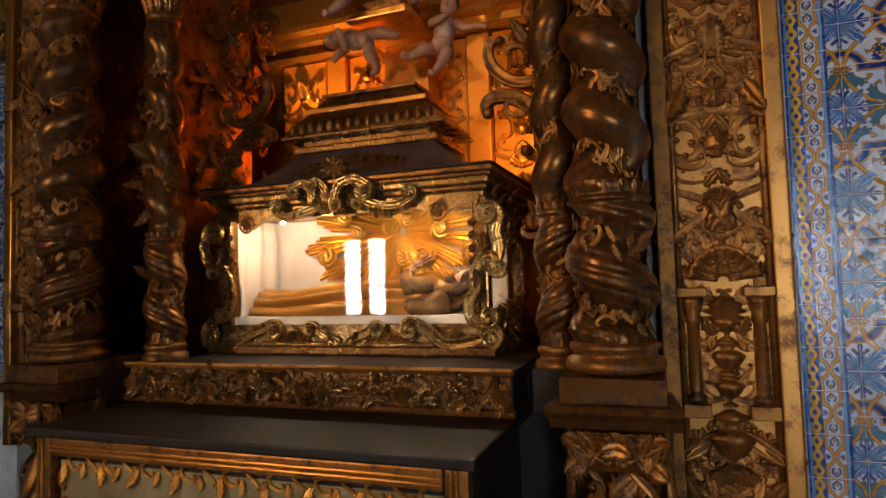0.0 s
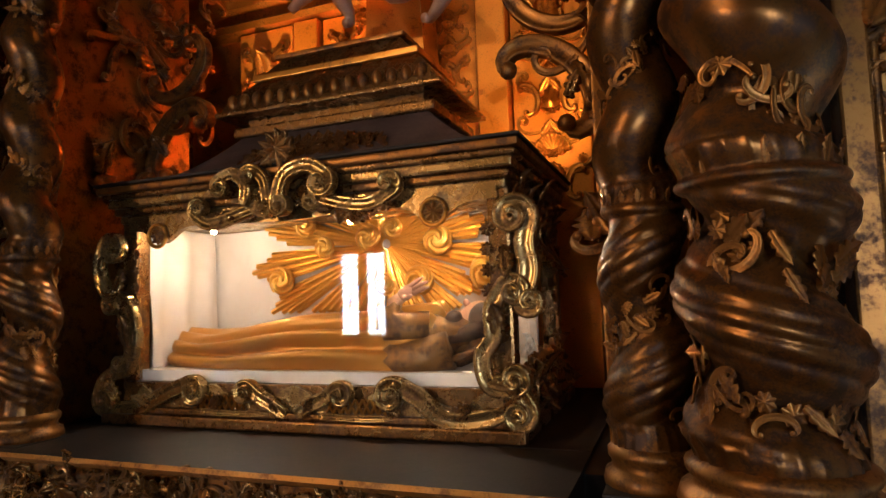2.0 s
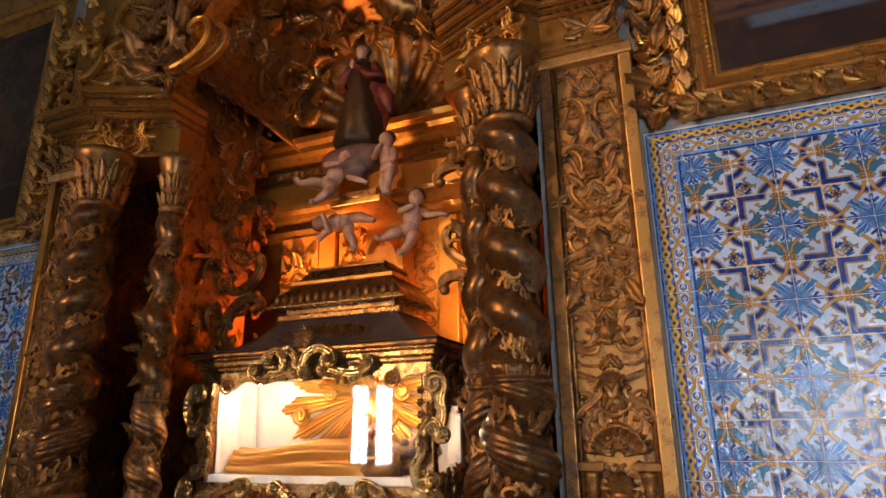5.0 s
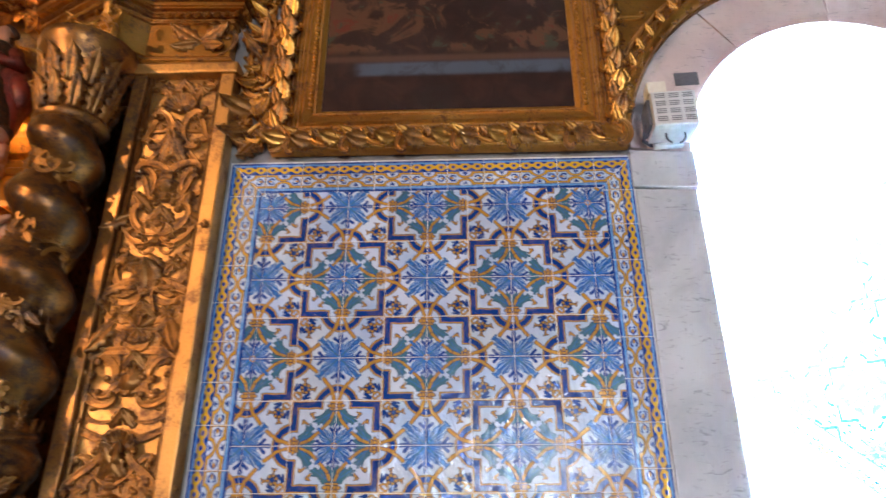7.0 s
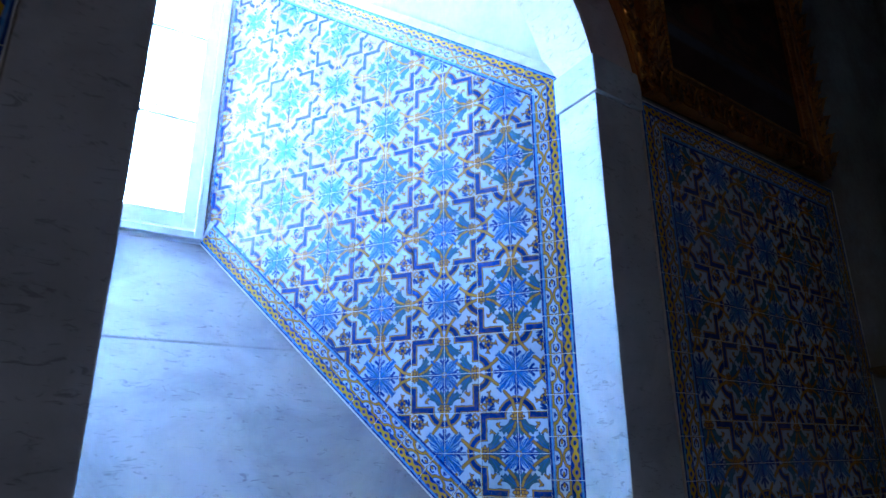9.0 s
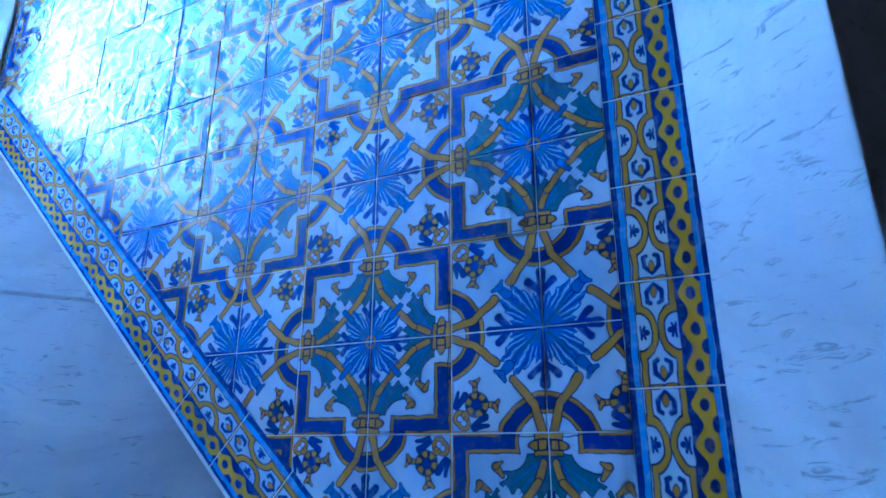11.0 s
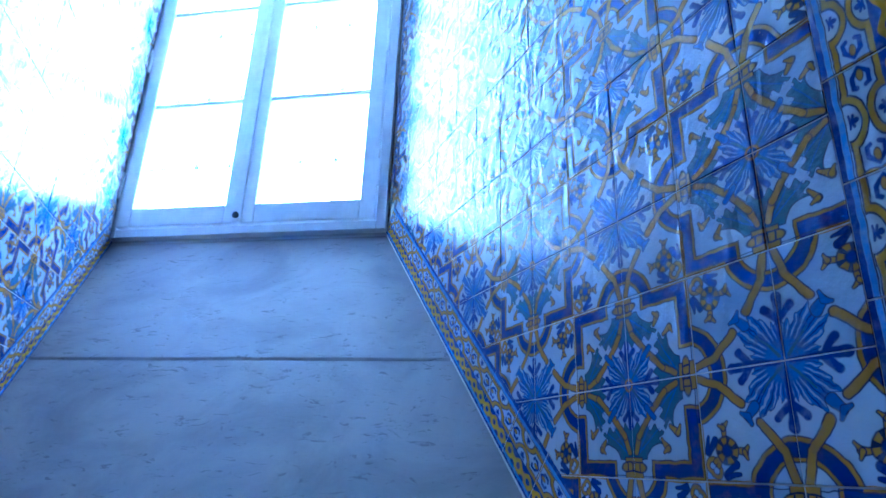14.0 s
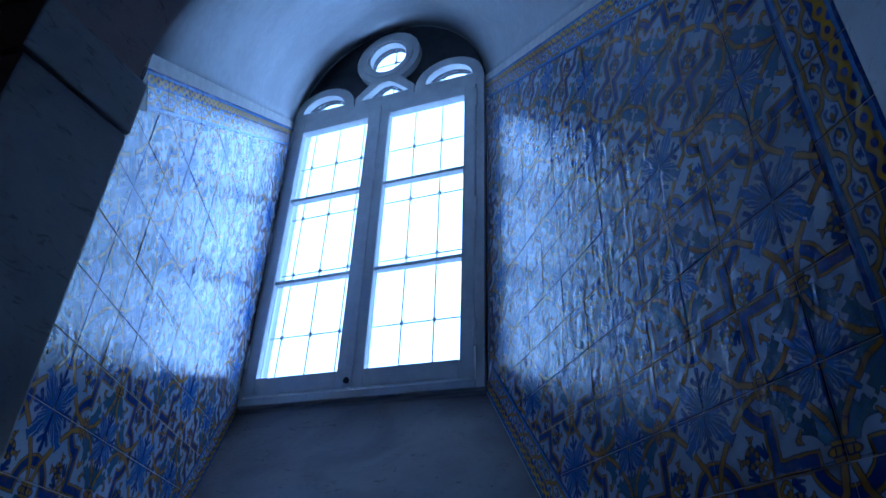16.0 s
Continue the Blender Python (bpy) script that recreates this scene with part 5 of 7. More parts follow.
        orn(BROWN, "tendril", ent, MX + side * 1.70 + k * 0.11, 2.228, 3.27, 0.10, 30 * k, k < 0, 0, 0.8, eb)
    # volute pediment on top, in front of the arch
    vol = thing("volute_pediment", "large gilded scroll curling above the entablature", "scroll", (MX + side * 1.3, 2.1, 3.59), "volutes")
    vb = at_base(vol)
    vx, vz = (1.12, 3.86) if side > 0 else (0.60, 3.72)
    for dy, s in ((0.0, 0.30), (0.07, 0.27)):
        orn(BRIGHT, "tendril", vol, MX + side * (vx - dy), 2.06 + dy, vz, s, side * (-8), side > 0, 0, 1.3, vb)
    tangle(vol, BROWN, MX + side * 0.75, MX + side * 1.30, 2.24, 3.64, 4.3, 0.2, 42, 17, None, 1.4, vb)

    # pilaster
    px0, px1 = sorted((MX + side * 1.46, MX + side * 1.878))
    pil = thing("pilaster", "gilded pilaster with dark carved grotesque relief", "pilaster", ((px0 + px1) / 2, 2.25, 0.62), "pilasters")
    pbm = at_base(pil)
    kid("ground", box(px0 + 0.03, px1 - 0.03, 2.235, 2.276, 0.60, 3.148), PALE_GOLD, pil)
    kid("rail", box(px0, px0 + 0.055, 2.198, 2.277, 0.60, 3.148, 0.006), BROWN_GOLD if side > 0 else GOLD, pil)
    kid("rail", box(px1 - 0.055, px1, 2.198, 2.277, 0.60, 3.148, 0.006), PALE_GOLD if side > 0 else BROWN_GOLD, pil)
    kid("bead", add_tube(bmesh.new(), [(px0 + 0.066, 2.226, 0.6), (px0 + 0.066, 2.226, 3.1)], [0.011, 0.011], 8), BROWN_GOLD, pil, "", True)
    kid("bead", add_tube(bmesh.new(), [(px1 - 0.066, 2.226, 0.6), (px1 - 0.066, 2.226, 3.1)], [0.011, 0.011], 8), BROWN_GOLD, pil, "", True)
    kid("capital", box(px0 - 0.012, px1 + 0.012, 2.185, 2.277, 3.09, 3.145, 0.012), PALE_GOLD, pil)
    candelabrum(pil, BROWN, (px0 + px1) / 2, 2.236, 1.42, 3.10, 0.150, 2, 1.0, pbm)
    cxp = (px0 + px1) / 2
    tangle(pil, BROWN, cxp + 0.015, px1 - 0.075, 2.240, 1.42, 3.06, 0.125, 40, 19, cxp, 0.9, pbm, CURLY)
    tangle(pil, BROWN, cxp + 0.015, px1 - 0.075, 2.240, 0.62, 0.92, 0.10, 20, 20, cxp, 0.9, pbm, CURLY)
    tangle(pil, BROWN, cxp + 0.135, px1 - 0.07, 2.240, 0.95, 1.42, 0.07, 16, 22, cxp, 0.9, pbm, CURLY)
    # lower field: an urn on a stem between two small columns
    for k in (-1, 1):
        xk = cxp + k * 0.105
        kid("colonnette", add_lathe(bmesh.new(), [(0.035, 0.95), (0.035, 0.97), (0.022, 0.98), (0.024, 1.0), (0.021, 1.22), (0.030, 1.23), (0.024, 1.25), (0.036, 1.29), (0.040, 1.31)], (xk, 2.235, 0), 14), BROWN_GOLD, pil, "", True)
        kid("block", box(xk - 0.048, xk + 0.048, 2.190, 2.24, 1.313, 1.345, 0.004), BROWN_GOLD, pil)
        kid("block", box(xk - 0.045, xk + 0.045, 2.195, 2.24, 0.90, 0.946, 0.004), BROWN_GOLD, pil)
        orn(BROWN, "s_scroll", pil, xk, 2.235, 0.80, 0.17, 20 * k, k < 0, 0, 1, pbm)
    for z, q in ((1.00, 0.13), (1.10, 0.15), (1.22, 0.12)):
        orn(BROWN, "urn", pil, cxp, 2.232, z, q, 0, False, 0, 0.7, pbm)
    tangle(pil, BROWN, cxp + 0.02, cxp + 0.09, 2.240, 0.96, 1.36, 0.075, 16, 23, cxp, 0.9, pbm, CURLY)
    orn(BROWN, "broad_leaf", pil, cxp, 2.236, 1.20, 0.13, 0, False, 0, 1, pbm)
    orn(BROWN, "urn", pil, cxp, 2.232, 0.82, 0.22, 0, False, 0, 0.6, pbm)
    orn(BROWN, "shell", pil, cxp, 2.236, 1.42, 0.20, 0, False, 0, 1, pbm)
    for k in range(10):
        orn(BROWN, "leaf", pil, cxp + (-0.09 + 0.02 * k), 2.236, 0.66, 0.10, -40 + 9 * k, False, 0, 1, pbm)

# carved arch over the recess; its brown gold paints in the shade above the lamps
archivolt = thing("carved_arch", "gilded arch of dense foliage over the altar, darkened as if shaded", "arch", (MX, 2.4, 3.6))
ab = at_base(archivolt)
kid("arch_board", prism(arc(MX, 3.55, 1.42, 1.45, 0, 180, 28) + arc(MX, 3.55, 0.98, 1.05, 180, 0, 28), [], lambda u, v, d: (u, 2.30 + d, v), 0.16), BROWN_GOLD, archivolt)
ra = random.Random(3)
for k in range(120):
    a = radians(ra.uniform(2, 178))
    q = ra.uniform(1.0, 1.4)
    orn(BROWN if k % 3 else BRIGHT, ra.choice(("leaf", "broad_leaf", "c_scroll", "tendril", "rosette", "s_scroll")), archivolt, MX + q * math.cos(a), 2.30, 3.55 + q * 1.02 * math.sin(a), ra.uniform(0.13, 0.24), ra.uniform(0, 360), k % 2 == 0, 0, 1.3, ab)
upper = thing("upper_boards", "gilded carved boards above the altar", "panelling", (MX, 2.25, 3.56))
kid("board", prism([(-3.42, 3.53), (-3.42, 5.6), (0.34, 5.6), (0.34, 3.53)] + arc(MX, 3.55, 1.38, 1.41, 2, 178, 28), [], lambda u, v, d: (u, 2.235 + d, v), 0.042), GOLD, upper)
for bx0, bx1 in ((-5.4, -3.425), (0.345, 1.9)):
    kid("board", box(bx0, bx1, 2.236, 2.277, 4.72, 6.2), GOLD, upper)
tangle(upper, BRIGHT, MX + 1.32, MX + 1.84, 2.235, 3.6, 5.2, 0.22, 40, 41, MX, 1.2, at_base(upper))
inner = thing("recess_vault", "dark gilded shell vault behind the altar statue", "vault", (MX, 3.0, 4.2))
bm = bmesh.new()
grid = []
for i in range(9):
    y = 2.46 + 1.3 * i / 8
    q = 1.02 - 0.02 * i
    grid.append([bm.verts.new((MX + q * math.cos(math.pi * k / 32) * (1 - 0.02 * math.cos(16 * math.pi * k / 32)), y, 3.9 + q * 0.95 * math.sin(math.pi * k / 32) - 0.03 * i)) for k in range(33)])
for a, b in zip(grid, grid[1:]):
    for k in range(32):
        bm.faces.new((a[k], a[k + 1], b[k + 1], b[k]))
made = bmesh.ops.extrude_face_region(bm, geom=list(bm.faces))
for v in made["geom"]:
    if isinstance(v, bmesh.types.BMVert):
        v.co.z += 0.05
kid("vault", bm, BROWN_GOLD, inner, "", True)
ib = at_base(inner)
orn(BROWN, "shell", inner, MX - 0.05, 3.66, 4.15, 1.25, 0, False, 0, 0.9, ib)
for k in range(15):
    a = math.pi * (0.03 + 0.94 * k / 14)
    orn(BRIGHT, "leaf", inner, MX - 0.05 + 0.70 * math.cos(a), 3.45, 3.85 + 0.70 * math.sin(a), 0.20, 90 - math.degrees(a), k % 2 == 0, 0, 1.2, ib)
tangle(inner, BRIGHT, MX, MX + 0.8, 3.6, 4.2, 4.7, 0.22, 24, 51, MX, 1.4, ib)
for k in range(16):
    for flank in (-1, 1):
        m = ib @ Matrix.Translation((MX + flank * 0.99, 2.50 + 0.078 * k, 3.90)) @ Matrix.Rotation(radians(-90 * flank), 4, "Z")
        orn(BROWN, ("leaf", "broad_leaf")[k % 2], inner, 0, 0, 0.04, 0.17, 180, False, 0, 1.2, m)
rv = random.Random(33)
for k in range(120):
    th = rv.uniform(-70, 70)
    y = rv.uniform(2.52, 3.55)
    i = (y - 2.46) / 1.3 * 8
    q = 1.0 - 0.02 * i
    m = ib @ Matrix.Translation((MX + q * math.sin(radians(th)), y, 3.9 + q * 0.95 * math.cos(radians(th)) - 0.03 * i)) @ Matrix.Rotation(radians(th), 4, "Y") @ Matrix.Rotation(radians(90), 4, "X")
    orn(BROWN if k % 4 else DARK, rv.choice(MIXED), inner, 0, 0, 0, rv.uniform(0.15, 0.26), rv.uniform(0, 360), k % 2 == 0, 0, 1.3, m)

# ---- altar table ----
mensa = thing("altar_table", "dark wooden altar table with a gilded framed front", "altar", (-1.53, 2.0, 0))
kid("body", box(-2.39, -0.66, 1.70, 2.44, 0.0, 0.835, 0.004), DARK_WOOD, mensa)
kid("top", box(-2.45, -0.60, 1.63, 2.44, 0.838, 0.875, 0.008), DARK_WOOD, mensa)
kid("front", box(-2.33, -0.72, 1.690, 1.698, 0.05, 0.74), plain("gilt_leather", (0.42, 0.33, 0.16), (0.30, 0.22, 0.10), 0.5, 5, 0.35), mensa, "dull gold embossed altar front")
mb = at_base(mensa)
for x0, x1, z0, z1 in ((-2.42, -2.345, 0.0, 0.832), (-0.705, -0.63, 0.0, 0.832), (-2.34, -0.71, 0.765, 0.832), (-2.34, -0.71, 0.0, 0.06)):
    kid("frame", box(x0, x1, 1.655, 1.70, z0, z1, 0.006), BROWN_GOLD, mensa)
    long_x = x1 - x0 > z1 - z0
    for off in (0.018, 0.036):
        if long_x:
            kid("bead", box(x0, x1, 1.644, 1.656, z0 + off, z0 + off + 0.008, 0.003), GOLD, mensa)
        else:
            kid("bead", box(x0 + off, x0 + off + 0.008, 1.644, 1.656, z0, z1, 0.003), GOLD, mensa)
fr = random.Random(12)
for k in range(34):
    x = -2.30 + k * 0.0465
    orn(BRIGHT, ("leaf", "c_scroll", "leaf", "s_scroll")[k % 4], mensa, x, 1.69, 0.735, 0.062 if k % 4 else 0.085, fr.uniform(150, 210) if k % 2 == 0 else 90, k % 4 > 1, 0, 0.8, mb)
for sx in (-2.318, -0.735):
    for k in range(12):
        orn(BRIGHT, ("leaf", "c_scroll")[k % 2], mensa, sx, 1.69, 0.10 + 0.052 * k, 0.06, fr.uniform(-20, 20), k % 2 == 0, 0, 0.8, mb)

predella = thing("predella", "dark wooden predella with carved gilded foliage frieze", "predella", (-1.56, 2.3, 0.875))
qb = at_base(predella)
kid("body", box(-2.50, -0.62, 2.19, 2.62, 0.877, 1.045), DARK_WOOD, predella)
kid("moulding", add_moulding(bmesh.new(), [(2.19, 1.045), (2.155, 1.062), (2.15, 1.05), (2.165, 1.035), (2.19, 1.03)], -2.51, -0.61), PALE_GOLD, predella)
kid("moulding", add_moulding(bmesh.new(), [(2.19, 0.905), (2.165, 0.90), (2.155, 0.885), (2.16, 0.877), (2.19, 0.877)], -2.51, -0.61), BROWN_GOLD, predella)
kid("ground", box(-2.495, -0.625, 2.178, 2.189, 0.906, 1.029), BROWN_GOLD, predella)
tangle(predella, DARK, -2.46, -0.66, 2.178, 0.925, 1.015, 0.068, 280, 61, None, 1.3, qb)
for x in (-2.47, -2.0, -1.53, -1.06, -0.65):
    orn(BROWN, "broad_leaf", predella, x, 2.168, 0.91, 0.09, 0, False, 0, 1, qb)
    orn(BROWN, "mask", predella, x, 2.168, 0.975, 0.07, 0, False, 0, 1, qb)
shelf = thing("altar_shelf", "dark wooden shelf carrying the casket", "shelf", (-1.6, 2.9, 1.03))
kid("board", box(-2.50, -0.62, 2.60, 3.70, 1.031, 1.046), DARK_WOOD, shelf)

# ---- casket ----
KX0, KX1, KY0, KY1 = -2.36, -0.85, 2.66, 3.46
casket = thing("glass_casket", "gilded wooden casket with glass sides and stepped lid", "casket", (-1.6, 3.05, 1.046))
kb = at_base(casket)
kid("base", box(KX0 - 0.05, KX1 + 0.05, KY0 - 0.055, KY1 + 0.05, 1.048, 1.085, 0.006), DARK_GOLD, casket)
kid("base", box(KX0 - 0.03, KX1 + 0.03, KY0 - 0.035, KY1 + 0.03, 1.086, 1.108, 0.006), DARK_GOLD, casket)
kid("base", box(KX0, KX1, KY0, KY1, 1.109, 1.195, 0.004), DARK_GOLD, casket)
kid("floor", box(KX0 + 0.02, KX1 - 0.02, KY0 + 0.03, KY1 - 0.02, 1.196, 1.236), LINEN, casket, "white padded floor")
kid("back", box(KX0 + 0.02, KX1 - 0.02, 3.13, 3.16, 1.238, 1.79), LINEN, casket, "pale painted back")
kid("side", box(KX0 + 0.005, KX0 + 0.03, KY0 + 0.06, 3.128, 1.238, 1.79), LINEN, casket, "pale painted side")
drape = bmesh.new()
rows = []
for i in range(9):
    rows.append([drape.verts.new((KX0 + 0.045 + 0.010 * math.sin(k * 0.55 + 0.8 * math.sin(i * 0.7)) + 0.03 * (1 - i / 8), KY0 + 0.07 + 0.38 * k / 30, 1.238 + 0.54 * i / 8)) for k in range(31)])
for a, b in zip(rows, rows[1:]):
    for k in range(30):
        drape.faces.new((a[k], a[k + 1], b[k + 1], b[k]))
kid("curtain", drape, LINEN, casket, "pale hanging lining", True)
GX0, GX1, GZ0, GZ1 = KX0 + 0.10, KX1 - 0.06, 1.20, 1.775
pane = kid("front_pane", box(GX0 - 0.03, GX1 + 0.03, KY0 + 0.012, KY0 + 0.017, GZ0 - 0.005, GZ1 + 0.02), glass_material("casket_glass"), casket, "clear glass pane")
pane.visible_shadow = False
# carved corner consoles
for side, x in ((-1, KX0 + 0.03), (1, KX1 - 0.02)):
    for yy in (KY0, KY1 - 0.07):
        kid("corner_post", box(x - 0.035, x + 0.035, yy, yy + 0.07, 1.197, 1.80, 0.010), DARK_GOLD, casket)
    for k in range(7):
        orn(DARK, "rosette", casket, x - side * 0.035, KY0 - 0.005, 1.30 + 0.062 * k, 0.042, 0, False, 0, 1, kb)
    orn(DARK, "leaf", casket, x, KY0 - 0.015, 1.33, 0.13, side * 6, False, 0, 1.0, kb)
    orn(DARK, "leaf", casket, x + side * 0.02, KY0 - 0.015, 1.62, 0.11, side * 186, False, 0, 1.0, kb)


def scroll_band(path, wide, first=0.0, last=0.0, y=KY0 - 0.022, thick=0.030):
    """A carved rocaille band through the points (x, z); first and last are the radii of the rolled ends, their sign the way they roll."""
    fine = []
    for k in range(len(path) - 1):
        p = [Vector(path[min(max(k + j, 0), len(path) - 1)]) for j in (-1, 0, 1, 2)]
        for i in range(8):
            u = i / 8
            fine.append(0.5 * (2 * p[1] + (p[2] - p[0]) * u + (2 * p[0] - 5 * p[1] + 4 * p[2] - p[3]) * u * u + (3 * p[1] - p[0] - 3 * p[2] + p[3]) * u ** 3))
    fine.append(Vector(path[-1]))
    rolls = []
    for radius, at_end in ((first, False), (last, True)):
        roll = []
        if radius:
            tip, prev = (fine[-1], fine[-3]) if at_end else (fine[0], fine[2])
            way = (tip - prev).normalized()
            side_way = Vector((-way.y, way.x)) * (1 if radius > 0 else -1)
            middle = tip + side_way * abs(radius)
            a0 = math.atan2(-side_way.y, -side_way.x)
            for i in range(1, 23):
                a = a0 + (1 if radius > 0 else -1) * i * 0.42
                roll.append(middle + Vector((math.cos(a), math.sin(a))) * abs(radius) * (1 - 0.036 * i))
        rolls.append(roll)
    line = rolls[0][::-1] + fine + rolls[1]
    n0, n1 = len(rolls[0]), len(rolls[1])
    bm = bmesh.new()
    rows = []
    for k, p in enumerate(line):
        d = (line[min(k + 1, len(line) - 1)] - line[max(k - 1, 0)]).normalized()
        inside = max(0, n0 - k, k - (len(line) - 1 - n1))
        w = wide * (0.5 - 0.013 * inside)
        body = min(1.0, 0.55 + 0.12 * min(k, len(line) - 1 - k))
        lift = 0.0009 * inside
        rows.append([bm.verts.new((p.x - d.y * w * u * body, y - v * thick * 0.7 - lift if v else y + 0.012, p.y + d.x * w * u * body)) for u, v in BAND])
    for a, b in zip(rows, rows[1:]):
        for k in range(len(BAND) - 1):
            bm.faces.new((a[k], a[k + 1], b[k + 1], b[k]))
    bm.faces.new(rows[0])
    bm.faces.new(rows[-1][::-1])
    return kid("scroll", bm, CASKET_GOLD, casket, "", True)


# corner scrolls
scroll_band([(-2.30, 1.50), (-2.41, 1.53), (-2.455, 1.62), (-2.43, 1.71)], 0.050, 0.0, -0.050)
scroll_band([(-2.37, 1.51), (-2.30, 1.46), (-2.275, 1.36), (-2.31, 1.25)], 0.050, 0.028, -0.026)
scroll_band([(-2.30, 1.24), (-2.40, 1.22), (-2.45, 1.15)], 0.050, 0.0, 0.042)
scroll_band([(-0.83, 1.20), (-0.905, 1.21), (-0.925, 1.29), (-0.89, 1.35), (-0.89, 1.43), (-0.85, 1.50)], 0.052, 0.030, -0.034)
scroll_band([(-0.91, 1.22), (-0.84, 1.21), (-0.79, 1.15)], 0.046, 0.0, -0.038)
scroll_band([(-0.80, 1.46), (-0.775, 1.54), (-0.785, 1.62), (-0.77, 1.69)], 0.060, 0.026, 0.048)
# foot scrolls
scroll_band([(-2.38, 1.10), (-2.25, 1.105), (-2.12, 1.16), (-2.01, 1.20)], 0.055, 0.0, -0.036)
scroll_band([(-1.61, 1.10), (-1.66, 1.13), (-1.72, 1.16), (-1.76, 1.19)], 0.046, 0.0, 0.026)
scroll_band([(-1.57, 1.10), (-1.53, 1.13), (-1.46, 1.16), (-1.42, 1.19)], 0.046, 0.0, -0.026)
scroll_band([(-0.86, 1.13), (-0.97, 1.105), (-1.06, 1.11), (-1.13, 1.165), (-1.21, 1.205)], 0.055, 0.0, 0.036)
scroll_band([(-2.0, 1.105), (-1.86, 1.10), (-1.68, 1.105)], 0.022)
scroll_band([(-1.50, 1.105), (-1.36, 1.10), (-1.22, 1.105)], 0.022)
for x, z, q, sp in ((-2.18, 1.125, 0.10, 60), (-1.93, 1.13, 0.09, -50), (-1.64, 1.10, 0.09, 20), (-1.54, 1.10, 0.09, -20), (-1.20, 1.13, 0.09, 50), (-1.04, 1.125, 0.10, -60), (-2.36, 1.16, 0.09, 30), (-0.86, 1.16, 0.09, -30)):
    orn(DARK, "leaf", casket, x, KY0 - 0.022, z - 0.02, q, sp, sp > 0, 0, 0.9, kb)
# cresting over the glass
CY = KY0 - 0.078
scroll_band([(-1.70, 1.80), (-1.79, 1.775), (-1.90, 1.755), (-1.965, 1.79)], 0.044, 0.026, -0.028, KY0 - 0.045)
scroll_band([(-1.73, 1.80), (-1.72, 1.87), (-1.77, 1.915), (-1.83, 1.90)], 0.044, 0.0, 0.028, CY)
scroll_band([(-1.60, 1.80), (-1.565, 1.89), (-1.48, 1.915), (-1.41, 1.88)], 0.050, 0.022, -0.034, CY)
scroll_band([(-1.63, 1.79), (-1.645, 1.88), (-1.69, 1.92)], 0.040, -0.020, 0.024, CY)
scroll_band([(-1.47, 1.82), (-1.37, 1.785), (-1.27, 1.775), (-1.19, 1.81)], 0.044, 0.022, 0.028, KY0 - 0.045)
rc = random.Random(15)
for k in range(22):
    x = -1.92 + 0.70 * k / 21
    orn(DARK, ("leaf", "rosette", "leaf", "broad_leaf")[k % 4], casket, x, KY0 - 0.040, 1.77 + 0.02 * rc.random() + 0.055 * math.exp(-((x + 1.6) / 0.16) ** 2), rc.uniform(0.055, 0.085) * (0.6 if k % 4 == 1 else 1), rc.uniform(90, 270), k % 2 == 0, 0, 0.9, kb)
# carved side of the casket towards the window
sm = kb @ Matrix.Translation((KX1 + 0.005, 3.0, 0)) @ Matrix.Rotation(radians(90), 4, "Z")
kid("side_rail", box(KX1 - 0.03, KX1 + 0.01, KY0 + 0.075, KY1 - 0.08, 1.60, 1.80, 0.006), DARK_GOLD, casket)
tangle(casket, DARK, -0.32, 0.38, 0, 1.62, 1.78, 0.12, 26, 71, None, 1.1, sm)
tangle(casket, DARK, -0.32, 0.38, 0, 1.12, 1.24, 0.12, 26, 72, None, 1.1, sm)
side_pane = kid("side_pane", box(KX1 - 0.022, KX1 - 0.018, KY0 + 0.075, KY1 - 0.08, 1.20, 1.62), GLASS, casket, "clear glass pane")
side_pane.visible_shadow = False
wave = [(GX0 - 0.04, 1.11)] + [(GX0 - 0.04 + (GX1 - GX0 + 0.08) * k / 60, 1.165 + 0.022 * math.cos(k * 0.42) + 0.008 * math.sin(k * 0.9)) for k in range(61)] + [(GX1 + 0.04, 1.11)]
kid("foot_rail", prism(wave, [], lambda u, v, d: (u, KY0 - 0.018 + d, v), 0.025), CASKET_GOLD, casket)
for x0, x1 in ((-2.02, -1.78), (-1.46, -1.22)):
    n = 9
    for k in range(n):
        for lean in (-1, 1):
            x = x0 + (x1 - x0) * (k + 0.5) / n
            kid("lattice_bar", add_tube(bmesh.new(), [(x - lean * 0.013, KY0 - 0.026, 1.112), (x + lean * 0.013, KY0 - 0.026, 1.158)], [0.0045, 0.0045], 5), GOLD, casket)
# top rail under the cornice with a wavy lower edge
top_edge = [(GX0 - 0.06, 1.805)] + [(GX0 - 0.06, 1.76)]
for k in range(61):
    s = k / 60
    x = GX0 - 0.06 + (GX1 - GX0 + 0.10) * s
    drop = 0.055 * math.exp(-((s - 0.11) / 0.045) ** 2) + 0.055 * math.exp(-((s - 0.86) / 0.05) ** 2) + 0.012 * math.exp(-((s - 0.48) / 0.16) ** 2)
    top_edge.append((x, 1.762 - drop))
top_edge.append((GX1 + 0.04, 1.805))
kid("top_rail", prism(top_edge, [], lambda u, v, d: (u, KY0 - 0.012 + d, v), 0.03), CASKET_GOLD, casket)
for x in (GX0 + 0.085, GX1 - 0.16):
    orn(BROWN, "rosette", casket, x, KY0 - 0.012, 1.735, 0.062, 0, False, 0, 1, kb)
    kid("roundel", add_tube(bmesh.new(), [(x + 0.042 * math.cos(a), KY0 - 0.018, 1.735 + 0.042 * math.sin(a)) for a in [math.pi * q / 9 for q in range(19)]], [0.008] * 19, 6), GOLD, casket, "", True)
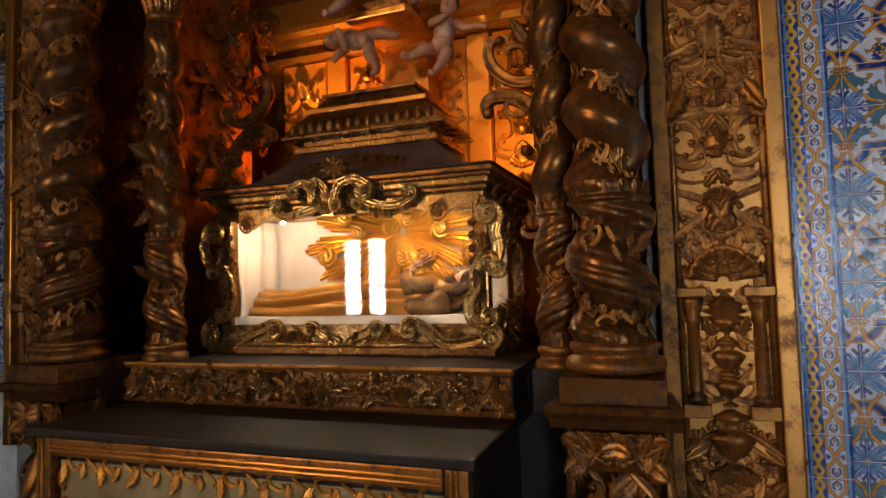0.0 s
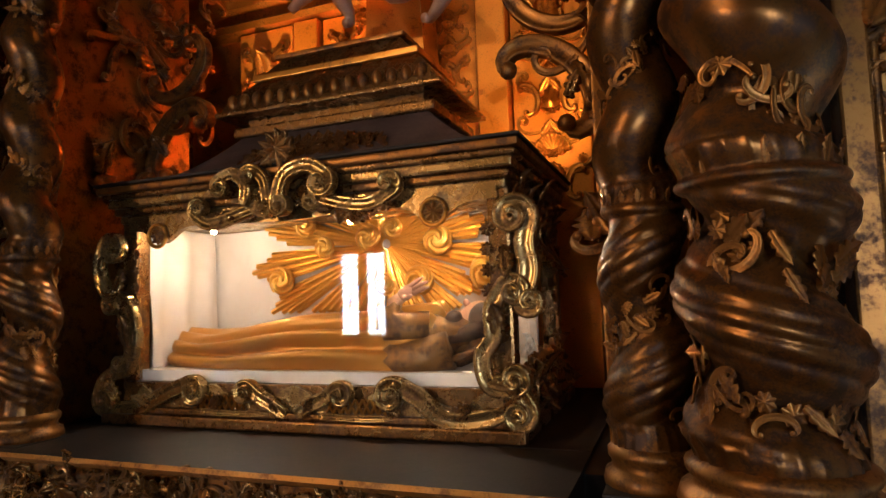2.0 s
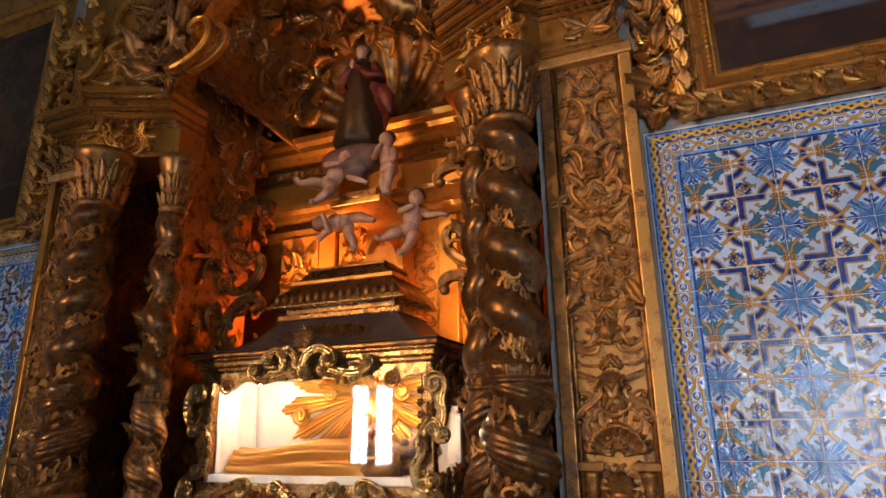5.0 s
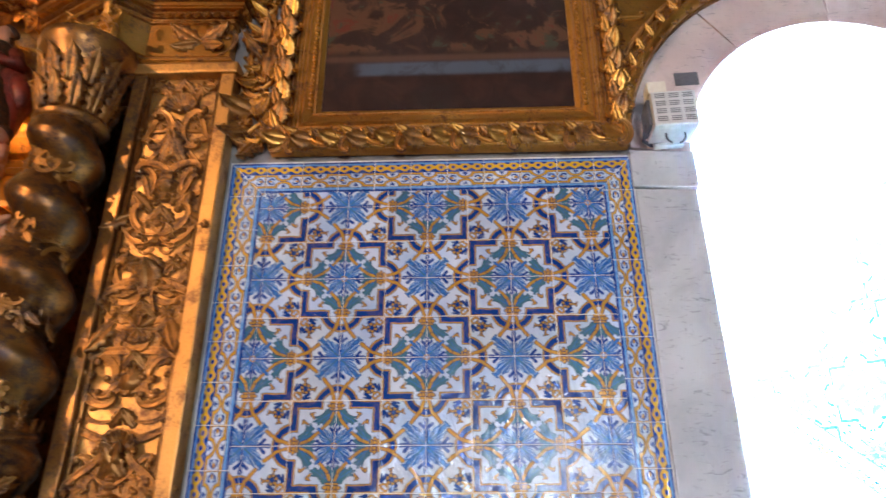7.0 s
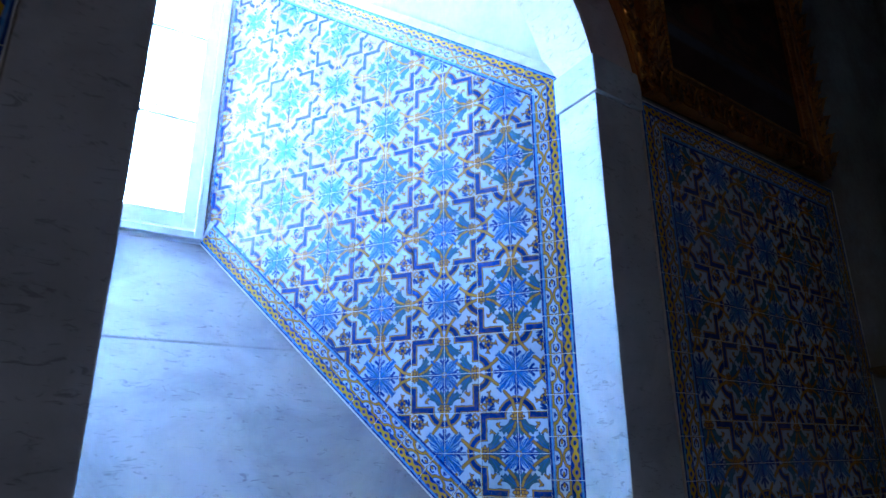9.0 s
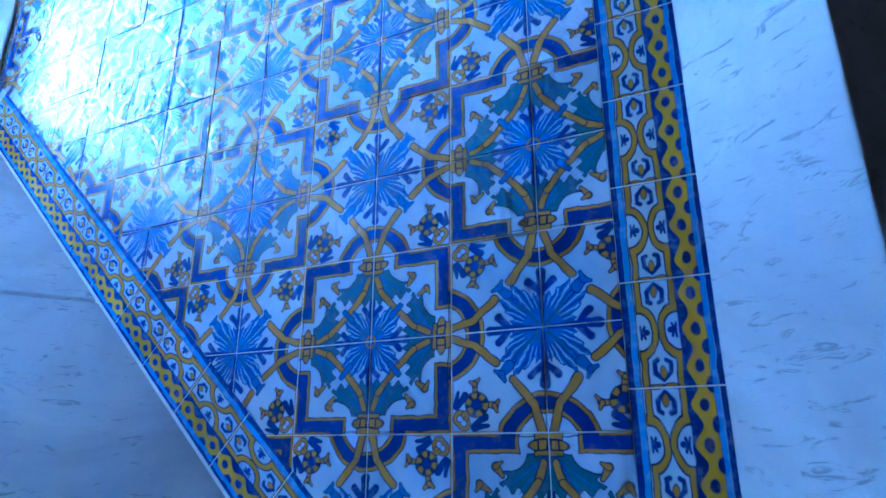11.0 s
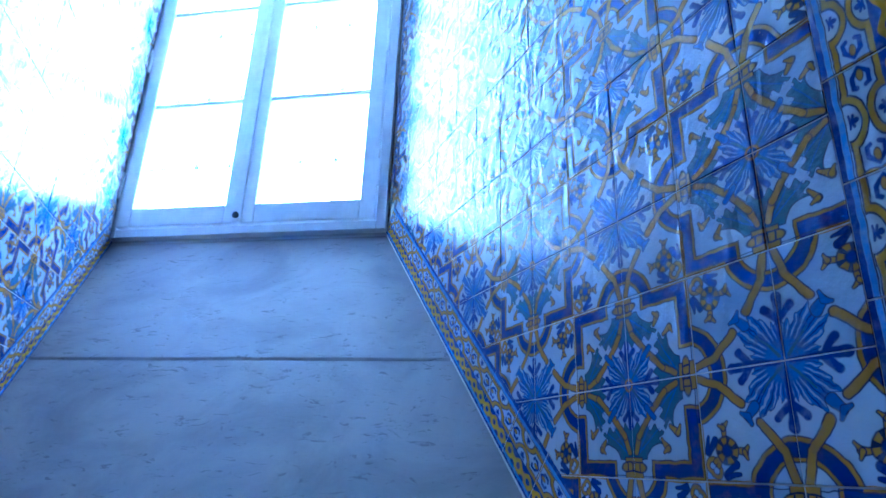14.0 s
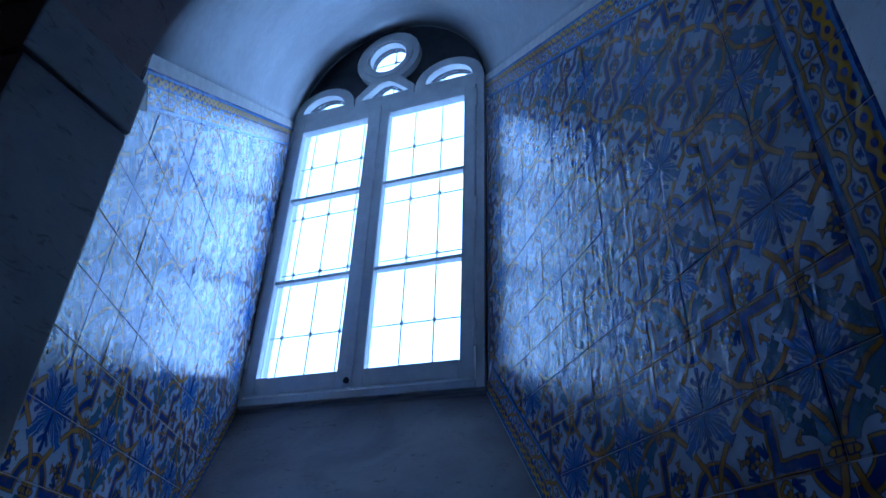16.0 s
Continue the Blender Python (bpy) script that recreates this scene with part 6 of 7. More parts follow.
orn(BROWN, "rosette", casket, -1.60, KY0 - 0.06, 1.985, 0.11, 0, False, 0, 1.0, kb)
for k in range(9):
    orn(DARK, "leaf", casket, -1.60, KY0 - 0.055, 1.975, 0.085, -120 + 30 * k, False, 0, 1.0, kb)
# cornice: stepped mouldings, dark above and bright below
for z0, z1, out, mat in ((1.792, 1.822, 0.012, CASKET_GOLD), (1.823, 1.850, 0.030, DARK_GOLD), (1.851, 1.884, 0.050, CASKET_GOLD), (1.885, 1.905, 0.066, DARK_GOLD), (1.906, 1.932, 0.085, BROWN_GOLD), (1.933, 1.946, 0.094, DARK_WOOD)):
    kid("cornice", box(KX0 - out, KX1 + out * 0.75, KY0 - out * 0.7, KY1 + out, z0, z1, 0.008), mat, casket)


def frustum(x0, x1, y0, y1, z0, a0, a1, b0, b1, z1, waist=0.0, steps=6):
    """A hipped block from one rectangle to another, its sides hollowed by waist."""
    bm = bmesh.new()
    rings = []
    for k in range(steps + 1):
        s = k / steps
        q = s ** (1 - waist) if waist else s
        rings.append([bm.verts.new(p) for p in ((x0 + (a0 - x0) * q, y0 + (b0 - y0) * q, z0 + (z1 - z0) * s), (x1 + (a1 - x1) * q, y0 + (b0 - y0) * q, z0 + (z1 - z0) * s), (x1 + (a1 - x1) * q, y1 + (b1 - y1) * q, z0 + (z1 - z0) * s), (x0 + (a0 - x0) * q, y1 + (b1 - y1) * q, z0 + (z1 - z0) * s))])
    for a, b in zip(rings, rings[1:]):
        for k in range(4):
            bm.faces.new((a[k], a[(k + 1) % 4], b[(k + 1) % 4], b[k]))
    bm.faces.new(rings[0][::-1])
    bm.faces.new(rings[-1])
    return bm


LID = plain("brown_lacquer", (0.150, 0.098, 0.082), (0.085, 0.054, 0.045), 0.42, 7)
lid = kid("lid", frustum(-2.34, -0.87, 2.68, 3.46, 1.947, -2.04, -1.20, 2.96, 3.40, 2.16, 0.35), LID, casket, "dark brown hipped lid")
for k in range(11):
    orn(DARK, "leaf", casket, -1.62 + (k - 5) * 0.062, 2.80, 1.99, 0.16, (k - 5) * 9, False, -38, 0.35, kb)
kid("lid_neck", box(-2.07, -1.17, 2.94, 3.42, 2.161, 2.20, 0.008), DARK_GOLD, casket)
kid("lid_neck", box(-2.02, -1.22, 2.97, 3.40, 2.201, 2.25, 0.008), DARK_GOLD, casket)
kid("lid_tier", frustum(-2.10, -1.14, 2.90, 3.44, 2.251, -1.98, -1.26, 2.99, 3.40, 2.40, -0.6), DARK_GOLD, casket)
kid("lid_lip", box(-2.12, -1.12, 2.885, 3.45, 2.238, 2.256, 0.006), DARK_GOLD, casket)
for k in range(15):
    x = -2.05 + k * 0.0605
    g = bmesh.new()
    bmesh.ops.create_uvsphere(g, u_segments=10, v_segments=7, radius=0.028, matrix=Matrix.Translation((x, 2.915, 2.295)) @ Matrix.Diagonal((0.8, 0.8, 1.35, 1)))
    kid("gadroon", g, BROWN_GOLD, casket, "", True)
kid("lid_top", box(-2.00, -1.24, 2.975, 3.41, 2.401, 2.43, 0.006), GOLD, casket)
kid("lid_top", frustum(-1.96, -1.28, 3.0, 3.40, 2.431, -1.90, -1.34, 3.04, 3.38, 2.50), DARK_GOLD, casket)
kid("lid_top", box(-1.92, -1.32, 3.02, 3.39, 2.501, 2.52, 0.005), BROWN_GOLD, casket)

# golden sunburst behind the figure
burst = thing("sunburst", "gilded wooden sunburst with small cloud knots", "sunburst", (-1.455, 3.10, 1.69))
BURST = gilt("bright_gold", (0.82, 0.45, 0.085), (0.40, 0.18, 0.03), 0.95, 0.30, 0.75)
rs = random.Random(8)
n = 140
group_reach = 0.5
for k in range(n):
    a = math.radians(360 * (7 * (k // 7) + 3 + (k % 7 - 3) * 0.80) / n)
    if k % 7 == 0:
        group_reach = rs.uniform(0.42, 0.58) * (1.22 if 140 < math.degrees(a) < 222 else 1.0)
    size = group_reach * (1 - 0.06 * abs(k % 7 - 3) + rs.uniform(-0.03, 0.03))
    dx, dz = math.cos(a), math.sin(a)
    if dz > 0:
        size = min(size, 0.12 / max(dz, 0.2) + 0.04)
    elif dz < -0.3:
        size = min(size, 0.26 / -dz)
    size = min(size, (0.56 if dx > 0 else 0.72) / max(abs(dx), 0.2))
    bm = bmesh.new()
    p0, p1 = Vector((0.02 * dx, 0.004 * (k % 2), 0.02 * dz)), Vector((size * dx, -0.012 + 0.010 * (k % 2), size * dz))
    add_tube(bm, [p0, p0.lerp(p1, 0.5), p1], [0.0045, 0.009, 0.0115], 4, 0.8)
    part("ray", bm, BURST, burst)
knot = bmesh.new()
add_lathe(knot, [(0.001, 0.20), (0.22, 0.17), (0.42, 0.05), (0.46, 0.0)], (0, 0, 0), 18)
for turns, q0, q1 in ((0.0, 0.10, 0.44), (2.1, 0.10, 0.44), (4.2, 0.10, 0.44)):
    line = [(q * math.cos(turns + 7 * (q - q0) / 0.34 * 0.55), q * math.sin(turns + 7 * (q - q0) / 0.34 * 0.55), 0.21 - 0.9 * q * q) for q in (q0 + (q1 - q0) * i / 14 for i in range(15))]
    add_tube(knot, line, [0.05 + 0.05 * math.sin(math.pi * i / 14) for i in range(15)], 6)
bmesh.ops.transform(knot, matrix=Matrix.Rotation(radians(90), 4, "X"), verts=knot.verts)
KNOT = as_mesh("cloud_knot", knot, BURST)
for x, z, s in ((-0.07, 0.03, 0.12), (0.04, 0.06, 0.09), (-0.36, 0.10, 0.11), (-0.27, 0.0, 0.10), (-0.48, -0.13, 0.13), (0.23, 0.0, 0.13), (0.42, -0.13, 0.15), (0.15, -0.15, 0.13), (0.0, -0.16, 0.10)):
    share("cloud_knot", KNOT, burst, Matrix.Translation((x, -0.02, z)) @ Matrix.Rotation(x * 9, 4, "Y") @ Matrix.Diagonal((s, s, s, 1)))

# ---- figures, each one plain mesh ----
ROBE = gilt("gilded_robe", (0.56, 0.27, 0.050), (0.20, 0.085, 0.022), 0.92, 0.32, 0.55, 34)
HAIR = plain("painted_hair", (0.09, 0.042, 0.018), (0.045, 0.02, 0.01), 0.6, 30)


def figure(name, label, pieces, materials, place):
    """One mesh from many rounded pieces: (material index, kind, numbers)."""
    bm = bmesh.new()
    for index, kind, *v in pieces:
        before = set(bm.faces)
        if kind == "egg":
            c, s, rot = v
            bmesh.ops.create_uvsphere(bm, u_segments=28, v_segments=18, radius=1.0, matrix=pose(*c, *rot) @ Matrix.Diagonal((*s, 1)))
        elif kind == "limb":
            add_tube(bm, v[0], v[1], 9)
        else:
            v[0](bm)
        if index == 3 and kind != "shape":
            bm.normal_update()
            for v in {v for f in set(bm.faces) - before for v in f.verts}:
                v.co += v.normal * 0.010 * math.sin(60 * v.co.x + 85 * v.co.z + 25 * v.co.y)
        for f in set(bm.faces) - before:
            f.material_index = index
            f.smooth = True
    mesh = bpy.data.meshes.new(name)
    bmesh.ops.recalc_face_normals(bm, faces=bm.faces)
    bm.to_mesh(mesh)
    bm.free()
    for mat in materials:
        mesh.materials.append(mat)
    return tagged(new(name, mesh), label, "statue"), mesh


def lying_robe(bm):
    """Draped body lying on its back: long folds from the chest to the feet."""
    rows = []
    n, m = 44, 60
    for i in range(n):
        s = i / (n - 1)
        x = -2.27 + 1.15 * s
        h = 0.125 + 0.075 * s ** 1.2 - 0.012 * math.sin(s * 9)
        w = 0.11 + 0.05 * math.sin(math.pi * s) + 0.02 * s
        if i in (0, n - 1):
            h, w = h * 0.8, w * 0.8
        row = []
        for k in range(m):
            a = math.pi * k / (m - 1)
            fold = 1 + 0.30 * (abs(math.sin(7 * a + 1.6 * s + 0.5 * math.sin(7 * s))) - 0.5) + 0.06 * math.sin(17 * a - 3 * s)
            row.append(bm.verts.new((x, 2.89 - w * math.cos(a) * fold, 1.237 + h * math.sin(a) ** 0.75 * fold)))
        rows.append(row)
    for a, b in zip(rows, rows[1:]):
        for k in range(m - 1):
            bm.faces.new((a[k], a[k + 1], b[k + 1], b[k]))
    bm.faces.new(rows[0])
    bm.faces.new(rows[-1][::-1])


lying, _ = figure("reclining_statue", "painted and gilded figure lying in the casket", [
    (0, "shape", lying_robe),
    (3, "egg", (-1.17, 2.90, 1.33), (0.18, 0.14, 0.085), (0, -8, 0)),
    (3, "egg", (-1.30, 2.88, 1.33), (0.13, 0.12, 0.10), (0, 10, 0)),
    (3, "limb", [(-1.16, 2.80, 1.37), (-1.28, 2.77, 1.38), (-1.30, 2.79, 1.44)], [0.060, 0.055, 0.042]),
    (3, "limb", [(-1.36, 2.82, 1.30), (-1.24, 2.75, 1.26), (-1.08, 2.77, 1.30)], [0.030, 0.055, 0.06]),
    (1, "limb", [(-1.29, 2.79, 1.45), (-1.255, 2.79, 1.475)], [0.024, 0.020]),
    (1, "egg", (-1.235, 2.79, 1.49), (0.040, 0.014, 0.024), (0, -32, 0)),
    (1, "limb", [(-1.225, 2.79, 1.505), (-1.19, 2.785, 1.53), (-1.17, 2.785, 1.54)], [0.010, 0.008, 0.004]),
    (1, "limb", [(-1.215, 2.79, 1.497), (-1.175, 2.785, 1.518), (-1.155, 2.785, 1.524)], [0.010, 0.008, 0.004]),
    (1, "limb", [(-1.21, 2.79, 1.487), (-1.17, 2.785, 1.503), (-1.15, 2.785, 1.507)], [0.010, 0.008, 0.004]),
    (1, "limb", [(-1.24, 2.78, 1.475), (-1.205, 2.77, 1.48)], [0.010, 0.005]),
    (1, "egg", (-1.02, 2.875, 1.405), (0.062, 0.042, 0.046), (0, -30, 0)),
    (1, "egg", (-1.045, 2.865, 1.445), (0.012, 0.010, 0.018), (0, -30, 0)),
    (1, "limb", [(-1.10, 2.89, 1.37), (-1.05, 2.89, 1.39)], [0.05, 0.045]),
    (2, "egg", (-0.985, 2.865, 1.395), (0.056, 0.060, 0.056), (0, 0, 0)),
    (2, "egg", (-1.085, 2.85, 1.395), (0.034, 0.030, 0.030), (0, 30, 0)),
    (2, "egg", (-1.11, 2.83, 1.375), (0.028, 0.025, 0.022), (0, 20, 0)),
    (2, "limb", [(-0.96, 2.84, 1.38), (-1.03, 2.81, 1.35), (-1.09, 2.79, 1.33)], [0.035, 0.028, 0.014]),
    (3, "limb", [(-0.90, 2.90, 1.37), (-1.0, 2.88, 1.31), (-1.12, 2.86, 1.26)], [0.035, 0.055, 0.05]),
    (3, "limb", [(-0.90, 2.82, 1.36), (-1.0, 2.79, 1.30), (-1.14, 2.77, 1.25)], [0.014, 0.018, 0.014]),
], (ROBE, SKIN, HAIR, gilt("brown_gilded_robe", (0.30, 0.145, 0.042), (0.09, 0.04, 0.015), 0.72, 0.34, 0.5, 24)), None)
lying.data.materials[0] = ROBE


def putto(place, turn, arms, legs, name_label):
    ax = [
        (0, "egg", (0, 0, 0.02), (0.055, 0.046, 0.075), (8, 0, 0)),
        (0, "egg", (0, -0.004, -0.055), (0.056, 0.050, 0.048), (0, 0, 0)),
        (0, "egg", (0, -0.006, 0.135), (0.043, 0.045, 0.050), (0, 0, 0)),
        (1, "egg", (0, 0.014, 0.160), (0.047, 0.046, 0.042), (0, 0, 0)),
        (0, "egg", (0, -0.049, 0.130), (0.008, 0.010, 0.009), (0, 0, 0)),
        (0, "limb", [(0, 0, 0.085), (0, -0.002, 0.11)], [0.022, 0.020]),
    ]
    for pts in arms:
        ax.append((0, "limb", pts, [0.024, 0.021, 0.017, 0.014, 0.016, 0.006][:len(pts)]))
    for pts in legs:
        ax.append((0, "limb", pts, [0.036, 0.034, 0.024, 0.019, 0.018, 0.008][:len(pts)]))
    ob, _ = figure("cherub_statue", name_label, ax, (SKIN, HAIR), None)
    ob.matrix_world = pose(*place, *turn) @ Matrix.Diagonal((1.15, 1.15, 1.15, 1))
    return ob


ARM_OUT = [(0.045, 0, 0.06), (0.10, -0.02, 0.035), (0.15, -0.03, 0.045), (0.185, -0.035, 0.05), (0.215, -0.04, 0.045)]
ARM_IN = [(-0.045, 0, 0.06), (-0.06, -0.05, 0.03), (0.0, -0.09, 0.05), (0.03, -0.10, 0.06)]
LEG_A = [(0.025, 0, -0.07), (0.045, -0.06, -0.11), (0.02, -0.05, -0.17), (-0.01, -0.02, -0.20), (-0.02, -0.05, -0.21)]
LEG_B = [(-0.025, 0, -0.07), (-0.09, -0.03, -0.10), (-0.13, 0.0, -0.12), (-0.17, 0.0, -0.13), (-0.185, -0.03, -0.13)]
putto((-1.18, 3.13, 2.80), (0, 12, 10), [ARM_OUT, ARM_IN], [LEG_A, LEG_B], "painted flesh coloured cherub with outstretched arms")
putto((-1.75, 3.15, 2.87), (0, -84, 0), [[(-0.045, 0, 0.06), (-0.09, -0.03, 0.09), (-0.12, -0.04, 0.11)], ARM_IN], [[(0.025, 0, -0.07), (0.03, 0, -0.15), (0.01, 0, -0.22), (0.0, -0.02, -0.25)], LEG_B], "painted cherub lying among clouds")
putto((-1.30, 3.02, 3.20), (0, -6, -10), [ARM_IN, [(0.045, 0, 0.06), (0.07, -0.03, 0.0), (0.06, -0.05, -0.04)]], [LEG_A, [(-0.025, 0, -0.07), (-0.03, -0.02, -0.14), (-0.02, -0.01, -0.20), (-0.02, -0.04, -0.21)]], "painted cherub standing by the statue")
putto((-1.72, 3.02, 3.16), (0, 30, 20), [ARM_OUT, ARM_IN], [LEG_A, LEG_B], "painted cherub crouching by the statue")


def gown(bm):
    add_lathe(bm, [(0.16, 0.0), (0.175, 0.05), (0.15, 0.20), (0.125, 0.36), (0.10, 0.46), (0.115, 0.56), (0.10, 0.64), (0.045, 0.70)], (0, 0, 0), 40, lambda a, z: 1 + (0.10 - 0.08 * min(1, z / 0.6)) * math.sin(7 * a + 6 * z))


def mantle(bm):
    add_lathe(bm, [(0.03, 0.0), (0.10, 0.06), (0.13, 0.2), (0.15, 0.36), (0.13, 0.50), (0.10, 0.60), (0.04, 0.66)], (0.02, 0.06, 0.0), 28, lambda a, z: 1 + 0.16 * math.sin(5 * a + 9 * z))


virgin, _ = figure("virgin_statue", "painted statue in a dark gold robe and red mantle", [
    (1, "shape", gown), (2, "shape", mantle),
    (0, "egg", (0, -0.01, 0.765), (0.042, 0.046, 0.058), (0, 0, 0)),
    (3, "egg", (0, 0.012, 0.78), (0.050, 0.048, 0.060), (0, 0, 0)),
    (2, "limb", [(0.09, 0, 0.62), (0.16, -0.03, 0.50), (0.10, -0.10, 0.52), (0.02, -0.13, 0.58)], [0.05, 0.045, 0.035, 0.02]),
    (2, "limb", [(-0.09, 0, 0.62), (-0.16, -0.03, 0.50), (-0.10, -0.10, 0.52), (-0.02, -0.13, 0.58)], [0.05, 0.045, 0.035, 0.02]),
    (0, "egg", (0, -0.14, 0.60), (0.018, 0.014, 0.035), (0, 0, 0)),
    (2, "limb", [(0.12, 0.03, 0.50), (0.20, 0.0, 0.36), (0.24, -0.02, 0.24)], [0.05, 0.06, 0.02]),
    (4, "egg", (0.0, 0, -0.06), (0.21, 0.14, 0.11), (0, 0, 0)), (4, "egg", (0.12, -0.06, -0.10), (0.12, 0.10, 0.09), (0, 0, 0)), (4, "egg", (-0.13, -0.05, -0.09), (0.13, 0.10, 0.10), (0, 0, 0)), (4, "egg", (0.0, -0.08, -0.16), (0.12, 0.08, 0.09), (0, 0, 0)),
], (SKIN, gilt("dark_gilded_gown", (0.085, 0.042, 0.018), (0.022, 0.014, 0.009), 0.70, 0.36, 0.4, 24), RED_ROBE, HAIR, plain("dusty_red_cloud", (0.20, 0.10, 0.075), (0.12, 0.06, 0.045), 0.6, 9)), None)
virgin.location = (-1.60, 3.16, 3.39)
virgin.scale = (1.05, 1.05, 1.05)
stand = thing("statue_stand", "tall gilded wooden stand behind the casket", "stand", (-1.6, 3.42, 2.5))
kid("shaft", frustum(-1.86, -1.34, 3.50, 3.70, 1.05, -1.72, -1.44, 3.5, 3.70, 2.95, 0.2), GOLD, stand)
kid("cap", box(-1.78, -1.38, 3.06, 3.70, 2.952, 3.0, 0.01), GOLD, stand)
kid("step", box(-1.72, -1.42, 3.08, 3.66, 3.002, 3.06, 0.01), BROWN_GOLD, stand)

# ---- pictures ----


def painting_material():
    n = Nodes("old_oil_painting")
    p = n.world_place()
    xyz = n.add("ShaderNodeSeparateXYZ")
    n.put(p, xyz.inputs[0])
    z = xyz.outputs[2]
    a, b, c = n.noise(p, 5, 4, 0.6, 1.5), n.noise(p, 9, 5, 0.6, 0.8), n.noise(p, 60, 3)
    colour = n.mix(n.step(b, 0.4, 0.7), (0.022, 0.010, 0.007), (0.045, 0.018, 0.012))
    figures = n.step(z, 3.20, 3.24)
    colour = n.mix(n.all(figures, n.step(a, 0.52, 0.58)), colour, (0.10, 0.045, 0.022))
    colour = n.mix(n.all(figures, n.step(b, 0.58, 0.64)), colour, (0.045, 0.05, 0.03))
    colour = n.mix(n.all(figures, n.step(a, 0.64, 0.68)), colour, (0.12, 0.025, 0.015))
    colour = n.mix(n.all(n.band(z, 3.10, 3.165, 0.012), n.step(xyz.outputs[0], 0.80, 0.86), n.step(b, 0.25, 0.55)), colour, (0.075, 0.09, 0.12))
    colour = n.mix(n.band(z, 3.17, 3.20, 0.01), colour, (0.09, 0.042, 0.025))
    n.bump(c, 0.2, 0.002)
    return n.done(colour, 0.28)


PAINTING = painting_material()


def framed_picture(x0, x1, z0, z1, base, label):
    """A painting in a deep gilded frame with carved edging; x and z are the outer edges."""
    pic = thing("framed_painting", label, "painting", (0, 0, 0), "wall paintings")
    pic.matrix_world = base
    W = 0.19

    def add(name, bm, mat):
        return part(name, bm, mat, pic)

    add("canvas", box(x0 + W, x1 - W, -0.030, -0.010, z0 + W, z1 - W), PAINTING)
    rails = [((-0.004, 0.0), (-0.055, 0.004), (-0.075, 0.03), (-0.060, 0.06), (-0.045, 0.065), (-0.045, 0.115), (-0.056, 0.125), (-0.050, 0.15), (-0.034, 0.19), (-0.004, 0.19))]
    prof = rails[0]
    for a, b, horizontal, sign in (((x0, z0), (x1, z0), True, 1), ((x0, z1), (x1, z1), True, -1), ((x0, z0), (x0, z1), False, 1), ((x1, z0), (x1, z1), False, -1)):
        bm = bmesh.new()
        ends = []
        for (px, pz), s in ((a, 1), (b, -1)):
            ends.append([bm.verts.new((px + s * w, y, pz + sign * w) if horizontal else (px + sign * w, y, pz + s * w)) for y, w in prof])
        for k in range(len(prof)):
            j = (k + 1) % len(prof)
            bm.faces.new((ends[0][k], ends[0][j], ends[1][j], ends[1][k]))
        add("frame_rail", bm, GOLD)
    for w, y, q in ((0.072, -0.050, 0.007), (0.090, -0.048, 0.004), (0.104, -0.048, 0.004), (0.168, -0.046, 0.005)):
        for a, b in (((x0 + w, z0 + w), (x1 - w, z0 + w)), ((x0 + w, z1 - w), (x1 - w, z1 - w)), ((x0 + w, z0 + w), (x0 + w, z1 - w)), ((x1 - w, z0 + w), (x1 - w, z1 - w))):
            add("fillet", add_tube(bmesh.new(), [(a[0], y, a[1]), (b[0], y, b[1])], [q, q], 6), PALE_GOLD if q < 0.006 else BROWN_GOLD)
    k = 0
    x = x0 + 0.04
    while x < x1 - 0.02:
        orn(BRIGHT if k % 2 else BROWN, ("leaf", "broad_leaf", "c_scroll")[k % 3], pic, x, -0.066, z0 + 0.030 + 0.012 * (k % 2), 0.098, 65 + 25 * (k % 3), k % 2 == 0, 0, 1.0)
        x += 0.036
        k += 1
    z = z0 + 0.04
    while z < z1:
        for xx in (x0 + 0.03, x1 - 0.03):
            orn(BRIGHT if k % 2 else BROWN, ("leaf", "broad_leaf", "c_scroll")[k % 3], pic, xx, -0.066, z, 0.098, 15 - 25 * (k % 3), k % 2 == 0, 0, 1.0)
        z += 0.036
        k += 1
    bead = as_mesh("bead", add_lathe(bmesh.new(), [(0.001, -0.010), (0.008, -0.006), (0.010, 0), (0.008, 0.006), (0.001, 0.010)], (0, 0, 0), 7), GOLD)
    z = z0 + W
    while z < min(z1, 3.9) - W:
        for xx in (x0 + 0.15, x1 - 0.15):
            share("bead", bead, pic, Matrix.Translation((xx, -0.052, z)))
        z += 0.024
    return pic


framed_picture(0.505, 1.905, 2.735, 4.7, Matrix.Translation((0, WALL, 0)), "dark old oil painting in a wide gilded frame")
framed_picture(0.02, 1.5, 2.735, 4.7, Matrix.Translation((3.87, WALL + SLANT * 1.97, 0)) @ Matrix.Rotation(turn, 4, "Z"), "dark old oil painting in a wide gilded frame beyond the niche")
framed_picture(-5.0, -3.60, 2.735, 4.7, Matrix.Translation((0, WALL, 0)), "dark old oil painting in a gilded frame beside the altar")

# carved strips between pilaster and picture frame
for x0, x1 in ((0.355, 0.50), (-3.595, -3.44)):
    stripe = thing("carved_strip", "pierced gilded foliage strip over white plaster", "carving", ((x0 + x1) / 2, 2.27, 2.72), "carved strips")
    tangle(stripe, BROWN, x0 + 0.02, x1 - 0.02, 2.272, 2.76, 4.4, 0.105, 80, 77, None, 1.6, at_base(stripe))
    tangle(stripe, BRIGHT, x0 + 0.03, x1 - 0.03, 2.262, 2.76, 4.4, 0.085, 60, 78, None, 1.6, at_base(stripe))

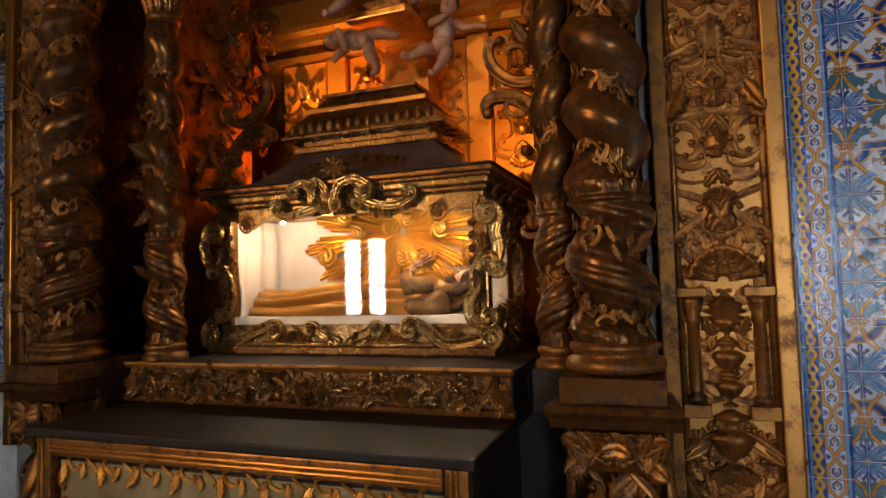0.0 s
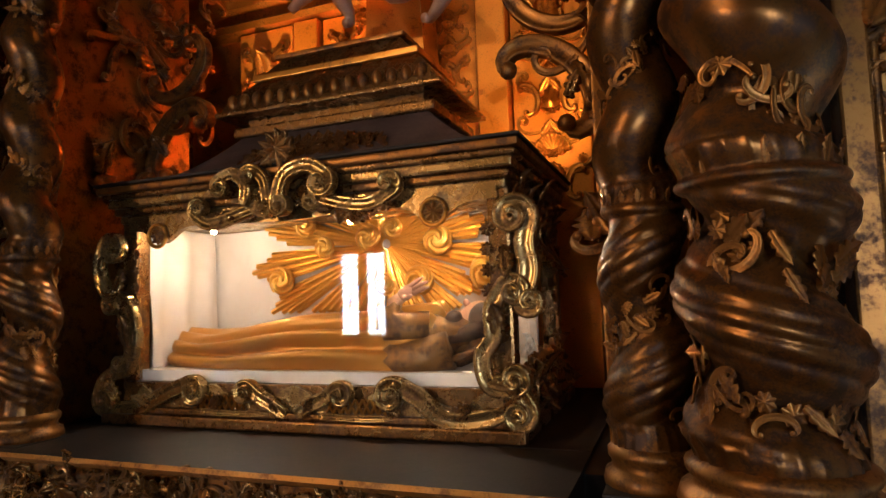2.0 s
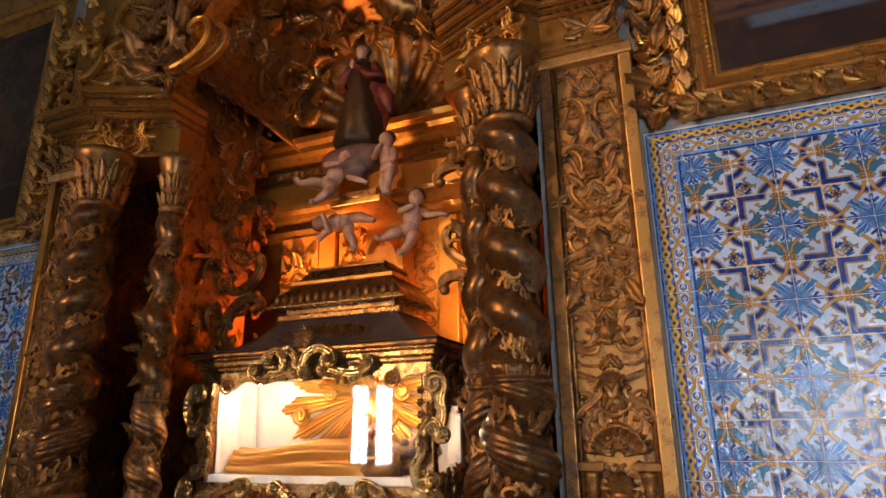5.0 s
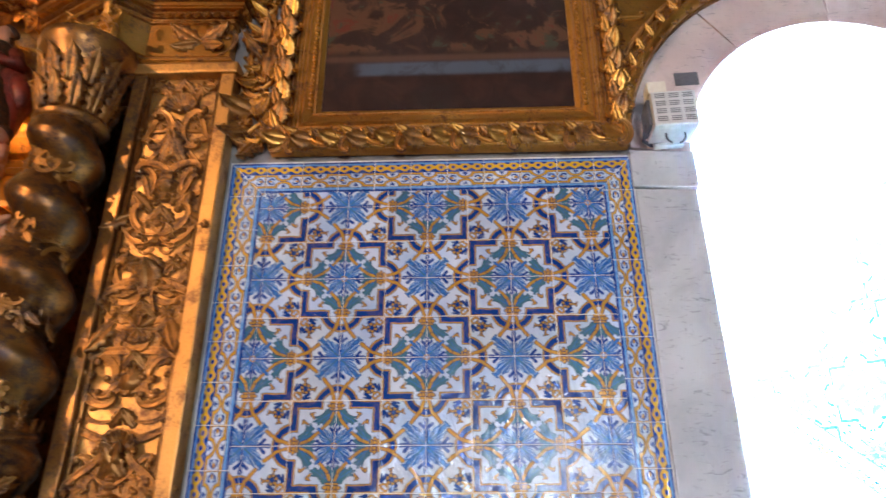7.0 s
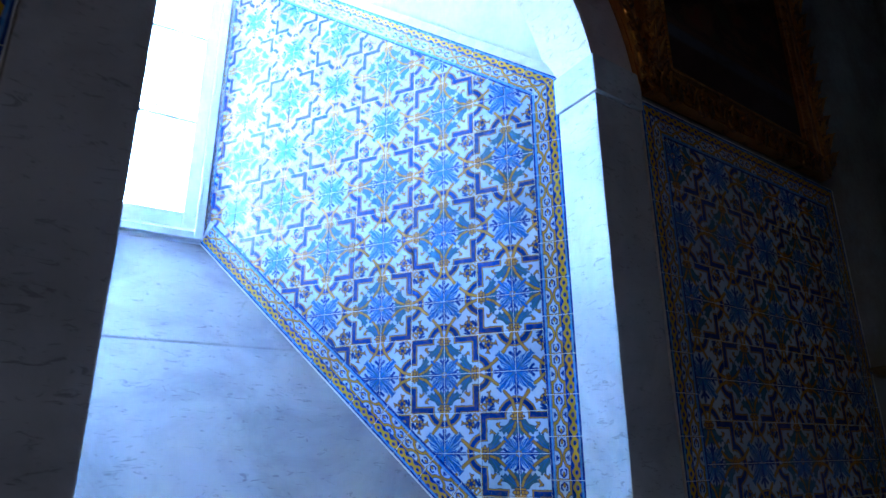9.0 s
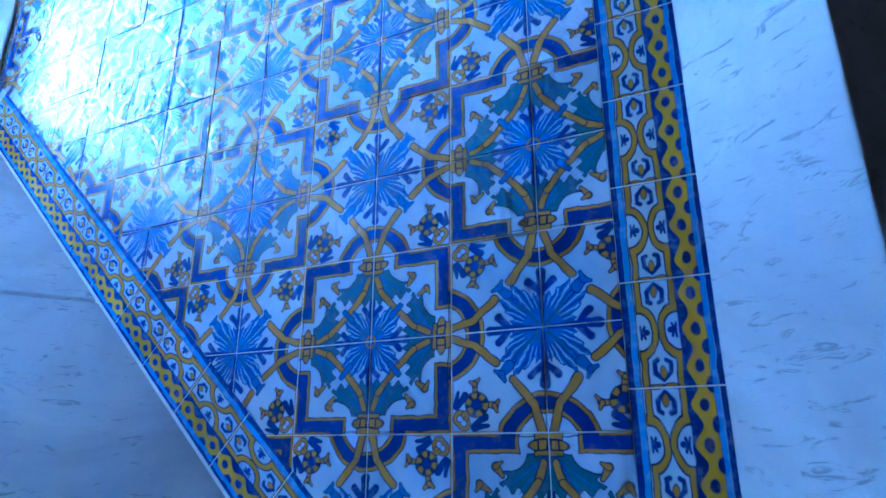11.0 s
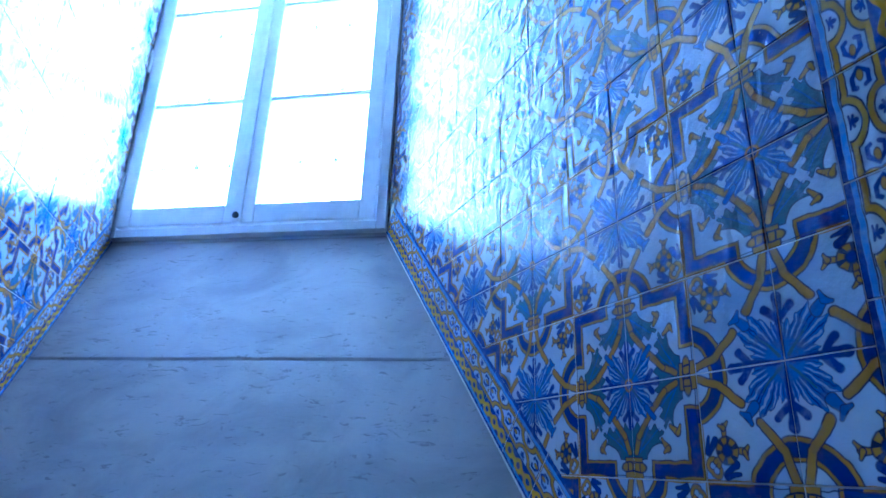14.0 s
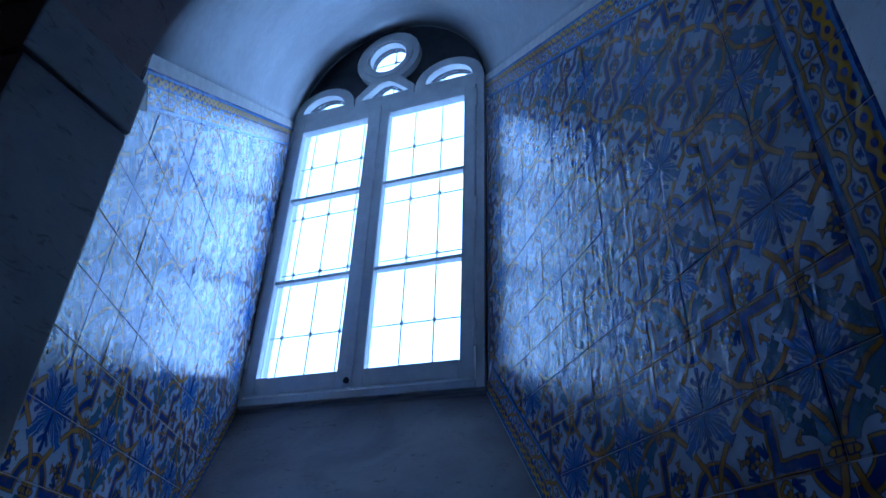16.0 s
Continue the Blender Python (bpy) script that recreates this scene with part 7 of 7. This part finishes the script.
# gilded edging round the stone arch
edging = thing("arch_edging", "carved gilded border following the stone arch", "carving", (CX, 2.3, CZ))
ed = at_base(edging)
slant_y = lambda x: 2.262 + SLANT * (x - 1.9)
R0 = CR + 0.24
kid("spandrel", shear(prism([(1.908, 2.735), (1.908, 4.7), (3.86, 4.7), (3.86, 2.735)] + arc(CX, CZ, R0, R0, 6, 174, 24), [], lambda u, v, d: (u, 2.248 + d, v), 0.026)), GOLD, edging)
bm = bmesh.new()
add_tube(bm, [(CX + (R0 + 0.03) * math.cos(a), slant_y(CX + (R0 + 0.03) * math.cos(a)) - 0.022, CZ + (R0 + 0.03) * math.sin(a)) for a in (math.pi * (0.04 + 0.92 * k / 40) for k in range(41))], [0.028] * 41, 8)
kid("roll", bm, GOLD, edging, "", True)
bm = bmesh.new()
add_tube(bm, [(CX + (R0 + 0.10) * math.cos(a), slant_y(CX + (R0 + 0.10) * math.cos(a)) - 0.016, CZ + (R0 + 0.10) * math.sin(a)) for a in (math.pi * (0.06 + 0.88 * k / 40) for k in range(41))], [0.012] * 41, 8)
kid("roll", bm, PALE_GOLD, edging, "", True)
for k in range(64):
    a = math.pi * (0.04 + 0.92 * k / 63)
    q = R0 + 0.035
    orn(BROWN if k % 2 else BRIGHT, ("leaf", "c_scroll")[k % 2], edging, CX + q * math.cos(a), slant_y(CX + q * math.cos(a)) - 0.038, CZ + q * math.sin(a), 0.07, 90 - math.degrees(a) + 90, k % 2 == 0, 0, 1, ed)
ra = random.Random(14)
for k in range(70):
    a = math.pi * ra.uniform(0.05, 0.95)
    q = R0 + ra.uniform(0.14, 0.45)
    x, z = CX + q * math.cos(a), CZ + q * math.sin(a)
    if 1.93 < x < 3.84:
        orn(BRIGHT, ra.choice(("leaf", "c_scroll", "s_scroll", "tendril", "rosette")), edging, x, slant_y(x) - 0.014, z, ra.uniform(0.08, 0.14), ra.uniform(0, 360), k % 2 == 0, 0, 1, ed)

# ---- floodlight on the impost ----
flood = thing("floodlight", "grey slotted metal floodlight with barn doors on the impost", "lamp", (2.05, 2.10, 2.72))
fm = pose(2.05, 2.12, 2.725, 0, 0, -4)


def fpart(name, bm, mat, label=""):
    return part(name, bm, mat, flood, label)


flood.matrix_world = fm
fpart("housing", box(-0.085, 0.075, -0.03, 0.10, 0.005, 0.15, 0.006), LAMP_GREY)
fpart("back", box(-0.10, -0.086, -0.01, 0.09, 0.02, 0.13, 0.004), GREY_PAINT)
for r in range(4):
    for c in range(3):
        z = 0.022 + r * 0.033
        x = -0.072 + c * 0.05
        for q in range(3):
            fpart("slot", box(x, x + 0.036, -0.0312, -0.0302, z + q * 0.008, z + q * 0.008 + 0.003), IRON)
fpart("barn_door", box(-0.09, 0.02, -0.05, 0.06, 0.156, 0.160, 0.001), LAMP_GREY).rotation_euler = (radians(-16), 0, 0)
fpart("barn_door", box(0.0, 0.085, -0.06, -0.056, 0.15, 0.205, 0.001), GREY_PAINT, "grey barn door flap")
fpart("barn_door", box(0.078, 0.082, -0.05, 0.06, 0.12, 0.20, 0.001), LAMP_GREY).rotation_euler = (0, radians(24), 0)
fpart("bracket", add_tube(bmesh.new(), [(-0.095, 0.03, 0.06), (-0.105, 0.05, 0.03), (-0.10, 0.10, 0.02), (-0.06, 0.14, 0.02)], [0.008] * 4, 7), IRON)
fpart("yoke", box(-0.06, 0.05, 0.10, 0.13, -0.004, 0.03, 0.003), LAMP_GREY)
fpart("cable", add_tube(bmesh.new(), [(0.0 + 0.035 * math.sin(a), 0.03, -0.035 - 0.035 * math.cos(a) + 0.03) for a in (math.pi * (0.1 + 1.75 * k / 16) for k in range(17))], [0.004] * 17, 6), GREY_PAINT)
fpart("bulb_holder", box(-0.09, -0.02, -0.02, 0.05, 0.152, 0.205, 0.006), plain("cream_ceramic", (0.75, 0.70, 0.58), (0.66, 0.60, 0.48), 0.5, 30))

# brass candle stand at the wall beyond the niche
BRASS = plain("polished_brass", (0.55, 0.38, 0.12), (0.40, 0.26, 0.08), 0.25, 20, 1.0)
candle_stand = thing("candle_stand", "tall brass candle stand with a wide drip pan", "candle stand", (4.98, 2.18, 0.0))
smooth(part("foot", add_lathe(bmesh.new(), [(0.17, 0.0), (0.17, 0.02), (0.12, 0.05), (0.05, 0.09), (0.03, 0.12)], (0, 0, 0), 24), BRASS, candle_stand))
smooth(part("stem", add_lathe(bmesh.new(), [(0.025, 0.12), (0.02, 0.5), (0.035, 0.55), (0.02, 0.6), (0.018, 1.2), (0.04, 1.26), (0.02, 1.32), (0.02, 1.66)], (0, 0, 0), 16), BRASS, candle_stand))
smooth(part("drip_pan", add_lathe(bmesh.new(), [(0.02, 1.66), (0.08, 1.67), (0.105, 1.70), (0.115, 1.705), (0.10, 1.71), (0.03, 1.69)], (0, 0, 0), 28), BRASS, candle_stand))
